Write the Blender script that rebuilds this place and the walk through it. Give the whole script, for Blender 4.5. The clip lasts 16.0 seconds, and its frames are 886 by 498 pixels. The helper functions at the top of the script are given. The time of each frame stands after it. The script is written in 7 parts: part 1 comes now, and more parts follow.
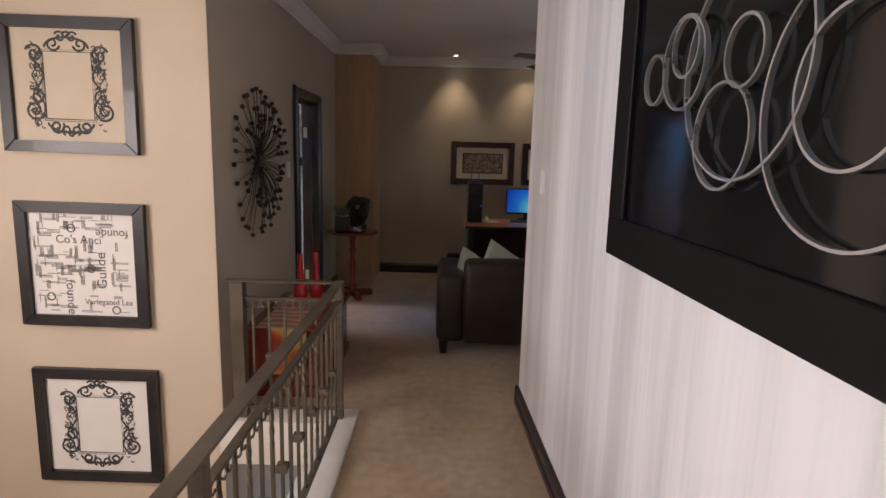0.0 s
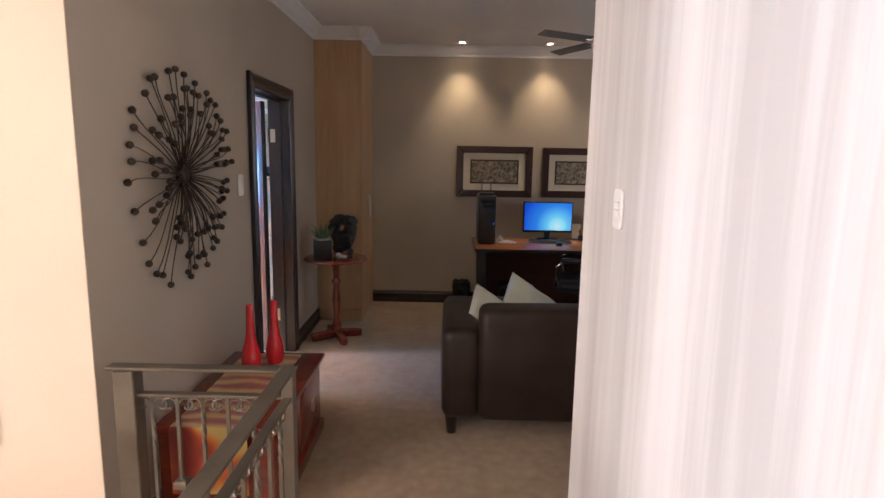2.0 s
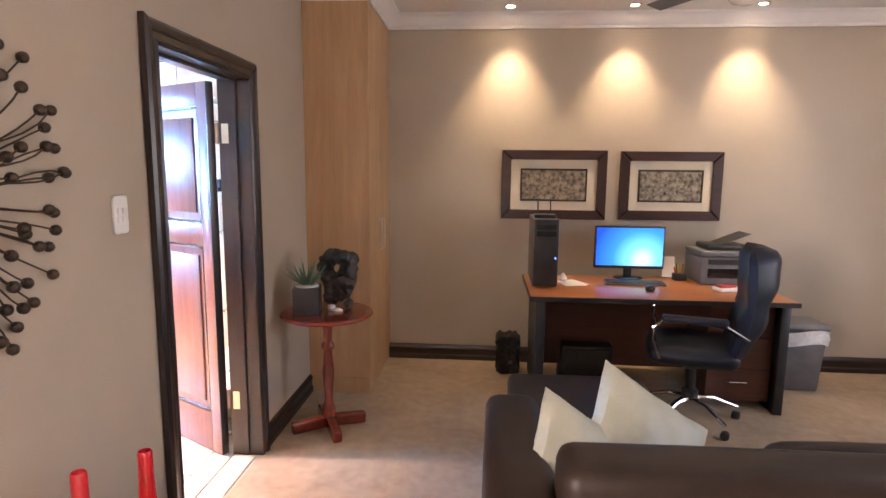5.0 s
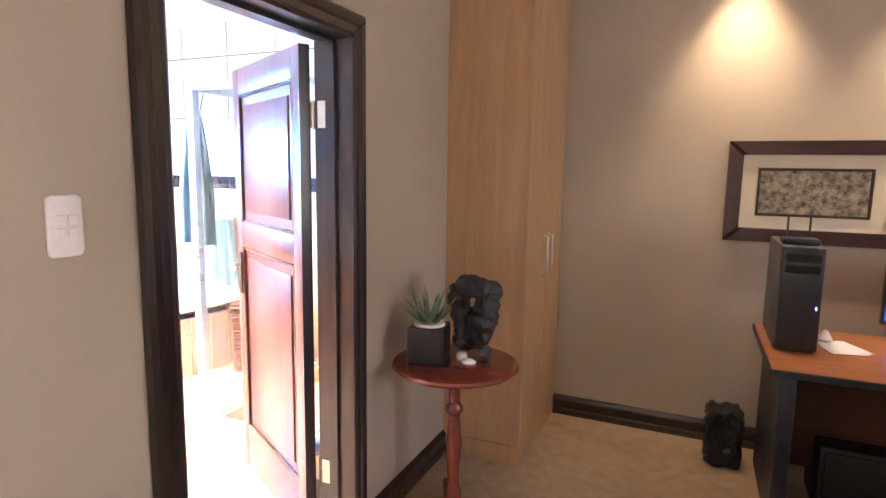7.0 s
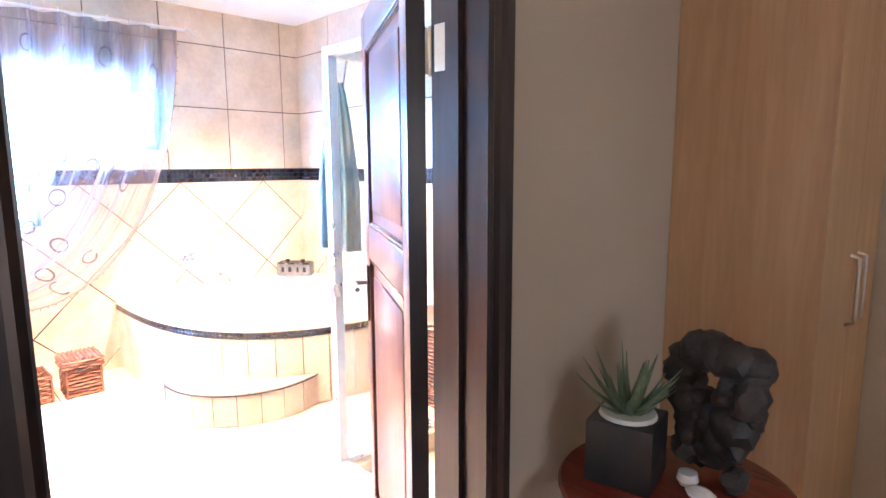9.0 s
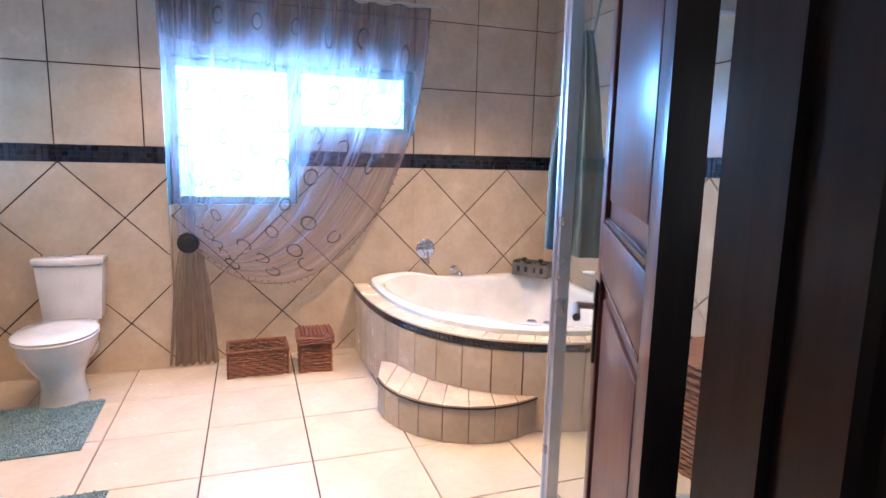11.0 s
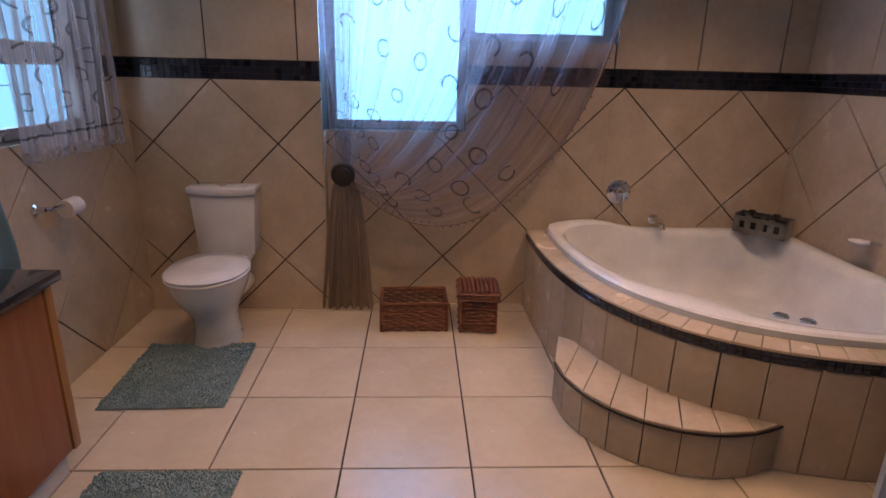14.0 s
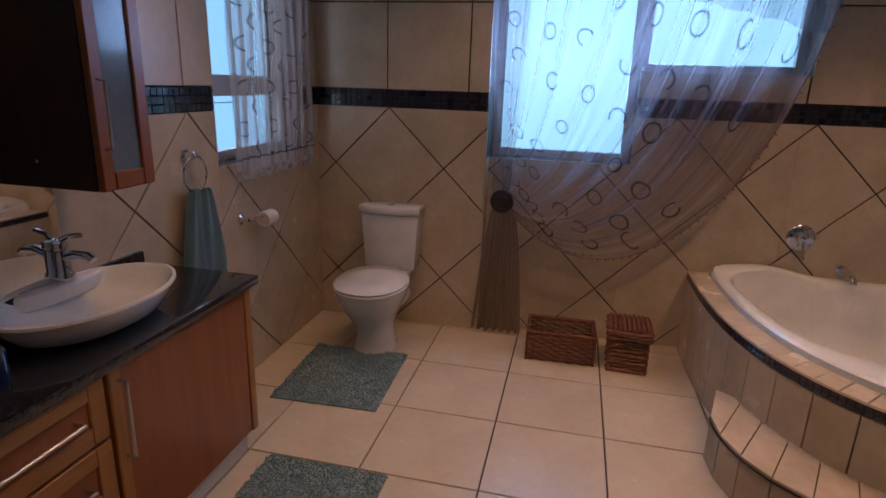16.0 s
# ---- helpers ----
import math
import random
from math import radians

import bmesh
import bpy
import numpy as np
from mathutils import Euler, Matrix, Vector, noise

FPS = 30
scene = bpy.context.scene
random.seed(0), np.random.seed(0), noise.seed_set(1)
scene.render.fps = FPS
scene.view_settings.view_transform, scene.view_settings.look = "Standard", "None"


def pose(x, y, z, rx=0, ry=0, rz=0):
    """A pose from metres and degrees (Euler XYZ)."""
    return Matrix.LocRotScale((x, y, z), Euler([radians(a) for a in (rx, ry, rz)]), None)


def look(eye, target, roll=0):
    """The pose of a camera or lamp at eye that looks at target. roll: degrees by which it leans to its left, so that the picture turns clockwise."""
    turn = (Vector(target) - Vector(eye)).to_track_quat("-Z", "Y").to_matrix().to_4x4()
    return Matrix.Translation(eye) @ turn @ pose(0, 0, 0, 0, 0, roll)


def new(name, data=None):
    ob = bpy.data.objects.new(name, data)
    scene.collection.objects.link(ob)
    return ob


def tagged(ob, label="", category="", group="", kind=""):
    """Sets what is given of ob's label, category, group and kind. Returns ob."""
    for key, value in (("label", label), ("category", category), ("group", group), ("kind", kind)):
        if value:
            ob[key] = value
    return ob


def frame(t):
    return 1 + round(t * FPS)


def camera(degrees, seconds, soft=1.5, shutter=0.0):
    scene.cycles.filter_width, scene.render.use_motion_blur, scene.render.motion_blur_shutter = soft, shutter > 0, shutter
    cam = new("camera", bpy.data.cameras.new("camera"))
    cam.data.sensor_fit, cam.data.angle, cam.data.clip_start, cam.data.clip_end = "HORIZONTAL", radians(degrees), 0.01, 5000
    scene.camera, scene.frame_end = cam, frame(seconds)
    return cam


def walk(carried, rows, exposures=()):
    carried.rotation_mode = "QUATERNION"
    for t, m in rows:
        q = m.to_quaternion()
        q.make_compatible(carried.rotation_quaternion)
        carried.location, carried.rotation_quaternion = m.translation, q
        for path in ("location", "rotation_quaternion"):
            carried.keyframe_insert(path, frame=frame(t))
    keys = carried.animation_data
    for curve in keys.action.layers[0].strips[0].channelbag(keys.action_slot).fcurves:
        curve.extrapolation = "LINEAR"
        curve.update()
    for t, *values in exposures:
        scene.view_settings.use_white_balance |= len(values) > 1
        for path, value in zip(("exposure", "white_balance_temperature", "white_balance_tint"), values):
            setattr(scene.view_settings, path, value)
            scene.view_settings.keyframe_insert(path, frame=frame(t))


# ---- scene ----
cam = camera(75.7, 16.0)
PATH = [
    (0, (-0.007, 0.096, 1.611), (-0.011, 2.067, 1.273), 1.5),
    (0.5, (-0.035, 0.4, 1.596), (-0.038, 2.372, 1.26), 1.4),
    (1, (-0.009, 0.746, 1.611), (-0.016, 2.718, 1.279), 1.3),
    (1.5, (-0.012, 1.051, 1.603), (-0.022, 3.023, 1.275), 1.1),
    (2, (-0.043, 1.332, 1.618), (-0.055, 3.306, 1.299), 1.0),
    (2.5, (-0.062, 1.583, 1.611), (-0.072, 3.558, 1.295), 0.9),
    (3, (-0.055, 1.875, 1.626), (-0.064, 3.851, 1.32), 1.0),
    (3.2, (-0.072, 1.957, 1.626), (-0.072, 3.933, 1.32), 1.0),
    (5.3, (-0.072, 3.151, 1.589), (-0.271, 5.122, 1.31), 0.5),
    (5.5, (-0.099, 3.268, 1.585), (-0.335, 5.235, 1.307), 0.5),
    (6, (-0.096, 3.531, 1.565), (-0.434, 5.483, 1.289), 0.5),
    (6.5, (-0.076, 3.829, 1.569), (-0.649, 5.727, 1.301), 0.5),
    (7, (-0.103, 4.029, 1.554), (-0.9, 5.843, 1.282), 0.9),
    (7.5, (-0.18, 4.245, 1.55), (-1.118, 5.99, 1.275), 0.9),
    (8, (-0.265, 4.439, 1.525), (-1.347, 6.097, 1.246), 1.0),
    (8.2, (-0.295, 4.544, 1.528), (-1.45, 6.151, 1.243), 0.9),
    (10.3, (-0.824, 5.301, 1.45), (-2.564, 6.242, 1.158), 0.6),
    (10.5, (-0.857, 5.306, 1.493), (-2.638, 6.164, 1.193), 1.4),
    (11, (-0.957, 5.382, 1.425), (-2.83, 6.017, 1.123), 1.3),
    (11.5, (-1.12, 5.404, 1.437), (-3.029, 5.879, 1.075), 1.5),
    (12, (-1.265, 5.409, 1.402), (-3.181, 5.79, 0.97), 1.5),
    (12.5, (-1.384, 5.413, 1.382), (-3.287, 5.75, 0.866), 1.3),
    (13, (-1.552, 5.412, 1.414), (-3.447, 5.693, 0.838), 1.4),
    (13.5, (-1.68, 5.414, 1.418), (-3.58, 5.614, 0.827), 1.3),
    (14, (-1.724, 5.411, 1.447), (-3.63, 5.505, 0.85), 1.4),
    (14.5, (-1.728, 5.403, 1.481), (-3.635, 5.376, 0.879), 1.6),
    (15, (-1.715, 5.399, 1.499), (-3.615, 5.24, 0.897), 1.8),
    (15.5, (-1.696, 5.393, 1.517), (-3.585, 5.103, 0.925), 1.9),
    (16, (-1.681, 5.38, 1.522), (-3.556, 4.962, 0.965), 1.9),
]
# seconds, stops, kelvin, tint
EXPOSURE = [(0.0, -0.42, 6650, 19), (1.5, 0.22, 6700, 20), (3.0, 1.05, 6950, 22), (5.3, 1.82, 7150, 27), (8.2, 1.9, 6900, 26), (10.3, 0.1, 6400, 20),
            (11.5, -1.25, 6500, 24), (12.5, -1.85, 7200, 29), (13.5, -2.35, 7600, 32), (14.5, -2.85, 8000, 34), (16.0, -3.05, 8500, 36)]
walk(cam, [(t, look(e, g, r)) for t, e, g, r in PATH], EXPOSURE)

# ---------------------------------------------------------------- light
world = bpy.data.worlds.new("sky")
scene.world = world
world.use_nodes = True
wn = world.node_tree
sky = wn.nodes.new("ShaderNodeTexSky")
sky.sky_type = "NISHITA"
sky.sun_disc = False
sky.sun_elevation = radians(48)
sky.sun_rotation = radians(8)
wn.links.new(sky.outputs[0], wn.nodes["Background"].inputs[0])
wn.nodes["Background"].inputs[1].default_value = 0.15


def lamp(name, kind, energy, m, color=(1, 1, 1), **more):
    d = bpy.data.lights.new(name, kind)
    d.energy, d.color = energy, color
    if "size" in more:
        d.shape, d.size, d.size_y = "RECTANGLE", more["size"], more.get("size_y", more["size"])
    if "spot" in more:
        d.spot_size, d.spot_blend = radians(more["spot"]), more.get("blend", 0.5)
    if "radius" in more:
        d.shadow_soft_size = more["radius"]
    if "angle" in more:
        d.angle = radians(more["angle"])
    ob = new(name, d)
    ob.matrix_world = m
    return ob


DAY = (0.80, 0.90, 1.0)
WARM = (1.0, 0.77, 0.50)
sun = lamp("sun", "SUN", 3.0, look((0, 0, 0), (0.08, -0.60, -0.79)), (1.0, 0.95, 0.88), angle=0.5)
# daylight standing in the window openings
lamp("stair_window_light", "AREA", 182, look((-3.35, 0.75, 1.55), (0.4, 1.1, 0.1)), (1.0, 0.91, 0.84), size=1.8, size_y=1.2)
lamp("study_window_light", "AREA", 9.5, look((3.33, 5.4, 1.55), (0, 5.4, 1.2)), DAY, size=2.0, size_y=1.3)
lamp("bath_window_light", "AREA", 250, look((-5.30, 5.5, 1.75), (-1, 5.67, 1.2)), (0.15, 0.44, 1.0), size=1.5, size_y=0.55)
lamp("toilet_window_light", "AREA", 34, look((-4.3, 3.64, 1.62), (-4.3, 9, 1.2)), (0.45, 0.70, 1.0), size=0.75, size_y=0.85)


# ---------------------------------------------------------------- mesh helpers
def add_box(bm, x0, y0, z0, x1, y1, z1, m=None):
    vs = [bm.verts.new((x, y, z)) for z in (z0, z1) for x, y in ((x0, y0), (x1, y0), (x1, y1), (x0, y1))]
    if m is not None:
        for v in vs:
            v.co = m @ v.co
    fs = []
    for q in ((3, 2, 1, 0), (4, 5, 6, 7), (0, 1, 5, 4), (1, 2, 6, 5), (2, 3, 7, 6), (3, 0, 4, 7)):
        fs.append(bm.faces.new([vs[i] for i in q]))
    return vs, fs


def box(x0, y0, z0, x1, y1, z1, bevel=0.0, seg=2, m=None):
    bm = bmesh.new()
    add_box(bm, min(x0, x1), min(y0, y1), min(z0, z1), max(x0, x1), max(y0, y1), max(z0, z1), m)
    if bevel > 0:
        bmesh.ops.bevel(bm, geom=bm.edges[:], offset=bevel, segments=seg, profile=0.5, affect="EDGES")
    return bm


def boxes(lst, bevel=0.0, seg=2):
    bm = bmesh.new()
    for b in lst:
        add_box(bm, *b)
    if bevel > 0:
        bmesh.ops.bevel(bm, geom=bm.edges[:], offset=bevel, segments=seg, profile=0.5, affect="EDGES")
    return bm


def lathe(profile, n=28, m=None, sx=1.0, sy=1.0):
    """Turned shape from (radius, height) pairs."""
    bm = bmesh.new()
    rings = []
    for r, z in profile:
        rings.append([bm.verts.new((sx * max(r, 1e-4) * math.cos(2 * math.pi * k / n), sy * max(r, 1e-4) * math.sin(2 * math.pi * k / n), z)) for k in range(n)])
    for a, b in zip(rings, rings[1:]):
        for k in range(n):
            bm.faces.new((a[k], a[(k + 1) % n], b[(k + 1) % n], b[k]))
    bm.faces.new(rings[0][::-1])
    bm.faces.new(rings[-1])
    if m is not None:
        bmesh.ops.transform(bm, matrix=m, verts=bm.verts)
    return bm


def tube(points, r, n=8, bm=None, flat=1.0, closed=False, taper=None):
    """A round bar along points; flat squashes it along the second axis."""
    bm = bm or bmesh.new()
    pts = [Vector(p) for p in points]
    rings = []
    up = Vector((0.123, 0.237, 0.96)).normalized()
    cnt = len(pts)
    for i, p in enumerate(pts):
        if closed:
            d = pts[(i + 1) % cnt] - pts[i - 1]
        else:
            d = pts[min(i + 1, cnt - 1)] - pts[max(i - 1, 0)]
        d.normalize()
        a = d.cross(up)
        if a.length < 0.05:
            a = d.cross(Vector((1, 0, 0)))
        a.normalize()
        b = d.cross(a).normalized()
        rr = r if taper is None else r * (1 + (taper - 1) * i / (cnt - 1))
        rings.append([bm.verts.new(p + a * (rr * math.cos(2 * math.pi * k / n)) + b * (rr * flat * math.sin(2 * math.pi * k / n))) for k in range(n)])
    pairs = list(zip(rings, rings[1:])) + ([(rings[-1], rings[0])] if closed else [])
    for a, b in pairs:
        for k in range(n):
            bm.faces.new((a[k], a[(k + 1) % n], b[(k + 1) % n], b[k]))
    if not closed:
        bm.faces.new(rings[0][::-1])
        bm.faces.new(rings[-1])
    return bm


def prism(outline, z0, z1, bevel=0.0, m=None, seg=2):
    """Upright block over an outline of (x, y)."""
    bm = bmesh.new()
    lo = [bm.verts.new((x, y, z0)) for x, y in outline]
    hi = [bm.verts.new((x, y, z1)) for x, y in outline]
    n = len(outline)
    bm.faces.new(lo[::-1])
    bm.faces.new(hi)
    for k in range(n):
        bm.faces.new((lo[k], lo[(k + 1) % n], hi[(k + 1) % n], hi[k]))
    bmesh.ops.recalc_face_normals(bm, faces=bm.faces)
    if bevel > 0:
        es = [e for e in bm.edges if abs(e.verts[0].co.z - e.verts[1].co.z) < 1e-6]
        bmesh.ops.bevel(bm, geom=es, offset=bevel, segments=seg, profile=0.5, affect="EDGES")
    if m is not None:
        bmesh.ops.transform(bm, matrix=m, verts=bm.verts)
    return bm


def soft_box(x0, y0, z0, x1, y1, z1, r=0.06, puff=0.0, cuts=3):
    """Upholstered block: well rounded edges and swollen faces."""
    bm = box(x0, y0, z0, x1, y1, z1, r, 4)
    if puff:
        c = Vector(((x0 + x1) / 2, (y0 + y1) / 2, (z0 + z1) / 2))
        h = Vector(((x1 - x0) / 2, (y1 - y0) / 2, (z1 - z0) / 2))
        bmesh.ops.subdivide_edges(bm, edges=[e for e in bm.edges if e.calc_length() > 2.5 * r], cuts=cuts, use_grid_fill=True)
        for v in bm.verts:
            q = [(v.co[i] - c[i]) / h[i] for i in range(3)]
            for i in range(3):
                j, k = (i + 1) % 3, (i + 2) % 3
                w = max(0.0, 1 - q[j] ** 2) * max(0.0, 1 - q[k] ** 2)
                v.co[i] += puff * w * (1 if q[i] > 0.7 else -1 if q[i] < -0.7 else 0)
    return bm


def sheet(fn, nu, nv, thick=0.0):
    """A surface fn(u, v) over the unit square."""
    bm = bmesh.new()
    uv = bm.loops.layers.uv.new("UVMap")
    g = [[bm.verts.new(fn(i / nu, j / nv)) for j in range(nv + 1)] for i in range(nu + 1)]
    for i in range(nu):
        for j in range(nv):
            f = bm.faces.new((g[i][j], g[i + 1][j], g[i + 1][j + 1], g[i][j + 1]))
            for lp, (a, b) in zip(f.loops, ((i, j), (i + 1, j), (i + 1, j + 1), (i, j + 1))):
                lp[uv].uv = (a / nu, b / nv)
    if thick:
        bmesh.ops.recalc_face_normals(bm, faces=bm.faces)
        bmesh.ops.solidify(bm, geom=bm.faces[:], thickness=thick)
    return bm


def finish(name, bm, mat, smooth=None):
    me = bpy.data.meshes.new(name)
    bm.normal_update()
    bm.to_mesh(me)
    bm.free()
    for mm in (mat if isinstance(mat, (list, tuple)) else [mat]):
        me.materials.append(mm)
    if smooth is None:
        smooth = True
    if smooth and len(me.polygons):
        me.polygons.foreach_set("use_smooth", [True] * len(me.polygons))
        me.set_sharp_from_angle(angle=radians(35))
    return me


def part(name, bm, mat, parent=None, label="", smooth=None, m=None):
    ob = new(name, finish(name, bm, mat, smooth))
    if m is not None:
        ob.matrix_basis = m
    if parent is not None:
        ob.parent = parent
    if label:
        tagged(ob, label)
    return ob


def thing(name, label, category, m=None, group="", kind=""):
    ob = new(name)
    ob.empty_display_size = 0.1
    if m is not None:
        ob.matrix_basis = m
    return tagged(ob, label, category, group, kind)


def solid(name, bm, mat, label, category, kind="structure", smooth=None, m=None):
    return tagged(part(name, bm, mat, None, "", smooth, m), label, category, "", kind)


# ---------------------------------------------------------------- materials
class Mat:
    def __init__(self, name):
        self.m = bpy.data.materials.new(name)
        self.m.use_nodes = True
        self.t = self.m.node_tree
        self.b = self.t.nodes["Principled BSDF"]

    def n(self, kind, **props):
        nd = self.t.nodes.new(kind)
        for k, v in props.items():
            if k in nd.inputs:
                nd.inputs[k].default_value = v
        return nd

    def l(self, a, b):
        self.t.links.new(a, b)


def texco(s, scale=(1, 1, 1), rot=(0, 0, 0), kind="Object"):
    co = s.n("ShaderNodeTexCoord")
    mp = s.n("ShaderNodeMapping")
    mp.inputs["Scale"].default_value = scale
    mp.inputs["Rotation"].default_value = rot
    s.l(co.outputs[kind], mp.inputs["Vector"])
    return mp.outputs[0]


def ramp(s, fac, stops):
    r = s.n("ShaderNodeValToRGB")
    els = r.color_ramp.elements
    while len(els) < len(stops):
        els.new(0.5)
    for e, (p, c) in zip(els, stops):
        e.position, e.color = p, (*c, 1)
    s.l(fac, r.inputs[0])
    return r.outputs[0]


def mixc(s, fac, a, b, mode="MIX"):
    mx = s.n("ShaderNodeMix")
    mx.data_type, mx.blend_type = "RGBA", mode
    for sock, val in ((mx.inputs[0], fac), (mx.inputs[6], a), (mx.inputs[7], b)):
        if isinstance(val, (int, float)):
            sock.default_value = val
        elif isinstance(val, tuple):
            sock.default_value = (*val, 1)
        else:
            s.l(val, sock)
    return mx.outputs[2]


def bump(s, height, strength=0.2, dist=0.005):
    b = s.n("ShaderNodeBump")
    b.inputs["Strength"].default_value, b.inputs["Distance"].default_value = strength, dist
    s.l(height, b.inputs["Height"])
    s.l(b.outputs[0], s.b.inputs["Normal"])
    return b


def mottled(name, c1, c2, rough=0.6, scale=3.0, fine=60.0, strength=0.15, dist=0.003, metal=0.0, coat=0.0, vary=0.0, stretch=(1, 1, 1), spec=None, rvar=0.1):
    """Two scales of colour variation, a fine relief, and roughness that wanders."""
    s = Mat(name)
    co = texco(s, stretch)
    a, b = s.n("ShaderNodeTexNoise", Scale=scale, Detail=5.0), s.n("ShaderNodeTexNoise", Scale=fine, Detail=4.0)
    s.l(co, a.inputs["Vector"]), s.l(co, b.inputs["Vector"])
    mid = s.n("ShaderNodeMath")
    mid.operation = "MULTIPLY_ADD"
    s.l(b.outputs[0], mid.inputs[0])
    mid.inputs[1].default_value = 0.4
    s.l(a.outputs[0], mid.inputs[2])
    col = ramp(s, mid.outputs[0], [(0.48, c1), (0.92, c2)])
    if vary:
        oi = s.n("ShaderNodeObjectInfo")
        hv = s.n("ShaderNodeHueSaturation")
        mr = s.n("ShaderNodeMapRange")
        mr.inputs["To Min"].default_value, mr.inputs["To Max"].default_value = 1 - vary, 1 + vary
        s.l(oi.outputs["Random"], mr.inputs["Value"])
        s.l(mr.outputs[0], hv.inputs["Value"])
        s.l(col, hv.inputs["Color"])
        col = hv.outputs[0]
    s.l(col, s.b.inputs["Base Color"])
    rr = s.n("ShaderNodeMapRange")
    rr.inputs["To Min"].default_value, rr.inputs["To Max"].default_value = max(0.02, rough - rvar), min(1, rough + rvar)
    s.l(a.outputs[0], rr.inputs["Value"])
    s.l(rr.outputs[0], s.b.inputs["Roughness"])
    s.b.inputs["Metallic"].default_value = metal
    s.b.inputs["Coat Weight"].default_value = coat
    if spec is not None:
        s.b.inputs["Specular IOR Level"].default_value = spec
    if strength:
        bump(s, b.outputs[0], strength, dist)
    return s.m


def wood(name, c1, c2, rough=0.4, along="Z", scale=1.0, coat=0.0, grain=1.0):
    s = Mat(name)
    st = {"X": (1.2, 16, 16), "Y": (16, 1.2, 16), "Z": (16, 16, 1.2)}[along]
    co = texco(s, tuple(v * scale for v in st))
    a = s.n("ShaderNodeTexNoise", Scale=1.3, Detail=8.0, Roughness=0.65, Distortion=0.6)
    b = s.n("ShaderNodeTexNoise", Scale=8.0, Detail=3.0)
    s.l(co, a.inputs["Vector"]), s.l(co, b.inputs["Vector"])
    mm = s.n("ShaderNodeMath")
    mm.operation = "MULTIPLY_ADD"
    mm.inputs[1].default_value = 0.35 * grain
    s.l(b.outputs[0], mm.inputs[0]), s.l(a.outputs[0], mm.inputs[2])
    s.l(ramp(s, mm.outputs[0], [(0.40, c1), (0.88, c2)]), s.b.inputs["Base Color"])
    s.b.inputs["Roughness"].default_value = rough
    s.b.inputs["Coat Weight"].default_value = coat
    s.b.inputs["Coat Roughness"].default_value = 0.15
    bump(s, b.outputs[0], 0.12, 0.002)
    return s.m


def plain(name, c, rough=0.5, metal=0.0, coat=0.0, **kw):
    return mottled(name, tuple(v * 0.9 for v in c), tuple(min(1, v * 1.08) for v in c), rough, kw.get("scale", 5.0), kw.get("fine", 90.0), kw.get("strength", 0.05), 0.002, metal, coat, rvar=kw.get("rvar", 0.06))


def glass_mat(name, color=(1, 1, 1), rough=0.0, ior=1.45):
    s = Mat(name)
    s.b.inputs["Base Color"].default_value = (*color, 1)
    s.b.inputs["Transmission Weight"].default_value = 1.0
    s.b.inputs["Roughness"].default_value = rough
    s.b.inputs["IOR"].default_value = ior
    return s.m


def pane_mat(name, tint=(0.97, 0.99, 0.985)):
    """Thin sheet of clear glass: straight view, with a mirror gloss that grows towards grazing angles."""
    s = Mat(name)
    tr, gl, lw, mx = s.n("ShaderNodeBsdfTransparent"), s.n("ShaderNodeBsdfGlossy", Roughness=0.01), s.n("ShaderNodeLayerWeight", Blend=0.5), s.n("ShaderNodeMixShader")
    pw, ma = s.n("ShaderNodeMath"), s.n("ShaderNodeMath")
    pw.operation, ma.operation = "POWER", "MULTIPLY_ADD"
    pw.inputs[1].default_value, ma.inputs[1].default_value, ma.inputs[2].default_value = 4.0, 0.55, 0.035
    s.l(lw.outputs["Facing"], pw.inputs[0]), s.l(pw.outputs[0], ma.inputs[0])
    tr.inputs[0].default_value = (*tint, 1)
    s.l(ma.outputs[0], mx.inputs[0]), s.l(tr.outputs[0], mx.inputs[1]), s.l(gl.outputs[0], mx.inputs[2])
    s.l(mx.outputs[0], s.t.nodes["Material Output"].inputs[0])
    return s.m


def sheer_mat(name, color, cover=0.45, back=0.6):
    """Voile: partly open weave that also lets light glow through its threads."""
    s = Mat(name)
    co = texco(s, (1, 1, 1))
    nz = s.n("ShaderNodeTexNoise", Scale=9.0, Detail=4.0)
    s.l(co, nz.inputs["Vector"])
    tr, df, tl = s.n("ShaderNodeBsdfTransparent"), s.n("ShaderNodeBsdfDiffuse"), s.n("ShaderNodeBsdfTranslucent")
    col = ramp(s, nz.outputs[0], [(0.3, tuple(v * 0.85 for v in color)), (0.7, color)])
    s.l(col, df.inputs[0]), s.l(col, tl.inputs[0])
    m1, m2 = s.n("ShaderNodeMixShader"), s.n("ShaderNodeMixShader")
    m1.inputs[0].default_value = back
    s.l(df.outputs[0], m1.inputs[1]), s.l(tl.outputs[0], m1.inputs[2])
    mr = s.n("ShaderNodeMapRange")
    mr.inputs["To Min"].default_value, mr.inputs["To Max"].default_value = cover - 0.22, cover + 0.30
    # denser cloth along the gathers
    fold = s.n("ShaderNodeTexNoise", Scale=1.0, Detail=5.0, Roughness=0.62)
    s.l(texco(s, (46, 1.1, 1), kind="UV"), fold.inputs["Vector"])
    mr.inputs["From Min"].default_value, mr.inputs["From Max"].default_value = 0.28, 0.76
    s.l(fold.outputs[0], mr.inputs["Value"])
    s.l(mr.outputs[0], m2.inputs[0])
    s.l(tr.outputs[0], m2.inputs[1]), s.l(m1.outputs[0], m2.inputs[2])
    s.l(m2.outputs[0], s.t.nodes["Material Output"].inputs[0])
    return s.m


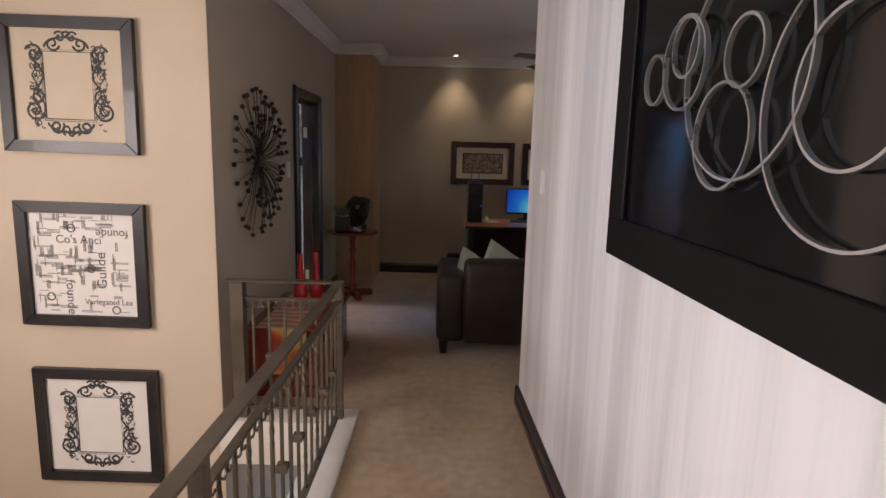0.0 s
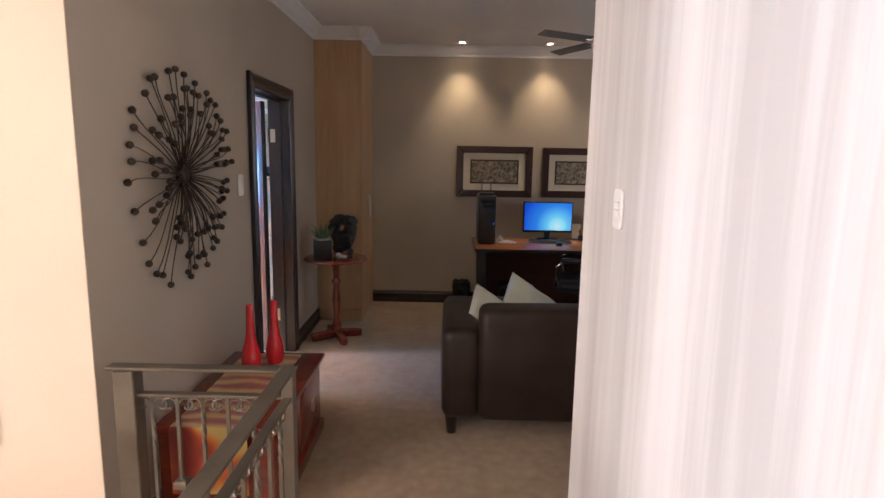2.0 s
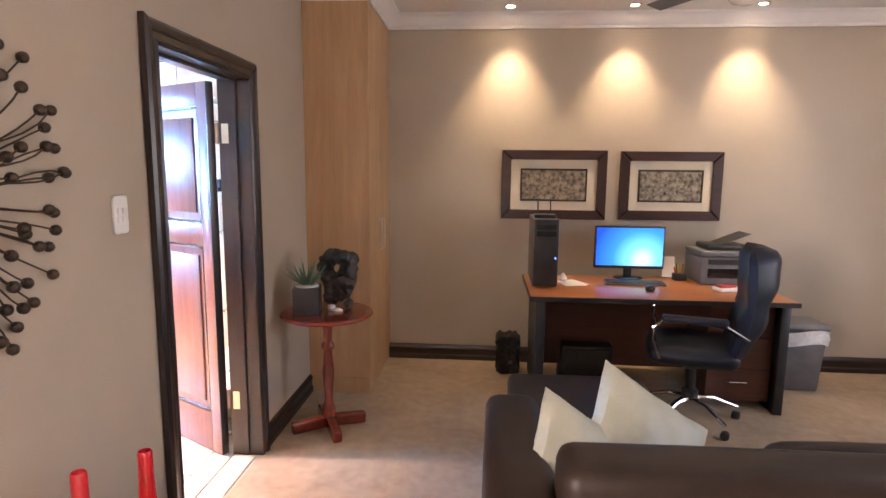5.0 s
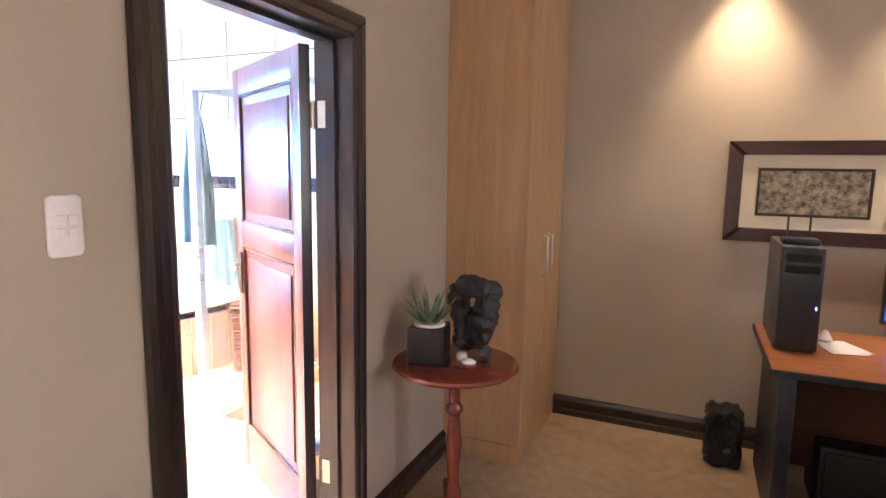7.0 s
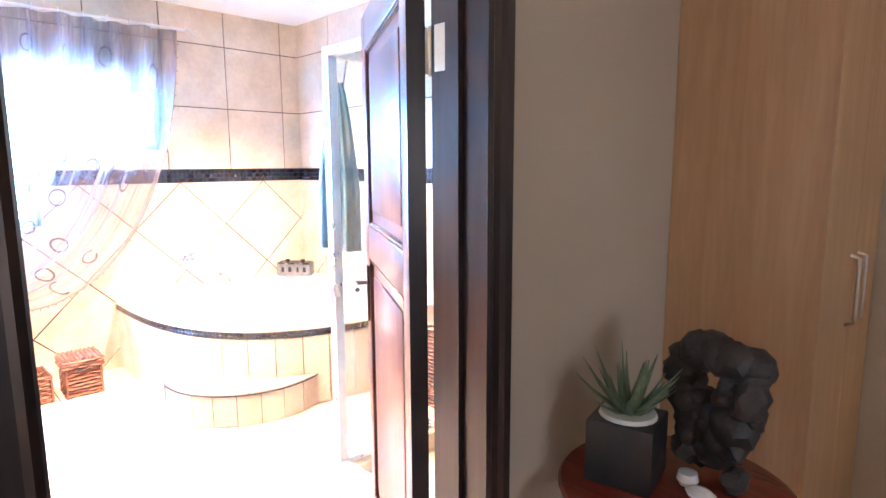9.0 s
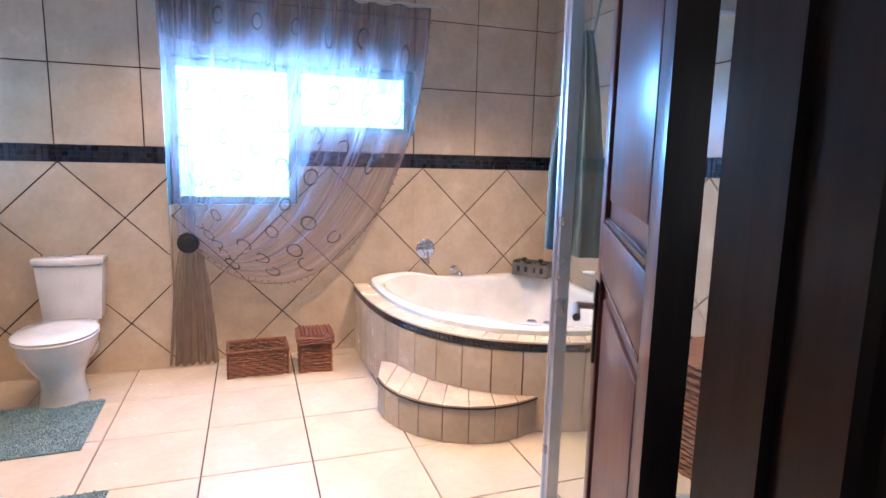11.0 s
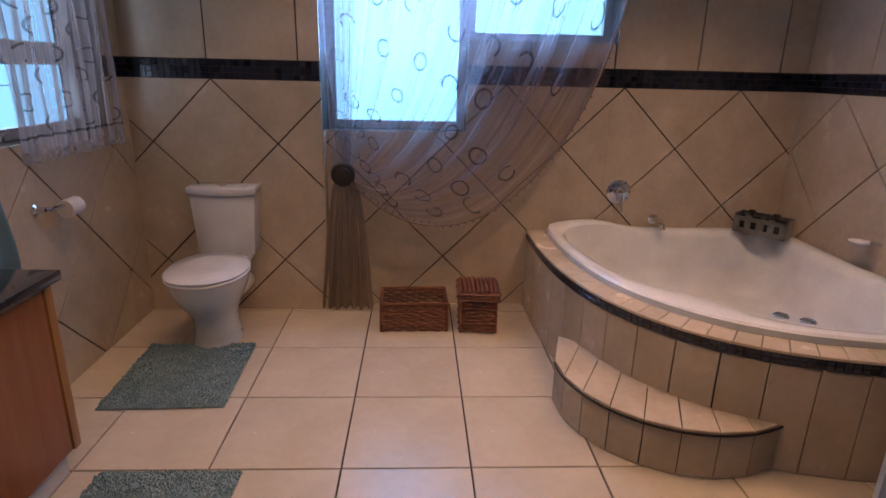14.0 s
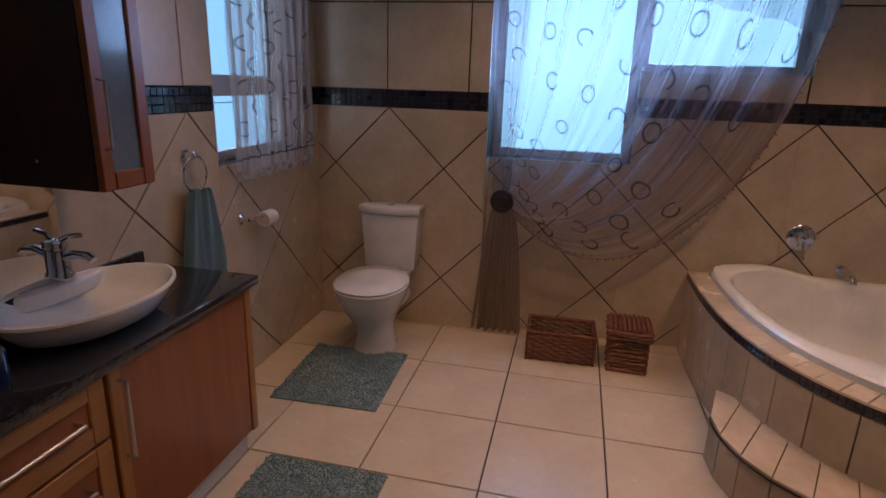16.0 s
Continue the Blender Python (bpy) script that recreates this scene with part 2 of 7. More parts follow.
def glow(name, color, strength):
    s = Mat(name)
    s.b.inputs["Base Color"].default_value = (*color, 1)
    s.b.inputs["Emission Color"].default_value = (*color, 1)
    s.b.inputs["Emission Strength"].default_value = strength
    return s.m


M_WALL = mottled("taupe_wall_paint", (0.40, 0.335, 0.26), (0.475, 0.405, 0.32), 0.65, 1.2, 220, 0.10, 0.0015)
M_CREAM = mottled("cream_wall_paint", (0.56, 0.46, 0.35), (0.64, 0.54, 0.42), 0.7, 1.2, 220, 0.10, 0.0015)
M_CEIL = mottled("white_ceiling_paint", (0.72, 0.70, 0.66), (0.80, 0.78, 0.74), 0.8, 1.5, 200, 0.06, 0.001)
M_CORN = mottled("white_cornice_plaster", (0.74, 0.72, 0.69), (0.82, 0.80, 0.77), 0.6, 3, 150, 0.05, 0.001)
M_DARKWOOD = wood("dark_stained_wood", (0.010, 0.006, 0.006), (0.030, 0.018, 0.016), 0.32, "Z", coat=0.25)
M_DARKWOOD_Y = wood("dark_stained_wood_along_y", (0.010, 0.006, 0.006), (0.030, 0.018, 0.016), 0.32, "Y", coat=0.25)
M_DARKWOOD_X = wood("dark_stained_wood_along_x", (0.010, 0.006, 0.006), (0.030, 0.018, 0.016), 0.32, "X", coat=0.25)
M_MAHOGANY = wood("dark_mahogany_frame", (0.020, 0.007, 0.006), (0.050, 0.019, 0.015), 0.34, "X", coat=0.15)
M_DOOR = wood("red_brown_door_wood", (0.085, 0.022, 0.014), (0.18, 0.055, 0.033), 0.36, "Z", coat=0.25)
# the door wood again, darkened for the shade in the panel mouldings
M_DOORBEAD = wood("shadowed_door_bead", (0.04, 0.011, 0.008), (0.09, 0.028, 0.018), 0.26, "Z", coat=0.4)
M_BEECH = wood("light_oak_laminate", (0.40, 0.23, 0.11), (0.56, 0.35, 0.19), 0.42, "Z", scale=0.6)
M_CHERRY = wood("cherry_table_wood", (0.13, 0.020, 0.012), (0.24, 0.042, 0.022), 0.22, "X", coat=0.5)
M_DESKTOP = wood("desk_cherry_laminate", (0.36, 0.11, 0.035), (0.50, 0.18, 0.06), 0.3, "X", coat=0.2)
# desk cherry with the shade under the top worked into its colour
M_DESKPANEL = wood("desk_cherry_panel_shaded", (0.05, 0.014, 0.008), (0.09, 0.028, 0.014), 0.4, "X")
M_OAK = wood("honey_oak", (0.30, 0.115, 0.03), (0.46, 0.20, 0.06), 0.35, "X", coat=0.2)
M_OAKZ = wood("honey_oak_upright", (0.30, 0.115, 0.03), (0.46, 0.20, 0.06), 0.35, "Z", coat=0.2)
M_OAKPANEL = wood("red_oak_panel", (0.24, 0.066, 0.02), (0.34, 0.105, 0.032), 0.35, "Z", coat=0.2)
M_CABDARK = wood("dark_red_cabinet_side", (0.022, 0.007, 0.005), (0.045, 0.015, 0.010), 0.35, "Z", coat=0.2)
M_CHROME = mottled("chrome", (0.75, 0.76, 0.78), (0.85, 0.86, 0.88), 0.08, 6, 120, 0.0, 0.001, metal=1.0, rvar=0.04)
M_STEEL = mottled("brushed_steel", (0.50, 0.48, 0.45), (0.66, 0.64, 0.60), 0.32, 8, 200, 0.05, 0.001, metal=1.0)
M_ALU = mottled("satin_aluminium", (0.62, 0.64, 0.68), (0.74, 0.76, 0.80), 0.30, 8, 200, 0.03, 0.001, metal=0.85)
M_RAIL = mottled("bronze_painted_steel", (0.10, 0.082, 0.060), (0.17, 0.14, 0.105), 0.42, 6, 140, 0.12, 0.0015, metal=0.45)
M_BRONZE = mottled("dark_bronze_wire", (0.030, 0.022, 0.016), (0.085, 0.060, 0.042), 0.42, 20, 180, 0.15, 0.001, metal=0.6)
M_BLACK = mottled("black_lacquer", (0.004, 0.004, 0.005), (0.010, 0.010, 0.012), 0.10, 4, 120, 0.0, 0.001, coat=0.5, rvar=0.04)
M_BLACKPL = mottled("black_plastic", (0.012, 0.012, 0.013), (0.024, 0.024, 0.026), 0.42, 12, 220, 0.12, 0.0006)
M_GREYPL = mottled("grey_plastic", (0.10, 0.10, 0.105), (0.15, 0.15, 0.155), 0.5, 10, 200, 0.12, 0.0006)
M_WHITEPL = plain("white_plastic", (0.80, 0.79, 0.77), 0.35)
M_LEATHER = mottled("dark_brown_leather", (0.016, 0.010, 0.008), (0.036, 0.023, 0.018), 0.42, 5, 240, 0.30, 0.0012, spec=0.28)
M_NAVYLEATHER = mottled("black_blue_leather", (0.006, 0.008, 0.014), (0.014, 0.018, 0.030), 0.42, 6, 240, 0.30, 0.0012, spec=0.3)
M_CERAMIC = plain("white_glazed_ceramic", (0.80, 0.80, 0.79), 0.08, coat=0.6, strength=0.0, rvar=0.03)
M_ACRYLIC = plain("white_bath_acrylic", (0.87, 0.87, 0.86), 0.12, coat=0.5, strength=0.0, rvar=0.03)
M_RED = mottled("red_glazed_glass", (0.52, 0.008, 0.014), (0.68, 0.016, 0.024), 0.10, 6, 120, 0.0, 0.001, coat=0.7, rvar=0.04)
M_MIRROR = plain("mirror_silver", (0.88, 0.89, 0.90), 0.02, metal=1.0, strength=0.0, rvar=0.01)
M_GLASS = pane_mat("clear_glass")
M_FROST = mottled("frosted_blue_glass", (0.10, 0.15, 0.20), (0.16, 0.22, 0.28), 0.15, 4, 100, 0.03, 0.001, coat=0.4)
M_GRANITE = mottled("black_granite", (0.006, 0.007, 0.010), (0.035, 0.037, 0.045), 0.10, 60, 320, 0.0, 0.001, coat=0.3, rvar=0.03)
M_GROUT = mottled("grey_brown_grout", (0.032, 0.023, 0.018), (0.058, 0.043, 0.034), 0.9, 8, 150, 0.2, 0.001)
M_TILE = mottled("cream_wall_tile", (0.50, 0.40, 0.29), (0.63, 0.52, 0.40), 0.24, 5.0, 30, 0.04, 0.0015, vary=0.05, spec=0.4)
M_FTILE = mottled("cream_floor_tile", (0.58, 0.48, 0.36), (0.68, 0.58, 0.45), 0.24, 3.5, 22, 0.06, 0.0015, vary=0.04, spec=0.45)
M_MATTOWEL = mottled("teal_towelling", (0.075, 0.18, 0.235), (0.14, 0.27, 0.33), 0.95, 6, 260, 0.7, 0.004)
M_MAT = mottled("grey_teal_bath_mat", (0.15, 0.26, 0.29), (0.26, 0.37, 0.40), 0.97, 16, 200, 0.8, 0.006)
M_WICKER = mottled("brown_wicker", (0.11, 0.034, 0.017), (0.26, 0.092, 0.045), 0.55, 30, 160, 0.3, 0.002)
M_VOILE = sheer_mat("mauve_voile", (0.46, 0.37, 0.38), 0.38, 0.6)
M_VOILE_DENSE = sheer_mat("mauve_voile_gathered", (0.40, 0.31, 0.25), 0.70, 0.35)
M_VOILE2 = sheer_mat("white_mauve_voile", (0.50, 0.45, 0.47), 0.50, 0.50)
M_RINGS = sheer_mat("dark_woven_motif", (0.07, 0.055, 0.06), 0.60, 0.25)
M_PANEL = mottled("satin_black_panel", (0.004, 0.004, 0.005), (0.009, 0.009, 0.011), 0.09, 4, 120, 0.0, 0.001, rvar=0.04)
M_BLACKWOOD = mottled("matt_black_border", (0.003, 0.003, 0.0035), (0.007, 0.006, 0.007), 0.55, 6, 160, 0.08, 0.001, spec=0.2)
M_BRASS = mottled("satin_brass", (0.58, 0.50, 0.36), (0.72, 0.63, 0.47), 0.34, 8, 160, 0.04, 0.001, metal=0.8)
M_CURB = mottled("white_painted_concrete", (0.66, 0.63, 0.57), (0.76, 0.73, 0.67), 0.6, 4, 120, 0.1, 0.002)
M_PILLOW = mottled("cream_green_satin_cushion", (0.38, 0.38, 0.29), (0.48, 0.475, 0.37), 0.5, 8, 200, 0.15, 0.001)
M_MATBOARD = mottled("cream_mount_board", (0.62, 0.54, 0.40), (0.70, 0.62, 0.48), 0.85, 4, 160, 0.05, 0.001)
# ivory, taken darker and warmer for the warm light high on the wall
M_PAPER = mottled("ivory_print_paper_warm_lit", (0.54, 0.45, 0.33), (0.61, 0.52, 0.40), 0.7, 3, 160, 0.03, 0.001)
M_PAPERW = mottled("white_print_paper", (0.74, 0.70, 0.66), (0.80, 0.77, 0.73), 0.7, 3, 160, 0.03, 0.001)
M_INK = plain("charcoal_print_ink", (0.050, 0.050, 0.050), 0.7)
M_BLUEGLASS = plain("dark_blue_glass", (0.01, 0.03, 0.09), 0.08, coat=0.5)
M_INK3 = plain("brown_print_ink", (0.12, 0.105, 0.10), 0.7)
M_INK2 = plain("grey_print_ink", (0.22, 0.20, 0.19), 0.7)
M_SILVERFRAME = mottled("pewter_frame", (0.012, 0.011, 0.012), (0.032, 0.030, 0.032), 0.42, 8, 160, 0.08, 0.001, coat=0.1)
M_ETCH = mottled("carved_bronze_picture", (0.020, 0.014, 0.010), (0.42, 0.35, 0.25), 0.5, 34, 130, 0.6, 0.006)
M_PEWTER = mottled("dark_pewter", (0.13, 0.133, 0.128), (0.27, 0.272, 0.26), 0.45, 12, 160, 0.2, 0.001, metal=0.6)
M_SOIL = plain("white_pebbles", (0.62, 0.62, 0.58), 0.8, strength=0.4)
M_LEAF = mottled("grey_green_succulent", (0.07, 0.13, 0.08), (0.19, 0.27, 0.16), 0.5, 20, 120, 0.1, 0.001)
M_STONE = mottled("dark_carved_stone", (0.010, 0.009, 0.009), (0.050, 0.045, 0.042), 0.55, 18, 120, 0.5, 0.004)
M_LIGHTON = glow("lit_lamp_glass", (1.0, 0.86, 0.62), 30.0)
M_OPAL = plain("opal_lamp_glass", (0.78, 0.76, 0.72), 0.2)
M_BAG = mottled("black_bag_plastic", (0.006, 0.006, 0.007), (0.02, 0.02, 0.022), 0.25, 14, 60, 0.9, 0.02)
M_LINER = mottled("white_bin_liner", (0.55, 0.55, 0.54), (0.75, 0.75, 0.74), 0.4, 14, 60, 0.6, 0.01)
M_GROUND = mottled("pale_paving", (0.42, 0.40, 0.37), (0.55, 0.53, 0.50), 0.9, 0.4, 20, 0.1, 0.01)
M_EXT = mottled("sunlit_white_plaster", (0.70, 0.69, 0.66), (0.78, 0.77, 0.74), 0.85, 1.0, 60, 0.1, 0.004)


def carpet_mat():
    s = Mat("beige_cut_pile_carpet")
    co = texco(s)
    a, b, c = s.n("ShaderNodeTexNoise", Scale=1.6, Detail=4.0, Distortion=0.8), s.n("ShaderNodeTexNoise", Scale=16.0, Detail=5.0), s.n("ShaderNodeTexNoise", Scale=420.0, Detail=2.0)
    for k in (a, b, c):
        s.l(co, k.inputs["Vector"])
    m1 = mixc(s, 0.45, a.outputs[0], b.outputs[0])
    m2 = mixc(s, 0.35, m1, c.outputs[0])
    s.l(ramp(s, m2, [(0.32, (0.20, 0.122, 0.064)), (0.50, (0.35, 0.24, 0.14)), (0.70, (0.50, 0.36, 0.22))]), s.b.inputs["Base Color"])
    s.b.inputs["Roughness"].default_value = 0.97
    s.b.inputs["Specular IOR Level"].default_value = 0.1
    s.b.inputs["Sheen Weight"].default_value = 0.3
    bump(s, m2, 0.6, 0.008)
    return s.m


def wallpaper_mat():
    """Upright streaks of silver grey on white."""
    s = Mat("silver_streaked_wallpaper")
    co = texco(s, (1, 1, 0.035))
    a, b, c = s.n("ShaderNodeTexNoise", Scale=3.2, Detail=2.0), s.n("ShaderNodeTexNoise", Scale=13.0, Detail=3.0), s.n("ShaderNodeTexNoise", Scale=70.0, Detail=2.0)
    for k in (a, b, c):
        s.l(co, k.inputs["Vector"])
    m1 = mixc(s, 0.38, a.outputs[0], b.outputs[0])
    m2 = mixc(s, 0.10, m1, c.outputs[0])
    s.l(ramp(s, m2, [(0.38, (0.56, 0.54, 0.52)), (0.47, (0.67, 0.65, 0.63)), (0.54, (0.76, 0.74, 0.72)), (0.64, (0.82, 0.80, 0.785))]), s.b.inputs["Base Color"])
    rr = s.n("ShaderNodeMapRange")
    rr.inputs["To Min"].default_value, rr.inputs["To Max"].default_value = 0.42, 0.62
    s.l(b.outputs[0], rr.inputs["Value"]), s.l(rr.outputs[0], s.b.inputs["Roughness"])
    bump(s, c.outputs[0], 0.08, 0.001)
    return s.m


def mosaic_mat():
    s = Mat("blue_black_mosaic")
    g = s.n("ShaderNodeNewGeometry")
    s.l(ramp(s, g.outputs["Random Per Island"], [(0.0, (0.006, 0.008, 0.016)), (0.45, (0.020, 0.026, 0.042)), (0.8, (0.028, 0.034, 0.052)), (1.0, (0.024, 0.021, 0.024))]), s.b.inputs["Base Color"])
    s.b.inputs["Roughness"].default_value = 0.18
    s.b.inputs["Coat Weight"].default_value = 0.3
    return s.m


def runner_mat():
    """Silk runner with wavy bands of red, orange and gold."""
    s = Mat("striped_silk_runner")
    co = texco(s, (1, 1, 1))
    w = s.n("ShaderNodeTexWave", Scale=3.2, Distortion=5.0, Detail=2.0)
    w.bands_direction = "Y"
    w.inputs["Detail Scale"].default_value = 1.2
    s.l(co, w.inputs["Vector"])
    s.l(ramp(s, w.outputs["Fac"], [(0.0, (0.20, 0.012, 0.008)), (0.35, (0.42, 0.06, 0.012)), (0.65, (0.55, 0.20, 0.03)), (0.9, (0.50, 0.36, 0.11))]), s.b.inputs["Base Color"])
    s.b.inputs["Roughness"].default_value = 0.35
    s.b.inputs["Sheen Weight"].default_value = 0.4
    nz = s.n("ShaderNodeTexNoise", Scale=260.0)
    s.l(co, nz.inputs["Vector"])
    bump(s, nz.outputs[0], 0.15, 0.001)
    return s.m


def screen_mat():
    s = Mat("lit_blue_desktop_screen")
    co = texco(s, (1, 1, 1))
    d = s.n("ShaderNodeVectorMath")
    d.operation = "DISTANCE"
    d.inputs[1].default_value = (0.10, 0, -0.10)
    s.l(co, d.inputs[0])
    col = ramp(s, d.outputs["Value"], [(0.0, (0.50, 0.95, 1.0)), (0.10, (0.12, 0.62, 0.95)), (0.22, (0.015, 0.24, 0.85)), (0.38, (0.004, 0.07, 0.62))])
    s.l(col, s.b.inputs["Base Color"]), s.l(col, s.b.inputs["Emission Color"])
    s.b.inputs["Emission Strength"].default_value = 0.5
    s.b.inputs["Roughness"].default_value = 0.2
    return s.m


M_CARPET, M_PAPERWALL, M_MOSAIC, M_RUNNER, M_SCREEN = carpet_mat(), wallpaper_mat(), mosaic_mat(), runner_mat(), screen_mat()

# ---------------------------------------------------------------- plan, in metres
LX = -1.30          # study and landing: left wall
LXB = -1.44         # its bathroom face
NY = 3.28           # stair wall that carries the three prints
RX, REND = 0.50, 3.59   # papered wall and its end
FY = 7.59           # study: far wall
SX = 3.40           # study: right wall
CZ = 2.77           # ceiling
BX, BXR = -5.065, -5.165  # bathroom: toilet wall and the recessed window wall
BSTEP = 4.87        # where the recess begins
BY0, BY1 = 3.79, 7.71   # bathroom: vanity wall and bath wall
BCZ = 2.72
DY0, DY1, DZ = 5.055, 5.855, 2.03     # bathroom doorway
WY0, WYM, WY1, WZ0, WZM, WZ1 = 4.87, 5.70, 6.56, 1.10, 1.62, 2.08  # bathroom window opening
PAPER_TURN = Matrix.Translation((RX, REND, 0)) @ pose(0, 0, 0, 0, 0, 2.7) @ Matrix.Translation((-RX, -REND, 0))   # the papered wall opens away from the study
MZ0, MZ1 = 1.375, 1.475  # mosaic band

# ---------------------------------------------------------------- structure
solid("ground", box(-400, -400, -3.4, 400, 400, -3.3), M_GROUND, "pale paved ground outside the house", "ground")
T = 0.2
# carpeted floor, cut away over the stairwell
solid("floor", boxes([(-0.62, -2.6, -0.25, RX + 0.35, 3.35, 0), (LX, 3.35, -0.25, RX, FY, 0), (RX, REND - T, -0.25, SX, FY, 0)]), M_CARPET, "beige cut-pile carpet with worn tracks", "carpet")
solid("stair_floor", boxes([(-3.6, -2.6, -3.0, -0.62, 3.3, -2.9)]), M_FTILE, "cream tiled floor at the foot of the stairwell", "floor")
solid("wall_landing_edge", box(-0.80, -2.6, -2.9, -0.62, 3.34, -0.25), M_CREAM, "cream plastered wall under the landing", "wall")
solid("curb", boxes([(-0.70, -2.6, -0.25, -0.505, 3.405, 0.022), (LX, 3.21, -0.25, -0.70, 3.405, 0.022)]), M_CURB, "white painted concrete edge along the stairwell", "curb")
# left wall of the study, with the doorway
solid("wall_west", boxes([(LXB, NY, -2.9, LX, DY0 - 0.03, CZ), (LXB, DY1 + 0.042, -0.2, LX, FY + T, CZ), (LXB, DY0 - 0.03, DZ + 0.03, LX, DY1 + 0.042, CZ), (LXB, DY0 - 0.03, -0.2, LX, DY1 + 0.042, -0.002)]), M_WALL, "taupe painted wall with a doorway", "wall")
solid("wall_stair", box(-3.6, NY, -2.9, LXB, NY + T, CZ), M_CREAM, "cream painted wall above the stairwell", "wall")
# thin cream return so that the stair wall reads as one face up to its corner
solid("wall_stair_return", box(LXB, NY - 0.004, -2.9, LX - 0.002, NY + 0.001, CZ), M_CREAM, "cream painted end of the wall", "wall")
# stair side wall with a tall window that lights the landing
solid("wall_stair_side", boxes([(-3.6, -2.6, -2.9, -3.4, -0.15, CZ), (-3.6, 1.65, -2.9, -3.4, NY, CZ), (-3.6, -0.15, -2.9, -3.4, 1.65, 1.2), (-3.6, -0.15, 2.6, -3.4, 1.65, CZ)]), M_CREAM, "cream stairwell wall with a window opening", "wall")
solid("wall_back", box(-3.6, -2.8, -2.9, RX + T + 0.4, -2.55, CZ), M_CREAM, "cream wall closing the landing", "wall")
solid("wall_papered", box(RX, -2.8, -0.2, RX + T, REND, CZ), M_PAPERWALL, "wall with silver-grey streaked wallpaper", "wall", m=PAPER_TURN)
solid("wall_study_back", box(RX + T, REND - T, -0.2, SX, REND, CZ), M_WALL, "taupe painted wall behind the sofa", "wall")
solid("wall_north", box(LX, FY, -0.2, SX + T, FY + T, CZ), M_WALL, "taupe painted wall washed by downlights", "wall")
solid("wall_east", boxes([(SX, REND - T, -0.2, SX + T, 4.4, CZ), (SX, 6.4, -0.2, SX + T, FY, CZ), (SX, 4.4, -0.2, SX + T, 6.4, 0.9), (SX, 4.4, 2.2, SX + T, 6.4, CZ)]), M_WALL, "taupe painted wall with a window opening", "wall")
solid("ceiling", box(-3.6, -2.8, CZ, SX + T, FY + T, CZ + 0.15), M_CEIL, "white painted ceiling", "ceiling")


def cornice(name, x0, y0, x1, y1, inward, label="white moulded plaster cornice"):
    """Stepped cove between wall and ceiling; inward points into the room."""
    prof = [(0, -0.11), (0.015, -0.11), (0.018, -0.088), (0.035, -0.082), (0.055, -0.055), (0.075, -0.03), (0.098, -0.02), (0.104, -0.004), (0, -0.004)]
    bm = bmesh.new()
    ends = []
    for px, py in ((x0, y0), (x1, y1)):
        ends.append([bm.verts.new((px + inward[0] * d, py + inward[1] * d, CZ + h)) for d, h in prof])
    n = len(prof)
    for k in range(n):
        bm.faces.new((ends[0][k], ends[0][(k + 1) % n], ends[1][(k + 1) % n], ends[1][k]))
    bm.faces.new(ends[0][::-1]), bm.faces.new(ends[1])
    bmesh.ops.recalc_face_normals(bm, faces=bm.faces)
    return solid(name, bm, M_CORN, label, "cornice")


CLX, CLY = -0.86, 6.79   # built-in wardrobe
cornice("cornice_west", LX, NY, LX, CLY, (1, 0))
cornice("cornice_closet_front", LX, CLY, CLX + 0.1, CLY, (0, -1))
cornice("cornice_closet_side", CLX, CLY - 0.1, CLX, FY, (1, 0))
cornice("cornice_north", CLX, FY, SX, FY, (0, -1))
cornice("cornice_east", SX, REND, SX, FY, (-1, 0))


def skirting(name, x0, y0, x1, y1, inward, h=0.125):
    prof = [(0, 0), (0.022, 0), (0.022, 0.035), (0.016, 0.042), (0.016, 0.085), (0.020, 0.092), (0.018, 0.108), (0.006, h), (0, h)]
    bm = bmesh.new()
    ends = []
    for px, py in ((x0, y0), (x1, y1)):
        ends.append([bm.verts.new((px + inward[0] * d, py + inward[1] * d, z + 0.001)) for d, z in prof])
    n = len(prof)
    for k in range(n):
        bm.faces.new((ends[0][k], ends[0][(k + 1) % n], ends[1][(k + 1) % n], ends[1][k]))
    bm.faces.new(ends[0][::-1]), bm.faces.new(ends[1])
    bmesh.ops.recalc_face_normals(bm, faces=bm.faces)
    mat = M_DARKWOOD_X if abs(x1 - x0) > abs(y1 - y0) else M_DARKWOOD_Y
    return solid(name, bm, mat, "dark stained moulded skirting board", "skirting")


skirting("baseboard_north", CLX, FY, SX, FY, (0, -1))
skirting("baseboard_west", LX, DY1 + 0.1, LX, CLY, (1, 0))
skirting("baseboard_west_near", LX, 3.46, LX, DY0 - 0.1, (1, 0))
skirting("baseboard_papered", RX, -2.6, RX, REND, (-1, 0)).matrix_basis = PAPER_TURN
skirting("baseboard_papered_end", RX - 0.022, REND, RX + T, REND, (0, 1)).matrix_basis = PAPER_TURN
skirting("baseboard_study_back", RX + T, REND, SX, REND, (0, 1))

# ---------------------------------------------------------------- bathroom shell
solid("bath_floor", box(BXR - 0.3, BY0 - 0.3, -0.25, LXB, BY1 + 0.3, -0.012), M_GROUT, "grouted bathroom floor under the tiles", "floor")
WT = 0.25
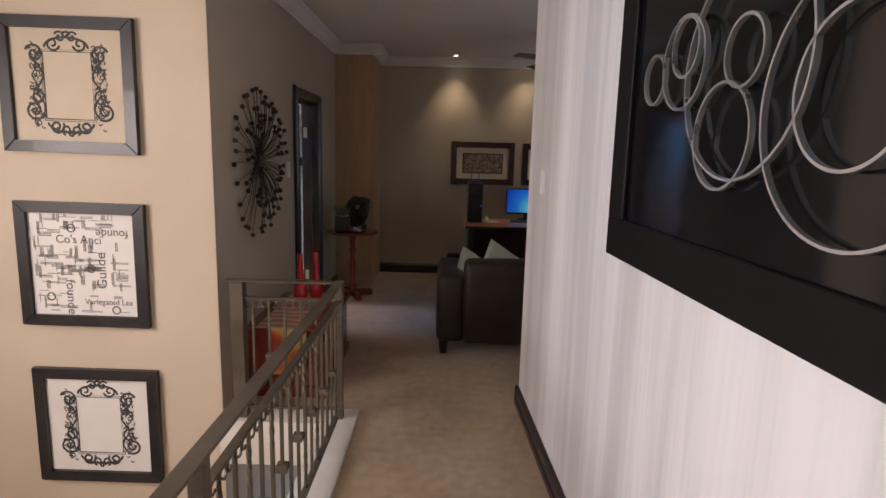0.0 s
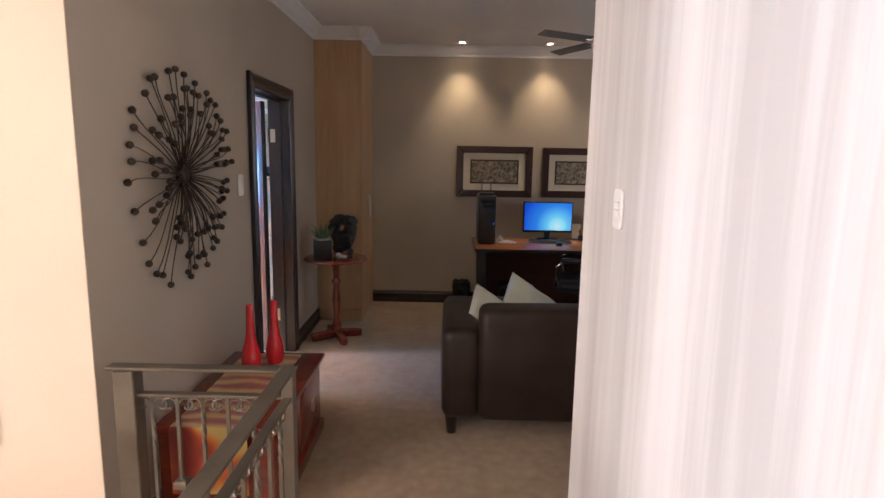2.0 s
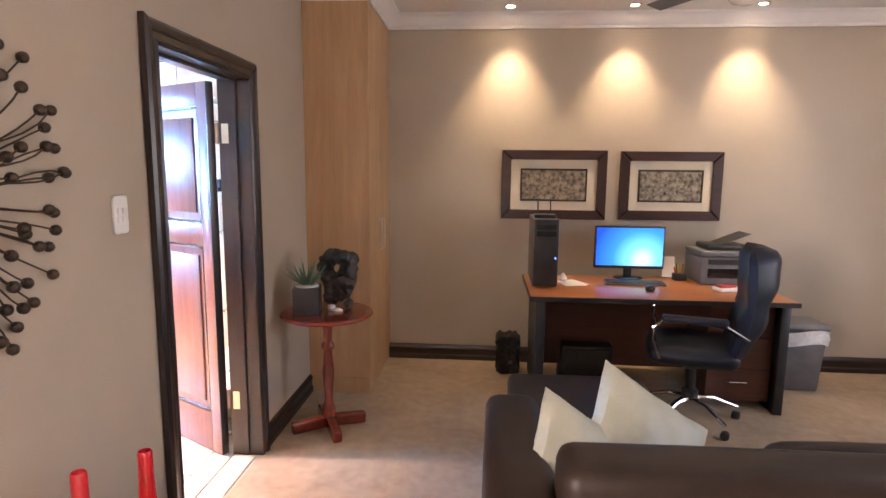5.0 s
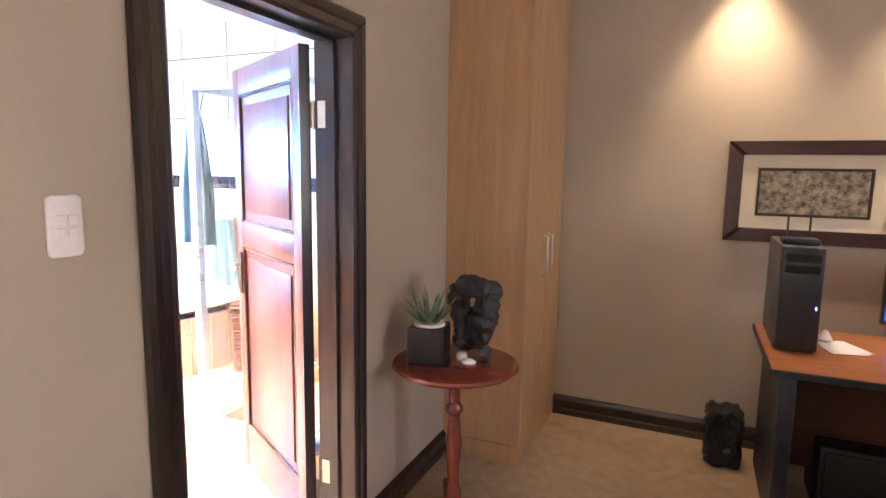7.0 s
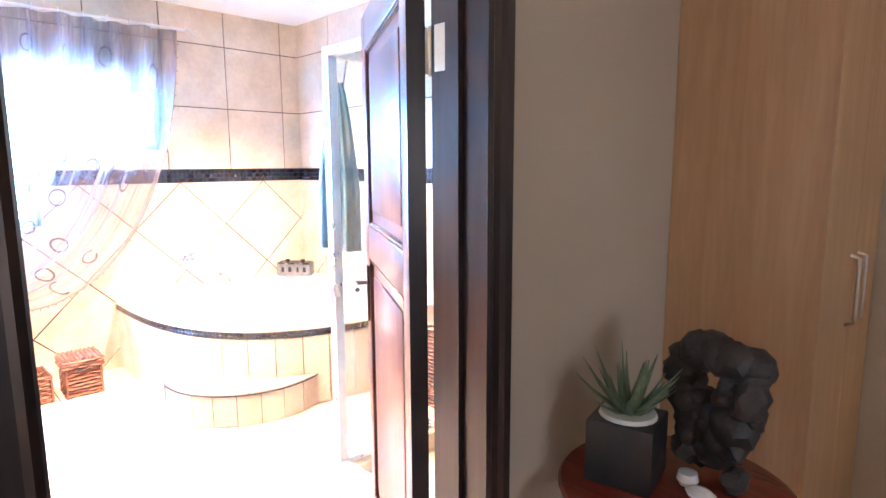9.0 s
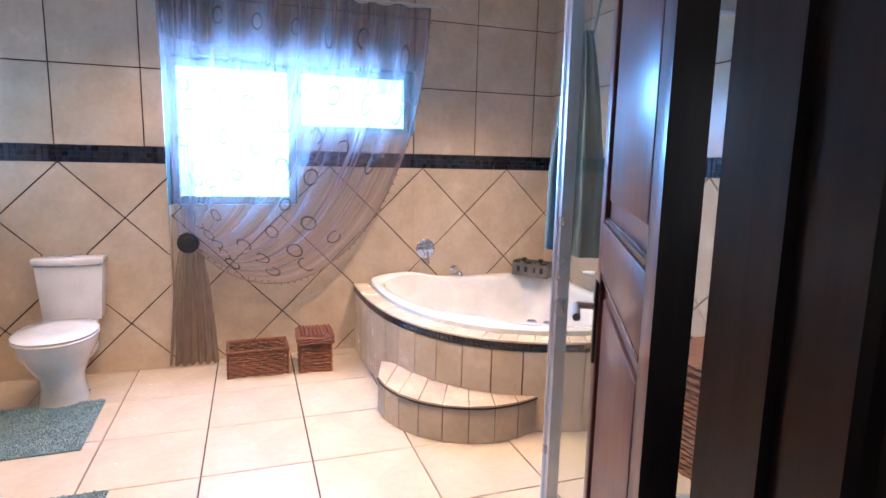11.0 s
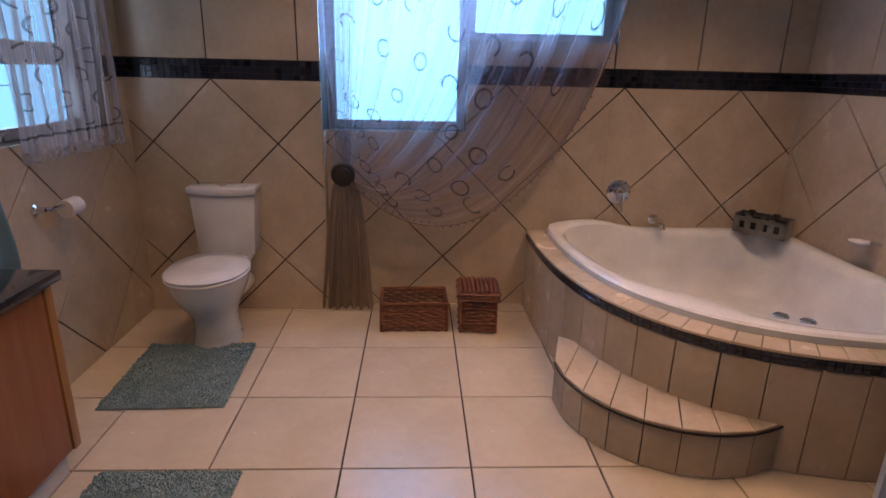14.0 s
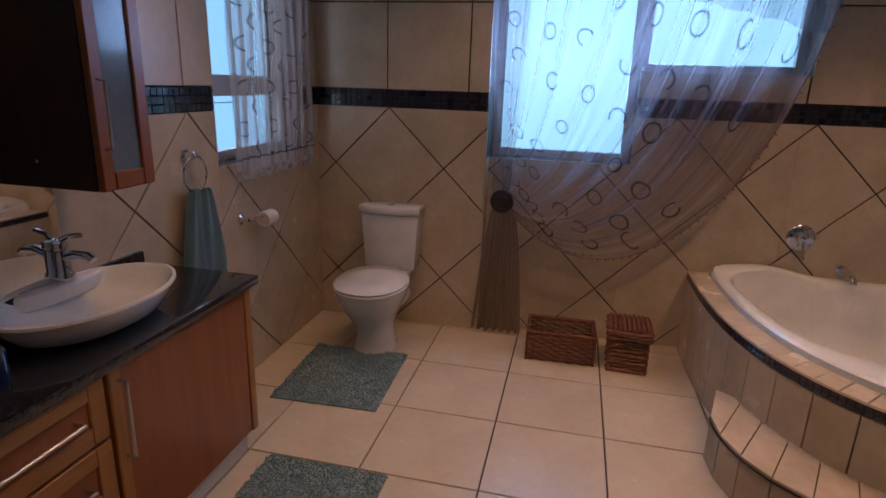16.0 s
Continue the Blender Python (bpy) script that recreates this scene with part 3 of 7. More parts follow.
solid("wall_bath_window", boxes([
    (BXR - WT, BSTEP, -0.2, BXR, WYM, WZ0), (BXR - WT, WYM, -0.2, BXR, WY1, WZM), (BXR - WT, WY1, -0.2, BXR, BY1 + T, BCZ), (BXR - WT, BSTEP, WZ1, BXR, WY1, BCZ),
    (BXR - WT, BY0 - T, -0.2, BX, BSTEP, BCZ)]), M_GROUT, "bathroom window wall behind the tiles", "wall")
W2X0, W2X1, W2Z0, W2Z1 = -4.84, -4.00, 1.12, 2.08
solid("wall_bath_vanity", boxes([
    (BX, BY0 - T, -0.2, W2X0, BY0, BCZ), (W2X1, BY0 - T, -0.2, LXB, BY0, BCZ), (W2X0, BY0 - T, -0.2, W2X1, BY0, W2Z0), (W2X0, BY0 - T, W2Z1, W2X1, BY0, BCZ)]), M_GROUT, "bathroom vanity wall behind the tiles", "wall")
solid("wall_bath_tub", box(BXR, BY1, -0.2, LXB, BY1 + T, BCZ), M_GROUT, "bathroom wall behind the tub tiles", "wall")
solid("bath_ceiling", box(BXR - WT, BY0 - T, BCZ, LXB, BY1 + T, BCZ + 0.15), M_CEIL, "white bathroom ceiling", "ceiling")
solid("wall_bath_door_side", boxes([(LXB - 0.01, BY0, 0, LXB, DY0 - 0.03, BCZ), (LXB - 0.01, DY1 + 0.042, 0, LXB, BY1, BCZ), (LXB - 0.01, DY0 - 0.03, DZ + 0.03, LXB, DY1 + 0.042, BCZ)]), M_TILE, "cream tiled wall round the doorway", "wall")

# ---------------------------------------------------------------- doorway
frame_thing = thing("door_frame", "dark stained wooden door frame with moulded architrave", "door frame", kind="structure")
jy0, jy1 = DY0, DY1 + 0.010
part("jamb", box(LXB - 0.012, jy0 - 0.035, 0, LX + 0.004, jy0, DZ), M_DARKWOOD, frame_thing)
part("jamb", box(LXB - 0.012, jy1, 0, LX + 0.004, jy1 + 0.035, DZ), M_DARKWOOD, frame_thing)
part("head", box(LXB - 0.012, jy0 - 0.035, DZ, LX + 0.004, jy1 + 0.035, DZ + 0.035), M_DARKWOOD_Y, frame_thing)
part("door_stop", boxes([(LXB + 0.045, jy0, 0, LXB + 0.085, jy0 + 0.014, DZ - 0.014), (LXB + 0.045, jy1 - 0.014, 0, LXB + 0.085, jy1, DZ - 0.014), (LXB + 0.045, jy0, DZ - 0.014, LXB + 0.085, jy1, DZ)]), M_DARKWOOD, frame_thing)


def architrave(y_in, y_out, z_top):
    """One leg of the moulded casing on the study side."""
    w = y_out - y_in
    prof = [(0, 0), (0, 0.014), (0.12, 0.022), (0.22, 0.016), (0.5, 0.018), (0.62, 0.028), (0.85, 0.032), (1.0, 0.024), (1.0, 0)]
    bm = bmesh.new()
    lo = [bm.verts.new((LX + 0.004 + d, y_in + w * s, 0)) for s, d in prof]
    hi = [bm.verts.new((LX + 0.004 + d, y_in + w * s, DZ + abs(w) * s)) for s, d in prof]
    n = len(prof)
    for k in range(n):
        bm.faces.new((lo[k], lo[(k + 1) % n], hi[(k + 1) % n], hi[k]))
    bm.faces.new(lo[::-1]), bm.faces.new(hi)
    bmesh.ops.recalc_face_normals(bm, faces=bm.faces)
    return bm


part("architrave", architrave(jy0, jy0 - 0.095, DZ), M_DARKWOOD, frame_thing)
part("architrave", architrave(jy1, jy1 + 0.074, DZ), M_DARKWOOD, frame_thing)
prof = [(0, 0), (0, 0.014), (0.12, 0.022), (0.22, 0.016), (0.5, 0.018), (0.62, 0.028), (0.85, 0.032), (1.0, 0.024), (1.0, 0)]
bm = bmesh.new()
ea = [bm.verts.new((LX + 0.004 + d, jy0 - 0.095 * s, DZ + 0.085 * s)) for s, d in prof]
eb = [bm.verts.new((LX + 0.004 + d, jy1 + 0.074 * s, DZ + 0.085 * s)) for s, d in prof]
for k in range(len(prof)):
    bm.faces.new((ea[k], ea[(k + 1) % len(prof)], eb[(k + 1) % len(prof)], eb[k]))
bmesh.ops.recalc_face_normals(bm, faces=bm.faces)
part("architrave", bm, M_DARKWOOD_Y, frame_thing)
solid("door_sill", box(LXB, DY0, -0.1, LX - 0.02, DY1, 0.004), M_FTILE, "cream tiled threshold under the door", "threshold")

# the leaf, hung on the far jamb and swung into the bathroom
HX, HY = LXB - 0.038, jy1 + 0.002
LEAF = Matrix.Translation((HX, HY, 0.008)) @ pose(0, 0, 0, 0, 0, 150.5)
door = thing("door_1", "open red-brown panelled wooden door with a chrome lever", "door", LEAF, kind="structure")
LW, LT, LH, SW = 0.818, 0.042, 2.01, 0.082
# frame members, x along the leaf from the hinge, y thickness
part("stile", box(0, 0, 0, SW, LT, LH, 0.003), M_DOOR, door)
part("stile", box(LW - SW, 0, 0, LW, LT, LH, 0.003), M_DOOR, door)
for z0, z1 in ((0, 0.225), (1.16, 1.28), (LH - 0.12, LH)):
    part("rail", box(SW, 0, z0, LW - SW, LT, z1, 0.003), M_DOOR, door)
for z0, z1 in ((0.225, 1.16), (1.28, LH - 0.12)):
    pn = part("panel", box(SW, 0.014, z0, LW - SW, LT - 0.014, z1), M_DOOR, door)
    part("raised_field", box(SW + 0.055, 0.006, z0 + 0.055, LW - SW - 0.055, LT - 0.006, z1 - 0.055, 0.005, 2), M_DOOR, pn)
    # beads of the same wood, with the crease shade put into their colour
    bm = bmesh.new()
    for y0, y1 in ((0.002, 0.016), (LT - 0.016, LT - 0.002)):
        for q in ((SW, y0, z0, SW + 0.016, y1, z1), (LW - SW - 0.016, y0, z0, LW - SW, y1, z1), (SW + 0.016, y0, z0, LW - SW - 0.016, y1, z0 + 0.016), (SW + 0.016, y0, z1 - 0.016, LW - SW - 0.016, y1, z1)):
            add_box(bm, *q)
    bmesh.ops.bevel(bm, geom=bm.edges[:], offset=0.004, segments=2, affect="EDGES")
    part("moulding", bm, M_DOORBEAD, door, "door-wood bead round the panel, toned darker for shade")
part("edge_lipping", box(-0.003, -0.001, 0.0, 0.0, LT + 0.001, LH), M_DARKWOOD, door)
for y, s in ((LT, 1), (0.0, -1)):
    hd = part("handle", box(LW - 0.075, y, 0.92, LW - 0.035, y + s * 0.008, 1.13, 0.002), M_BRONZE, door, "dark lever handle on a long plate")
    part("lever", tube([(LW - 0.055, y, 1.065), (LW - 0.055, y + s * 0.05, 1.065), (LW - 0.075, y + s * 0.055, 1.065), (LW - 0.17, y + s * 0.055, 1.063)], 0.010, 10), M_STEEL, hd)
for z in (0.26, 1.70):
    hg = part("hinge", boxes([(-0.006, -0.034, z, 0.030, -0.0015, z + 0.10)], 0.001, 1), M_BRASS, door, "satin brass butt hinge")
    part("hinge_pin", lathe([(0.007, z - 0.004), (0.007, z + 0.104)], 10, Matrix.Translation((-0.006, -0.012, 0))), M_BRASS, hg)
    part("hinge_plate", box(0, 0, 0, 0.003, 0.055, 0.10), M_BRASS, hg, m=LEAF.inverted() @ Matrix.Translation((LXB + 0.005, jy1 - 0.004, z + 0.008)) @ pose(0, 0, 0, 0, 0, -90))

# ---------------------------------------------------------------- wardrobe, sofa, desk, chair
wardrobe = thing("wardrobe", "tall light oak laminate built-in wardrobe beside the door", "wardrobe", Matrix.Translation((LX, CLY, 0)))
cw, cd = CLX - LX, FY - CLY
part("side_panel", box(0.002, 0, 0.115, cw, 0.018, CZ - 0.11), M_BEECH, wardrobe)
part("body", box(0.002, 0.018, 0.10, cw - 0.02, cd - 0.002, CZ - 0.11), M_BEECH, wardrobe)
part("plinth", box(0.010, 0.008, 0.0, cw - 0.008, cd - 0.002, 0.106), M_BEECH, wardrobe, "recessed plinth")
for k in range(2):
    a, b = 0.02 + k * (cd - 0.022) / 2, 0.02 + (k + 1) * (cd - 0.022) / 2 - 0.003
    dr = part("door", box(cw - 0.02, a, 0.118, cw, b, CZ - 0.112, 0.0015, 1), M_BEECH, wardrobe)
    hy = b - 0.05 if k == 0 else a + 0.05
    part("handle", tube([(cw, hy, 0.98), (cw + 0.025, hy, 0.99), (cw + 0.025, hy, 1.20), (cw, hy, 1.21)], 0.006, 8), M_STEEL, dr)
part("edge_band", box(cw - 0.0195, -0.0015, 0.115, cw + 0.0015, 0.0, CZ - 0.11), M_BEECH, wardrobe)

sofa = thing("sofa", "dark brown leather sofa with a rolled arm and a long seat", "sofa", Matrix.Translation((-0.055, 4.44, 0)))
part("arm", soft_box(0.0, 0.03, 0.10, 0.225, 0.89, 0.645, 0.055, 0.012), M_LEATHER, sofa)
part("arm", soft_box(1.62, 0.03, 0.10, 1.845, 0.80, 0.645, 0.055, 0.012), M_LEATHER, sofa)
part("back", soft_box(0.215, 0.0, 0.10, 1.63, 0.24, 0.765, 0.05, 0.012), M_LEATHER, sofa)
part("base", soft_box(0.215, 0.20, 0.09, 1.63, 0.80, 0.28, 0.03), M_LEATHER, sofa)
part("chaise_base", soft_box(0.14, 0.90, 0.09, 0.86, 1.62, 0.28, 0.03), M_LEATHER, sofa)
part("seat_cushion", soft_box(0.23, 0.22, 0.28, 0.87, 0.92, 0.455, 0.045, 0.010), M_LEATHER, sofa)
part("seat_cushion", soft_box(0.88, 0.22, 0.28, 1.62, 0.84, 0.455, 0.045, 0.010), M_LEATHER, sofa)
part("chaise_cushion", soft_box(0.125, 0.925, 0.28, 0.87, 1.655, 0.455, 0.045, 0.006), M_LEATHER, sofa)
part("back_cushion", soft_box(0.88, 0.20, 0.42, 1.60, 0.36, 0.74, 0.06, 0.015), M_LEATHER, sofa)
for sx, sy in ((0.06, 0.08), (1.78, 0.08), (0.06, 0.74), (1.78, 0.74), (0.22, 1.52), (0.78, 1.52)):
    part("foot", lathe([(0.028, 0), (0.040, 0.11)], 16, Matrix.Translation((sx, sy, 0))), M_DARKWOOD, sofa)


def cushion(m, w=0.46, label="cream-green satin scatter cushion propped on the sofa"):
    def face(sgn):
        def f(u, v):
            a, b = 2 * u - 1, 2 * v - 1
            d = (max(0, 1 - a * a) * max(0, 1 - b * b)) ** 0.5
            pinch = 1 - 0.10 * (1 - abs(a)) ** 1.0 * (abs(b) ** 6) - 0.0
            pinch2 = 1 - 0.10 * (1 - abs(b)) * (abs(a) ** 6)
            return (w / 2 * a * pinch2, sgn * (0.075 * d + 0.004) + 0.004 * math.sin(9 * a + 4 * b), w / 2 * b * pinch)
        return f
    ob = thing("scatter_cushion", label, "cushion", m, "cushions on the sofa")
    bm = sheet(face(1), 16, 16)
    bm2 = sheet(face(-1), 16, 16)
    me = bpy.data.meshes.new("tmp")
    bm2.to_mesh(me)
    bm.from_mesh(me)
    bpy.data.meshes.remove(me)
    bmesh.ops.remove_doubles(bm, verts=bm.verts, dist=0.0085)
    bmesh.ops.recalc_face_normals(bm, faces=bm.faces)
    part("cover", bm, M_PILLOW, ob)
    e = w / 2 * 0.985
    pts = []
    for (ax, az), (bx, bz) in (((-e, -e), (e, -e)), ((e, -e), (e, e)), ((e, e), (-e, e)), ((-e, e), (-e, -e))):
        for k in range(8):
            s = k / 8
            px, pz = ax + (bx - ax) * s, az + (bz - az) * s
            q = 1 - 0.10 * (1 - abs(2 * s - 1))
            pts.append((px * (q if abs(ax - bx) < 1e-6 else 1), 0, pz * (q if abs(az - bz) < 1e-6 else 1)))
    part("piping", tube(pts, 0.005, 6, closed=True), M_PILLOW, ob)
    return ob


cushion(pose(0.275, 4.84, 0.545, -42, 34, 10), 0.45)
cushion(pose(0.53, 5.01, 0.565, -48, 34, 0), 0.50)

desk = thing("desk", "cherry laminate desk with dark legs and shade-toned panels against the wall", "desk", Matrix.Translation((0.235, 6.66, 0)))
DW, DD, DH = 1.70, 0.80, 0.765
part("top", box(0, 0, DH - 0.03, DW, DD, DH, 0.006), M_DESKTOP, desk)
part("edge_strip", box(-0.004, -0.006, DH - 0.034, DW + 0.004, 0.0, DH - 0.002, 0.002, 1), M_BLACKPL, desk)
part("edge_strip", box(-0.006, 0, DH - 0.034, -0.0005, DD, DH - 0.002, 0.002, 1), M_BLACKPL, desk)
part("leg_panel", box(0.05, 0.06, 0.0, 0.09, DD - 0.04, DH - 0.032), M_BLACKPL, desk)
part("leg_post", box(0.04, 0.02, 0.0, 0.10, 0.08, DH - 0.032, 0.006), M_BLACKPL, desk)
part("leg_panel", box(DW - 0.09, 0.06, 0.0, DW - 0.05, DD - 0.04, DH - 0.032), M_BLACKPL, desk)
part("leg_post", box(DW - 0.10, 0.02, 0.0, DW - 0.04, 0.08, DH - 0.032, 0.006), M_BLACKPL, desk)
# panels under the top: same wood, coloured darker for shade
part("modesty_panel", box(0.09, 0.46, 0.16, DW - 0.09, 0.48, DH - 0.032), M_DESKPANEL, desk)
ped = part("pedestal", box(DW - 0.52, 0.10, 0.06, DW - 0.10, 0.46, DH - 0.034), M_DESKPANEL, desk)
for k in range(3):
    dr = part("drawer", box(DW - 0.515, 0.085, 0.075 + k * 0.215, DW - 0.105, 0.10, 0.28 + k * 0.215, 0.002, 1), M_DESKPANEL, ped)
part("drawer_pull", tube([(DW - 0.38, 0.085, 0.20), (DW - 0.37, 0.065, 0.20), (DW - 0.26, 0.065, 0.20), (DW - 0.25, 0.085, 0.20)], 0.005, 8), M_CHROME, ped)


def office_chair(m):
    ch = thing("office_chair", "black-blue leather executive chair with chrome arms, turned from the desk", "chair", m)
    # local: seat faces -x, back at +x
    part("seat", soft_box(-0.26, -0.26, 0.42, 0.24, 0.26, 0.53, 0.05, 0.02), M_NAVYLEATHER, ch)

    def back(sgn):
        def f(u, v):
            a, z = 2 * u - 1, v
            wid = 0.27 * (1 - 0.16 * (abs(2 * z - 0.9) ** 3)) * (1.0 if z < 0.9 else 1 - 2.6 * (z - 0.9))
            x = 0.21 + 0.15 * z + 0.05 * math.sin(3.0 * z + 0.2) - 0.06 * a * a * (0.3 + z)
            th = (0.075 + 0.03 * math.exp(-((z - 0.86) / 0.12) ** 2)) * ((1 - a ** 4) * (1 - (2 * z - 1) ** 6)) ** 0.5 * (1 + 0.14 * math.cos(z * 19))
            return (x + sgn * th, a * wid, 0.47 + 0.68 * z)
        return f
    bm = sheet(back(1), 14, 26)
    bm2 = sheet(back(-1), 14, 26)
    me = bpy.data.meshes.new("tmp")
    bm2.to_mesh(me)
    bm.from_mesh(me)
    bpy.data.meshes.remove(me)
    bmesh.ops.remove_doubles(bm, verts=bm.verts, dist=0.002)
    bmesh.ops.recalc_face_normals(bm, faces=bm.faces)
    part("backrest", bm, M_NAVYLEATHER, ch)
    for s in (-1, 1):
        y = s * 0.29
        arm = part("armrest", tube([(0.27, y, 0.63), (0.15, y, 0.70), (-0.05, y, 0.715), (-0.20, y, 0.70), (-0.245, y, 0.66), (-0.235, y, 0.58), (-0.20, y * 0.95, 0.47)], 0.012, 8), M_CHROME, ch, "chrome arm with a padded top")
        part("arm_pad", soft_box(-0.20, y - 0.03, 0.705, 0.16, y + 0.03, 0.745, 0.015), M_NAVYLEATHER, arm)
    part("gas_lift", lathe([(0.05, 0.14), (0.05, 0.20), (0.03, 0.21), (0.03, 0.34), (0.10, 0.37), (0.12, 0.42)], 18), M_BLACKPL, ch)
    for k in range(5):
        a = math.radians(72 * k + 20)
        c, s = math.cos(a), math.sin(a)
        lg = part("base_leg", tube([(0.02 * c, 0.02 * s, 0.15), (0.15 * c, 0.15 * s, 0.145), (0.31 * c, 0.31 * s, 0.085)], 0.026, 8, flat=0.7, taper=0.6), M_CHROME, ch)
        cs = part("caster", lathe([(0.020, -0.022), (0.026, -0.018), (0.026, 0.018), (0.020, 0.022)], 14, Matrix.Translation((0.31 * c, 0.31 * s, 0.027)) @ pose(0, 0, 0, 90, 0, 72 * k + 60)), M_BLACKPL, lg)
    return ch


office_chair(pose(1.26, 6.58, 0, 0, 0, -16))

# ================================================================ bathroom
TP = 0.495   # tile pitch


def clip(poly, x0, y0, x1, y1):
    for axis, val, keep in ((0, x0, 1), (0, x1, -1), (1, y0, 1), (1, y1, -1)):
        out = []
        for a, b in zip(poly, poly[1:] + poly[:1]):
            ia, ib = keep * (a[axis] - val) >= 0, keep * (b[axis] - val) >= 0
            if ia:
                out.append(a)
            if ia != ib:
                s = (val - a[axis]) / (b[axis] - a[axis])
                out.append((a[0] + s * (b[0] - a[0]), a[1] + s * (b[1] - a[1])))
        poly = out
        if len(poly) < 3:
            return []
    return poly


def area(p):
    return 0.5 * abs(sum(a[0] * b[1] - b[0] * a[1] for a, b in zip(p, p[1:] + p[:1])))


def slab(poly, fr, thick, edge=0.0015):
    """A tile: outline in the plane of fr (a 4x4 whose z is the face's normal), with an eased front edge."""
    bm = bmesh.new()
    cx, cy = sum(p[0] for p in poly) / len(poly), sum(p[1] for p in poly) / len(poly)
    rows = []
    for h, k in ((0, 0), (thick - edge, 0), (thick, edge)):
        row = []
        for x, y in poly:
            d = math.hypot(x - cx, y - cy) or 1
            row.append(bm.verts.new(fr @ Vector((x - (x - cx) / d * k * 1.4, y - (y - cy) / d * k * 1.4, h))))
        rows.append(row)
    n = len(poly)
    for a, b in zip(rows, rows[1:]):
        for k in range(n):
            bm.faces.new((a[k], a[(k + 1) % n], b[(k + 1) % n], b[k]))
    bm.faces.new(rows[-1])
    bmesh.ops.recalc_face_normals(bm, faces=bm.faces)
    return bm


G = 0.0072  # joint width


def tiled_wall(host, fr, regions, diag0, straight0):
    """Diamond tiles under the mosaic band, square ones above it. Plane coordinates: along the wall, height."""
    h = TP / math.sqrt(2)
    k2 = (h - G * 0.7071)
    polys = []
    for i in range(-16, 17):
        for j in range(-1, 6):
            if (i + j) % 2 == 0:
                continue
            cx, cy = diag0 + i * h, MZ0 + 0.0 - j * h
            polys.append(([(cx - k2, cy), (cx, cy - k2), (cx + k2, cy), (cx, cy + k2)], 0.0, MZ0 - 0.002))
    for i in range(-12, 13):
        for j in range(3):
            x0, z0 = straight0 + i * TP, MZ1 + 0.002 + j * (TP - 0.008)
            polys.append(([(x0 + G / 2, z0 + G / 2), (x0 + TP - G / 2, z0 + G / 2), (x0 + TP - G / 2, z0 + TP - 0.008 - G / 2), (x0 + G / 2, z0 + TP - 0.008 - G / 2)], MZ1 + 0.002, BCZ))
    for poly, zl, zh in polys:
        for (a0, z0, a1, z1) in regions:
            p = clip(list(poly), a0, max(z0, zl), a1, min(z1, zh))
            if len(p) >= 3 and area(p) > 0.0006:
                part("tile", slab(p, fr, 0.008), M_TILE, host, smooth=False)
    # mosaic band
    bm = bmesh.new()
    step = (MZ1 - MZ0) / 3
    rng = random.Random(7)
    for (a0, z0, a1, z1) in regions:
        if z0 > MZ0 or z1 < MZ1:
            continue
        x = a0
        while x < a1 - 0.004:
            e = min(x + step, a1)
            for r in range(3):
                t = 0.008 + rng.uniform(0, 0.0012)
                b = MZ0 + r * step
                vs = [bm.verts.new(fr @ Vector(q)) for q in ((x + 0.0014, b + 0.0014, 0), (e - 0.0014, b + 0.0014, 0), (e - 0.0014, b + step - 0.0014, 0), (x + 0.0014, b + step - 0.0014, 0), (x + 0.003, b + 0.003, t), (e - 0.003, b + 0.003, t), (e - 0.003, b + step - 0.003, t), (x + 0.003, b + step - 0.003, t))]
                for q in ((4, 5, 6, 7), (0, 1, 5, 4), (1, 2, 6, 5), (2, 3, 7, 6), (3, 0, 4, 7)):
                    bm.faces.new([vs[i] for i in q])
            x = e
    bmesh.ops.recalc_face_normals(bm, faces=bm.faces)
    tagged(part("mosaic", bm, M_MOSAIC, host, "band of small blue-black mosaic", smooth=False), kind="stuff")


def plane(origin, ax, az):
    ax, az = Vector(ax), Vector(az)
    n = ax.cross(az)
    m = Matrix((ax, az, n)).transposed().to_4x4()
    m.translation = Vector(origin)
    return m


# frames for the walls: the window walls face +x, the vanity wall +y, the tub wall -y
F_WIN = plane((BXR, 0, 0), (0, 1, 0), (0, 0, 1))
F_TOI = plane((BX, 0, 0), (0, 1, 0), (0, 0, 1))
F_VAN = plane((0, BY0, 0), (-1, 0, 0), (0, 0, 1))
F_TUB = plane((0, BY1, 0), (1, 0, 0), (0, 0, 1))
walls = bpy.data.objects
tiled_wall(walls["wall_bath_window"], F_WIN, [(BSTEP, 0, WYM, WZ0), (WYM, 0, WY1, WZM), (WY1, 0, BY1, BCZ), (BSTEP, WZ1, WY1, BCZ)], 6.629, 6.553)
tiled_wall(walls["wall_bath_window"], F_TOI, [(BY0, 0, BSTEP, BCZ)], 4.265, 4.254)
tiled_wall(walls["wall_bath_vanity"], F_VAN, [(-W2X1, 0, -W2X0, W2Z0), (-LXB, 0, -W2X1, BCZ), (-W2X0, 0, -BX, BCZ), (-W2X1, W2Z1, -W2X0, BCZ)], 3.809, 3.80)
tiled_wall(walls["wall_bath_tub"], F_TUB, [(BXR, 0, LXB, BCZ)], BXR + 0.36, BXR + 0.02)
# the side of the step in the wall, and the window reveal
part("return_tile", box(BXR, BSTEP - 0.004, 0, BX + 0.008, BSTEP + 0.004, WZ0), M_TILE, walls["wall_bath_window"])
part("return_tile", box(BXR, BSTEP - 0.004, WZ1, BX + 0.008, BSTEP + 0.004, BCZ), M_TILE, walls["wall_bath_window"])

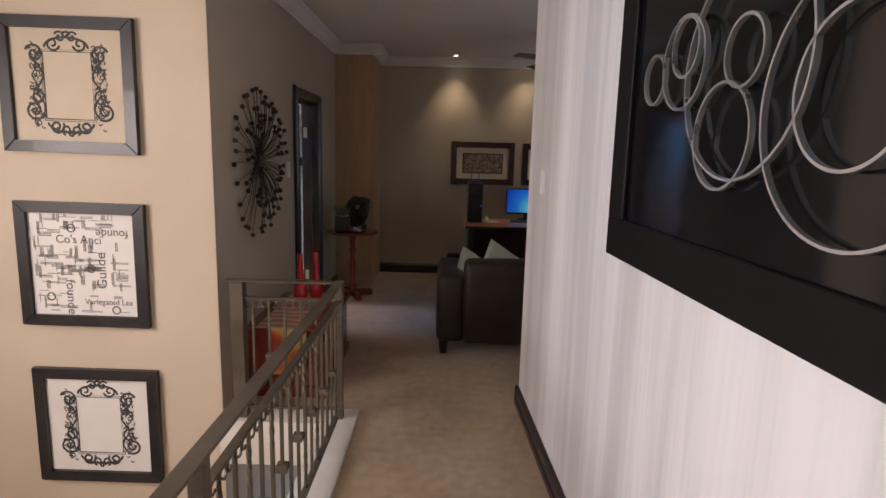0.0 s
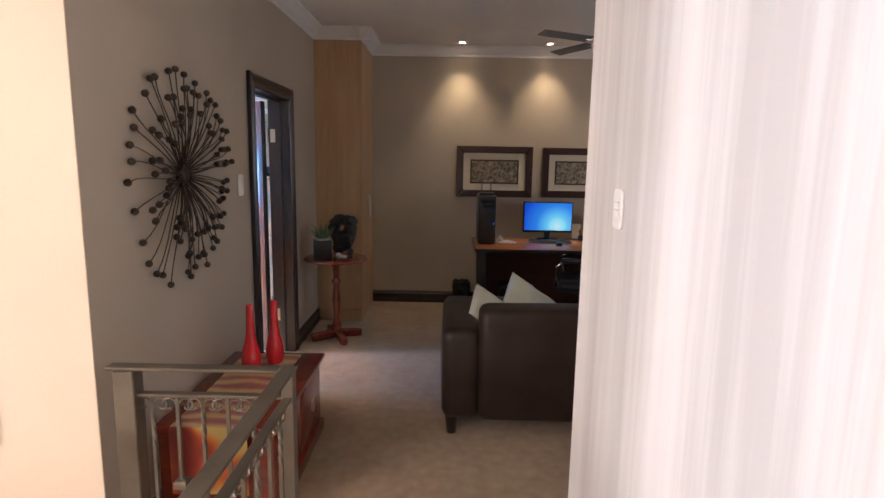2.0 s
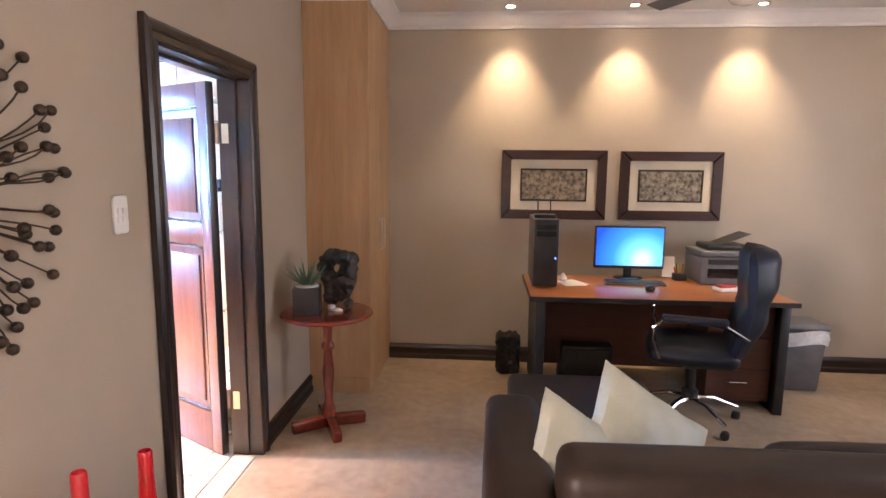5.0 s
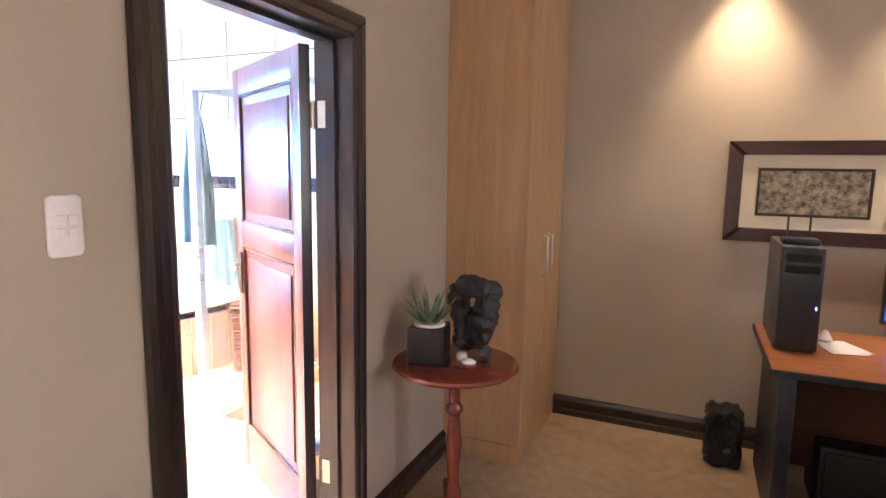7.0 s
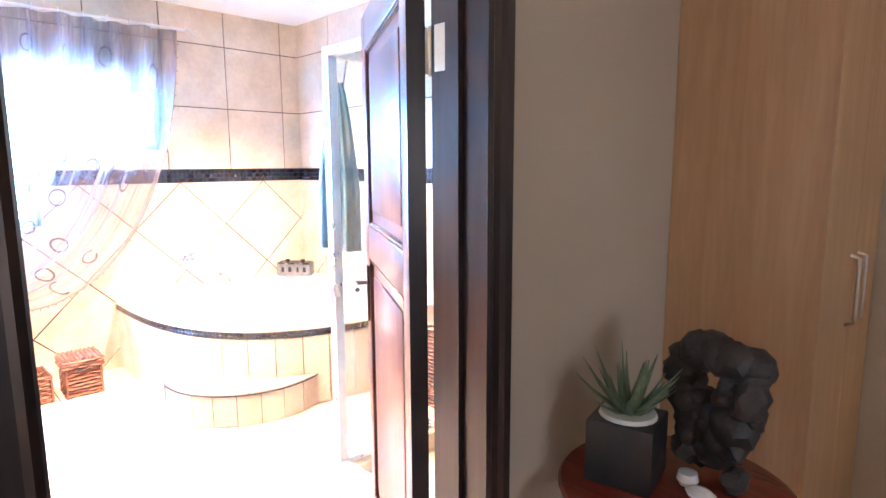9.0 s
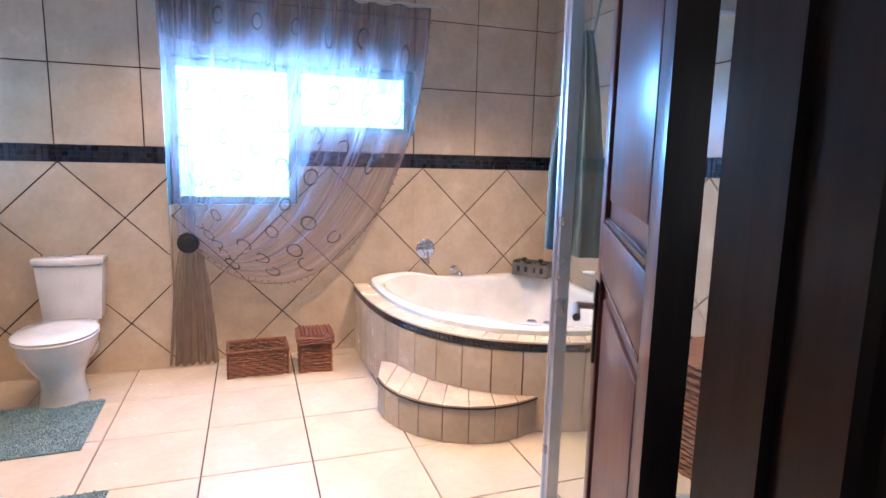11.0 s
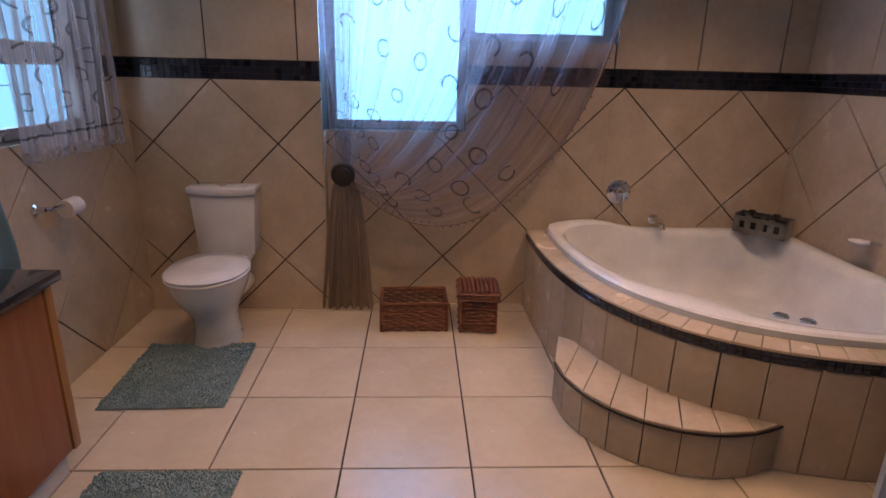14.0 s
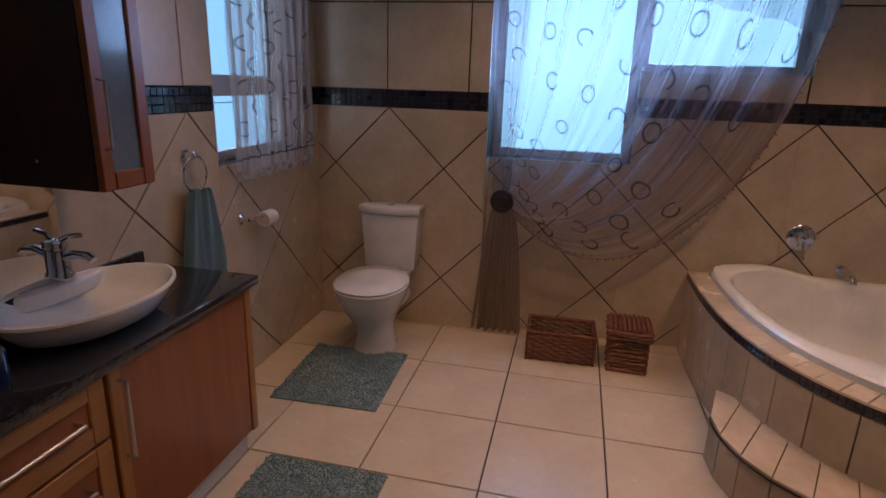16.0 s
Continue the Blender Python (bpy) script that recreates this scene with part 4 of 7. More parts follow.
# floor tiles
fl = walls["bath_floor"]
tx0, ty0 = -4.045, 5.135
shared = {}
for i in range(-4, 8):
    for j in range(-5, 7):
        x0, y0, x1, y1 = tx0 + i * TP + G / 2, ty0 + j * TP + G / 2, tx0 + (i + 1) * TP - G / 2, ty0 + (j + 1) * TP - G / 2
        x0, x1, y0, y1 = max(x0, BXR), min(x1, LXB - 0.012), max(y0, BY0), min(y1, BY1)
        if x1 - x0 < 0.02 or y1 - y0 < 0.02:
            continue
        key = (round(x1 - x0, 4), round(y1 - y0, 4))
        if key not in shared:
            w, d = key
            shared[key] = finish("tile", slab([(-w / 2, -d / 2), (w / 2, -d / 2), (w / 2, d / 2), (-w / 2, d / 2)], Matrix.Translation((0, 0, -0.012)), 0.012, 0.002), M_FTILE, False)
        ob = new("tile", shared[key])
        ob.location = ((x0 + x1) / 2, (y0 + y1) / 2, 0)
        ob.parent = fl


# ---------------------------------------------------------------- windows
def window_unit(name, label, m, w, h, panes, mullion=None):
    """Aluminium window in its own plane: x along, z up, y out. panes: rectangles with an open flag."""
    win = thing(name, label, "window", m, kind="structure")
    for k, (x0, z0, x1, z1) in enumerate(panes):
        f = 0.05
        fr = part("window_frame", boxes([(x0, 0, z0, x0 + f, 0.05, z1), (x1 - f, 0, z0, x1, 0.05, z1), (x0 + f, 0, z0, x1 - f, 0.05, z0 + f), (x0 + f, 0, z1 - f, x1 - f, 0.05, z1)], 0.003, 1), M_ALU, win)
        pn = part("pane", box(x0 + f, 0.022, z0 + f, x1 - f, 0.026, z1 - f), M_GLASS, win, "clear glass pane")
        pn.visible_shadow = False
    return win


# local x runs along +y of the room, local y points out (-x)
W1 = Matrix(((0, -1, 0, BXR - 0.14), (1, 0, 0, WY0), (0, 0, 1, 0), (0, 0, 0, 1)))
window_unit("window_1", "white aluminium bathroom window behind a sheer curtain", W1, WY1 - WY0, WZ1 - WZ0, [(0.0, WZ0, WYM - WY0, WZ1), (WYM - WY0, WZM, WY1 - WY0, WZ1)])
W2 = Matrix(((-1, 0, 0, W2X1), (0, -1, 0, BY0 - 0.10), (0, 0, 1, 0), (0, 0, 0, 1)))
window_unit("window_2", "small aluminium window beside the toilet", W2, W2X1 - W2X0, W2Z1 - W2Z0, [(0, W2Z0, W2X1 - W2X0, W2Z0 + 0.36), (0, W2Z0 + 0.36, W2X1 - W2X0, W2Z1)])
part("window_sill", box(BXR - 0.16, WY0, WZ0, BXR + 0.012, WYM, WZ0 + 0.012, 0.002, 1), M_TILE, walls["window_1"])
part("window_sill", box(BXR - 0.16, WYM, WZM, BXR + 0.012, WY1, WZM + 0.012, 0.002, 1), M_TILE, walls["window_1"])


# ---------------------------------------------------------------- curtain with tie-back
CX = BXR + 0.11
KY, KZ = 4.985, 0.86


def bez(p0, p1, p2, p3, t):
    s = 1 - t
    return tuple(s ** 3 * a + 3 * s * s * t * b + 3 * s * t * t * c + t ** 3 * d for a, b, c, d in zip(p0, p1, p2, p3))


def drape(u, t):
    top = (4.85 + 1.78 * u, 2.50)
    c1 = (4.87 + 1.70 * u, 1.75 - 0.85 * u ** 1.3)
    c2 = (4.93 + 0.72 * u, 1.25 - 1.13 * u ** 1.1)
    end = (KY + 0.03 * u, KZ + 0.03 - 0.06 * u)
    y, z = bez(top, c1, c2, end, t)
    open_ = math.sin(math.pi * min(1, t * 1.02)) if t > 0.5 else 1.0
    fold = 0.036 * math.sin(u * 58 + 1.5 * math.sin(u * 9)) * (1 - 0.55 * t) + 0.018 * math.sin(u * 23 + 5 * t)
    return Vector((CX + fold + 0.02 * t, y, z))


curtain = thing("curtain", "mauve voile curtain with woven rings, swept to one side", "curtain")
part("drape", sheet(drape, 150, 48), M_VOILE, curtain)
part("heading", sheet(lambda u, v: drape(u, v * 0.155) + Vector((0.007, 0, 0)), 150, 8), M_VOILE, curtain, "doubled mauve heading")


def gathered(u, v):
    y = 4.865 + (0.23 - 0.13 * v ** 1.5) * u + 0.06 * v * v
    x = CX + 0.028 + (0.020 * math.sin(u * 38 + 2 * v) + 0.01 * math.sin(u * 17 + 6 * v)) * (1 - 0.4 * v)
    return Vector((x, y, 2.49 - (2.49 - KZ - 0.02) * v))


part("gathered_edge", sheet(gathered, 60, 30), M_VOILE, curtain, "closely gathered edge of the voile")


def tail(u, v):
    spread = 0.10 + 0.21 * v ** 0.5
    y = KY - 0.012 - 0.03 * v + (u - 0.35) * spread
    x = CX + 0.02 + 0.022 * math.sin(u * 40 + 2 * v) * (0.4 + v) + 0.01 * math.sin(u * 13 + 4 * v)
    return Vector((x, y, KZ - 0.03 - (KZ - 0.05) * v))


part("tail", sheet(tail, 60, 20), M_VOILE_DENSE, curtain, "gathered tail below the tie-back")
hem = [drape(1.0, k / 40) + Vector((0.004, 0, 0)) for k in range(41)]
part("hem", tube(hem, 0.006, 6), M_VOILE_DENSE, curtain)
bm = bmesh.new()
for k in range(46):
    s = 0.02 + 0.96 * k / 46
    a = drape(1.0, s)
    b = drape(1.0, min(1, s + 0.012))
    d = Vector((0, (b - a).z, -(b - a).y)).normalized() if (b - a).length > 1e-6 else Vector((0, 0, -1))
    if d.z > 0 and d.y < 0:
        d = -d
    tube([a, a + d * 0.018], 0.004, 5, bm)
tagged(part("fringe", bm, M_VOILE, curtain), kind="stuff")
# woven rings
rng = random.Random(11)
bm = bmesh.new()


def ring_on(fn, u, v, ru, rv, off, width=0.13, n=16, broken=0.0):
    rows = []
    start = rng.uniform(0, 6.28)
    span = 2 * math.pi * (1 - broken)
    for k in range(n + 1):
        a = start + span * k / n
        row = []
        for s in (1 - width, 1 + width):
            uu, vv = u + ru * s * math.cos(a), v + rv * s * math.sin(a)
            if not (0 <= uu <= 1 and 0 <= vv <= 1):
                return
            row.append(fn(uu, vv) + off)
        rows.append([bm.verts.new(p) for p in row])
    for a, b in zip(rows, rows[1:]):
        bm.faces.new((a[0], a[1], b[1], b[0]))


for i in range(7):
    for j in range(8):
        if rng.random() < 0.10:
            continue
        u = 0.07 + i * 0.138 + rng.uniform(-0.02, 0.02) + (0.05 if j % 2 else 0)
        v = 0.07 + j * 0.11 + rng.uniform(-0.012, 0.012)
        wu = 0.034 / (1.78 * max(0.22, 1 - v * 0.85))
        ring_on(drape, u, v, wu * rng.uniform(0.75, 1.1), 0.021 * rng.uniform(0.8, 1.1), Vector((0.004, 0, 0)), broken=rng.choice((0, 0, 0.15, 0.35)))
tagged(part("ring_motif", bm, M_RINGS, curtain, "dark woven ring pattern"), kind="stuff")
knob = thing("curtain_tieback", "dark round curtain tie-back knob on the wall", "tieback", Matrix.Translation((BXR, KY, KZ)))
part("stem", tube([(0.008, 0, 0), (0.15, 0, 0)], 0.009, 10), M_BRONZE, knob)
part("disc", lathe([(0.066, 0), (0.070, 0.008), (0.062, 0.016), (0.045, 0.018), (0.040, 0.024), (0.02, 0.028), (0.001, 0.03)], 28, pose(0.145, 0, 0, 0, 90, 0)), M_BLACKPL, knob)
rod = thing("curtain_rod", "steel curtain rod with a spiral finial", "curtain rod")
part("pole", tube([(CX, 4.80, 2.515), (CX, 6.70, 2.515)], 0.011, 10), M_STEEL, rod)
spiral = [(CX, 6.70 + 0.032 * (1 - math.cos(a * 0.5)) + 0.012 * a / 3, 2.515 + 0.026 * math.sin(a) * (1 - a / 16)) for a in [k * 0.35 for k in range(28)]]
part("finial", tube(spiral, 0.006, 8), M_STEEL, rod)
for y in (4.95, 6.66):
    part("bracket", tube([(BXR + 0.008, y, 2.515), (CX, y, 2.515)], 0.008, 8), M_STEEL, rod)
for k in range(13):
    part("eyelet", tube([(CX + 0.021 * math.cos(a), 4.88 + k * 0.144 + 0.004 * math.sin(a), 2.515 + 0.021 * math.sin(a)) for a in [q * 0.5236 for q in range(12)]], 0.005, 6, closed=True), M_STEEL, rod)

curtain2 = thing("small_curtain", "short white-mauve voile curtain with a lace hem", "curtain")


def drape2(u, v):
    x = -4.03 - 0.80 * u
    return Vector((x, BY0 + 0.075 + 0.022 * math.sin(u * 62 + 1.2 * math.sin(u * 11)) + 0.006 * math.sin(9 * v + 20 * u), 2.36 - 1.26 * v))


part("drape", sheet(drape2, 110, 16), M_VOILE2, curtain2)
bm = bmesh.new()
rng = random.Random(5)
for i in range(6):
    for j in range(6):
        ring_on(drape2, 0.09 + i * 0.16 + rng.uniform(-0.03, 0.03), 0.10 + j * 0.15 + (0.07 if i % 2 else 0), 0.036, 0.026, Vector((0, 0.004, 0)), broken=rng.choice((0, 0.25)))
tagged(part("ring_motif", bm, M_RINGS, curtain2, "dark woven ring pattern"), kind="stuff")
part("lace_hem", sheet(lambda u, v: drape2(u, 1.0) + Vector((0, 0.006 * math.sin(u * 190), -0.045 * v - 0.008 * abs(math.sin(u * 46)) * v)), 160, 3), M_VOILE2, curtain2)
part("hem_band", sheet(lambda u, v: drape2(u, 0.955 + 0.008 * v) + Vector((0, 0.004, 0)), 110, 1), M_RINGS, curtain2)
rod2 = thing("small_curtain_rod", "steel rod over the small window", "curtain rod")
part("pole", tube([(-3.98, BY0 + 0.075, 2.37), (-4.90, BY0 + 0.075, 2.37)], 0.010, 10), M_STEEL, rod2)
part("bracket", tube([(-4.0, BY0 + 0.008, 2.37), (-4.0, BY0 + 0.075, 2.37)], 0.008, 8), M_STEEL, rod2)
part("bracket", tube([(-4.88, BY0 + 0.008, 2.37), (-4.88, BY0 + 0.075, 2.37)], 0.008, 8), M_STEEL, rod2)

# ---------------------------------------------------------------- corner bath with tiled surround and step
BA, BB, BN, RIM = 1.74, 1.60, 3.1, 0.50
OX, OY = BXR + 0.008, BY1 - 0.008


def oval(th, a, b, n=BN):
    c, s = max(math.cos(th), 0.0), max(math.sin(th), 0.0)
    return (OX + a * c ** (2 / n), OY - b * s ** (2 / n))


def arc_points(a, b, count, n=BN):
    """Points of the rounded corner outline, evenly spaced along it."""
    raw = [oval(math.pi / 2 * k / 400, a, b, n) for k in range(401)]
    acc = [0.0]
    for p, q in zip(raw, raw[1:]):
        acc.append(acc[-1] + math.dist(p, q))
    out, j = [], 0
    for i in range(count + 1):
        d = acc[-1] * i / count
        while j < 399 and acc[j + 1] < d:
            j += 1
        s = (d - acc[j]) / max(1e-9, acc[j + 1] - acc[j])
        out.append((raw[j][0] + s * (raw[j + 1][0] - raw[j][0]), raw[j][1] + s * (raw[j + 1][1] - raw[j][1])))
    return out


bath = thing("corner_bath", "white corner bath in a cream tiled surround with a mosaic rim", "bath")
edge = arc_points(BA - 0.012, BB - 0.012, 60)
core = [(OX, OY)] + edge
bm = bmesh.new()
lo = [bm.verts.new((x, y, 0)) for x, y in edge]
hi = [bm.verts.new((x, y, RIM - 0.012)) for x, y in edge]
for k in range(60):
    bm.faces.new((lo[k], lo[k + 1], hi[k + 1], hi[k]))
bmesh.ops.recalc_face_normals(bm, faces=bm.faces)
part("surround_core", bm, M_GROUT, bath)


def strip_piece(p, q, z0, z1, t):
    """A flat tile between two plan points, standing t proud of the core."""
    d = Vector((q[0] - p[0], q[1] - p[1], 0))
    ln = d.length
    d.normalize()
    out = Vector((d.y, -d.x, 0))
    cen = Vector(((p[0] + q[0]) / 2, (p[1] + q[1]) / 2, 0))
    if out.dot(cen - Vector((OX, OY, 0))) < 0:
        out = -out
    a, b = cen - d * (ln / 2 - 0.002), cen + d * (ln / 2 - 0.002)
    bm = bmesh.new()
    vs = []
    for w, k in ((-0.004, 0.0), (t - 0.002, 0.0), (t, 0.002)):
        vs.append([bm.verts.new(v) for v in (a + out * w + d * k + Vector((0, 0, z0 + k)), b + out * w - d * k + Vector((0, 0, z0 + k)), b + out * w - d * k + Vector((0, 0, z1 - k)), a + out * w + d * k + Vector((0, 0, z1 - k)))])
    for r, s in zip(vs, vs[1:]):
        for k in range(4):
            bm.faces.new((r[k], r[(k + 1) % 4], s[(k + 1) % 4], s[k]))
    bm.faces.new(vs[-1])
    bmesh.ops.recalc_face_normals(bm, faces=bm.faces)
    return bm


NT = 17
pts = arc_points(BA - 0.012, BB - 0.012, NT)
for p, q in zip(pts, pts[1:]):
    part("tile", strip_piece(p, q, 0.003, RIM - 0.055, 0.011), M_TILE, bath, smooth=False)
# mosaic course under the rim
bm = bmesh.new()
rng = random.Random(3)
fine = arc_points(BA - 0.012, BB - 0.012, 96)
for p, q in zip(fine, fine[1:]):
    for z0 in (RIM - 0.052, RIM - 0.030):
        one = strip_piece(p, q, z0, z0 + 0.021, 0.013 + rng.uniform(0, 0.001))
        me = bpy.data.meshes.new("tmp")
        one.to_mesh(me)
        one.free()
        bm.from_mesh(me)
        bpy.data.meshes.remove(me)
tagged(part("mosaic", bm, M_MOSAIC, bath, "dark mosaic course under the rim", smooth=False), kind="stuff")
# rim tiles
NR = 30
po, pi_ = arc_points(BA + 0.004, BB + 0.004, NR), arc_points(BA - 0.115, BB - 0.115, NR)
for k in range(NR):
    quad = [po[k], po[k + 1], pi_[k + 1], pi_[k]]
    cx, cy = sum(p[0] for p in quad) / 4, sum(p[1] for p in quad) / 4
    quad = [(cx + (x - cx) * 0.972, cy + (y - cy) * 0.975) for x, y in quad]
    part("tile", slab(quad, Matrix.Translation((0, 0, RIM - 0.008)), 0.012, 0.003), M_TILE, bath, smooth=False)
bm = sheet(lambda u, v: Vector((*[a + (b - a) * v for a, b in zip(oval(math.pi / 2 * u, BA, BB), oval(math.pi / 2 * u, BA - 0.13, BB - 0.13))], RIM - 0.006)), 60, 1)
part("rim_grout", bm, M_GROUT, bath)


# tub shell: rings around a centre in the corner, by polar angle
TCX, TCY = OX + 0.80, OY - 0.72


def tub_radius(a, inset):
    """Distance from the tub's centre to its outline, moved in by inset."""
    d = Vector((math.cos(a), math.sin(a)))
    lo_, hi_ = 0.0, 2.0
    for _ in range(26):
        r = (lo_ + hi_) / 2
        x, y = TCX + d.x * r - OX, OY - (TCY + d.y * r)
        A, B = BA - 0.105, BB - 0.105
        inside = x > 0.015 and y > 0.015 and (max(x, 0) / A) ** BN + (max(y, 0) / B) ** BN < 1
        if inside:
            lo_ = r
        else:
            hi_ = r
    return max(0.05, lo_ - inset)


NA = 120
prof = [(0.0, 0.004), (0.0, 0.030), (0.012, 0.040), (0.035, 0.042), (0.075, 0.038), (0.10, 0.026), (0.118, 0.0), (0.145, -0.07), (0.19, -0.17), (0.24, -0.25), (0.30, -0.295), (0.40, -0.31)]
bm = bmesh.new()
base_r = [tub_radius(2 * math.pi * k / NA, 0.0) for k in range(NA)]
rings = []
for m_, (ins, h) in enumerate(prof):
    w = min(1.0, ins / 0.25)
    sm = base_r
    for _ in range(int(10 * w) + 1):
        sm = [0.25 * sm[k - 1] + 0.5 * sm[k] + 0.25 * sm[(k + 1) % NA] for k in range(NA)]
    row = []
    for k in range(NA):
        a = 2 * math.pi * k / NA
        # the front ledge widens towards its middle
        r = sm[k] - ins - 0.11 * math.exp(-((a - math.radians(318)) / 0.42) ** 2) * min(1.0, max(0.0, (ins - 0.03) / 0.05))
        # a raised head rest and a wavy inner lip
        bumpz = 0.045 * (math.exp(-((a - math.radians(213)) / 0.20) ** 2) + math.exp(-((a - math.radians(58)) / 0.20) ** 2)) * (1 if 0.0 < ins < 0.11 else 0)
        row.append(bm.verts.new((TCX + r * math.cos(a), TCY + r * math.sin(a), RIM + h + bumpz)))
    rings.append(row)
for a, b in zip(rings, rings[1:]):
    for k in range(NA):
        bm.faces.new((a[k], a[(k + 1) % NA], b[(k + 1) % NA], b[k]))
bm.faces.new(rings[-1])
bmesh.ops.recalc_face_normals(bm, faces=bm.faces)
part("tub", bm, M_ACRYLIC, bath, "white moulded acrylic tub")
for jx, jy in ((-3.765, 6.875), (-3.71, 6.95)):
    jt = part("air_control", lathe([(0.030, 0), (0.030, 0.007), (0.024, 0.012), (0.022, 0.008), (0.001, 0.008)], 20, Matrix.Translation((jx, jy, RIM + 0.036))), M_CHROME, bath)
part("waste", lathe([(0.034, 0), (0.034, 0.006), (0.020, 0.008), (0.001, 0.006)], 20, Matrix.Translation((TCX - 0.1, TCY + 0.05, RIM - 0.309))), M_CHROME, bath)

# step
A_, B_, C_ = Vector((-4.02, 6.045)), Vector((-3.535, 6.31)), Vector((-3.525, 6.80))


def circ(a, b, c):
    d = 2 * (a.x * (b.y - c.y) + b.x * (c.y - a.y) + c.x * (a.y - b.y))
    ux = (a.length_squared * (b.y - c.y) + b.length_squared * (c.y - a.y) + c.length_squared * (a.y - b.y)) / d
    uy = (a.length_squared * (c.x - b.x) + b.length_squared * (a.x - c.x) + c.length_squared * (b.x - a.x)) / d
    return Vector((ux, uy)), (a - Vector((ux, uy))).length


sc, sr = circ(A_, B_, C_)
a0, a1 = math.atan2(A_.y - sc.y, A_.x - sc.x), math.atan2(C_.y - sc.y, C_.x - sc.x)
while a1 < a0:
    a1 += 2 * math.pi
NS = 8
SH = 0.20
front = [(sc.x + sr * math.cos(a0 + (a1 - a0) * k / NS), sc.y + sr * math.sin(a0 + (a1 - a0) * k / NS)) for k in range(NS + 1)]
step = thing("bath_step", "half-round cream tiled step in front of the bath", "step")
inner = [(-3.78, 6.82), (-4.12, 6.48), (-4.28, 6.12)]
core = [(sc.x + (x - sc.x) * 0.975, sc.y + (y - sc.y) * 0.975) for x, y in front] + inner
part("core", prism(core, 0, SH - 0.012), M_GROUT, step)
inn = [(-4.28 + 0.50 * k / NS + 0.02 * math.sin(math.pi * k / NS), 6.12 + 0.70 * (k / NS) ** 0.95) for k in range(NS + 1)]
for k in range(NS):
    part("tile", strip_piece(front[k], front[k + 1], 0.002, SH - 0.012, 0.0), M_TILE, step, smooth=False)
    quad = [front[k], front[k + 1], inn[k + 1], inn[k]]
    cx, cy = sum(p[0] for p in quad) / 4, sum(p[1] for p in quad) / 4
    quad = [(cx + (x - cx) * 0.965, cy + (y - cy) * 0.975) for x, y in quad]
    part("tile", slab(quad, Matrix.Translation((0, 0, SH - 0.010)), 0.012, 0.003), M_TILE, step, smooth=False)
nose = [(sc.x + (sr + 0.002) * math.cos(a0 + (a1 - a0) * k / 40), sc.y + (sr + 0.002) * math.sin(a0 + (a1 - a0) * k / 40), SH - 0.008) for k in range(41)]
part("edge_trim", tube(nose, 0.005, 6), M_DARKWOOD_X, step, "dark edge trim")

mixer = thing("bath_mixer", "chrome wall mixer with a lever above the bath", "tap", Matrix.Translation((BXR + 0.008, 6.66, 0.755)) @ pose(0, 0, 0, 0, 90, 0))
part("plate", lathe([(0.075, 0), (0.075, 0.006), (0.068, 0.012), (0.035, 0.016), (0.030, 0.05), (0.026, 0.06), (0.001, 0.062)], 28), M_CHROME, mixer)
part("lever", tube([(0, 0, 0.05), (0.05, 0.004, 0.062), (0.11, 0.01, 0.075)], 0.011, 10, taper=0.6), M_CHROME, mixer)
spout = thing("bath_spout", "chrome bath spout over the rim", "tap", Matrix.Translation((BXR + 0.008, 6.90, 0.585)))
part("rose", lathe([(0.032, 0), (0.032, 0.006), (0.02, 0.01)], 20, pose(0, 0, 0, 0, 90, 0)), M_CHROME, spout)
part("pipe", tube([(0.0, 0, 0), (0.06, 0, 0.012), (0.12, 0, 0.012), (0.155, 0, -0.004), (0.165, 0, -0.03)], 0.018, 12, flat=0.8), M_CHROME, spout)

rack = thing("bottle_rack", "dark pewter caddy with two glass bottles on the bath corner", "rack", Matrix.Translation((-4.965, 7.495, RIM + 0.044)) @ pose(0, 0, 0, 0, 0, 38))
part("back_panel", box(-0.15, 0.045, 0, 0.15, 0.052, 0.12, 0.002, 1), M_PEWTER, rack)
bm = bmesh.new()
for k in range(5):
    add_box(bm, -0.15 + 0.066 * k, -0.052, 0, -0.115 + 0.066 * k, -0.045, 0.10 + 0.012 * (k % 2))
add_box(bm, -0.15, -0.052, 0, 0.15, -0.045, 0.03), add_box(bm, -0.15, -0.052, 0.075, 0.15, -0.045, 0.10)
part("front_panel", bm, M_PEWTER, rack, "cut-out lettered front")
for s in (-0.15, 0.143):
    part("end_panel", box(s, -0.045, 0, s + 0.007, 0.045, 0.115, 0.002, 1), M_PEWTER, rack)
for s in (-0.07, 0.07):
    bt = part("bottle", box(s - 0.05, -0.035, 0.006, s + 0.05, 0.035, 0.108, 0.012, 3), M_SILVERFRAME, rack)
    part("stopper", lathe([(0.012, 0.106), (0.012, 0.118), (0.020, 0.122), (0.020, 0.138), (0.001, 0.142)], 16, Matrix.Translation((s, 0, 0))), M_BRONZE, bt)
soap = thing("soap_dish", "chrome and glass soap dish on the wall", "soap dish", Matrix.Translation((-4.38, BY1 - 0.008, 0.655)))
part("bracket", tube([(0.06, 0, 0.02), (0.06, -0.05, 0.03)], 0.010, 10), M_CHROME, soap)
part("dish", lathe([(0.030, 0), (0.05, 0.012), (0.055, 0.022), (0.048, 0.016), (0.001, 0.010)], 24, Matrix.Translation((0.0, -0.06, 0.0))), M_CERAMIC, soap)

# ---------------------------------------------------------------- toilet
toilet = thing("toilet", "white ceramic close-coupled toilet with lid down", "toilet", Matrix.Translation((BX + 0.012, 4.318, 0)))


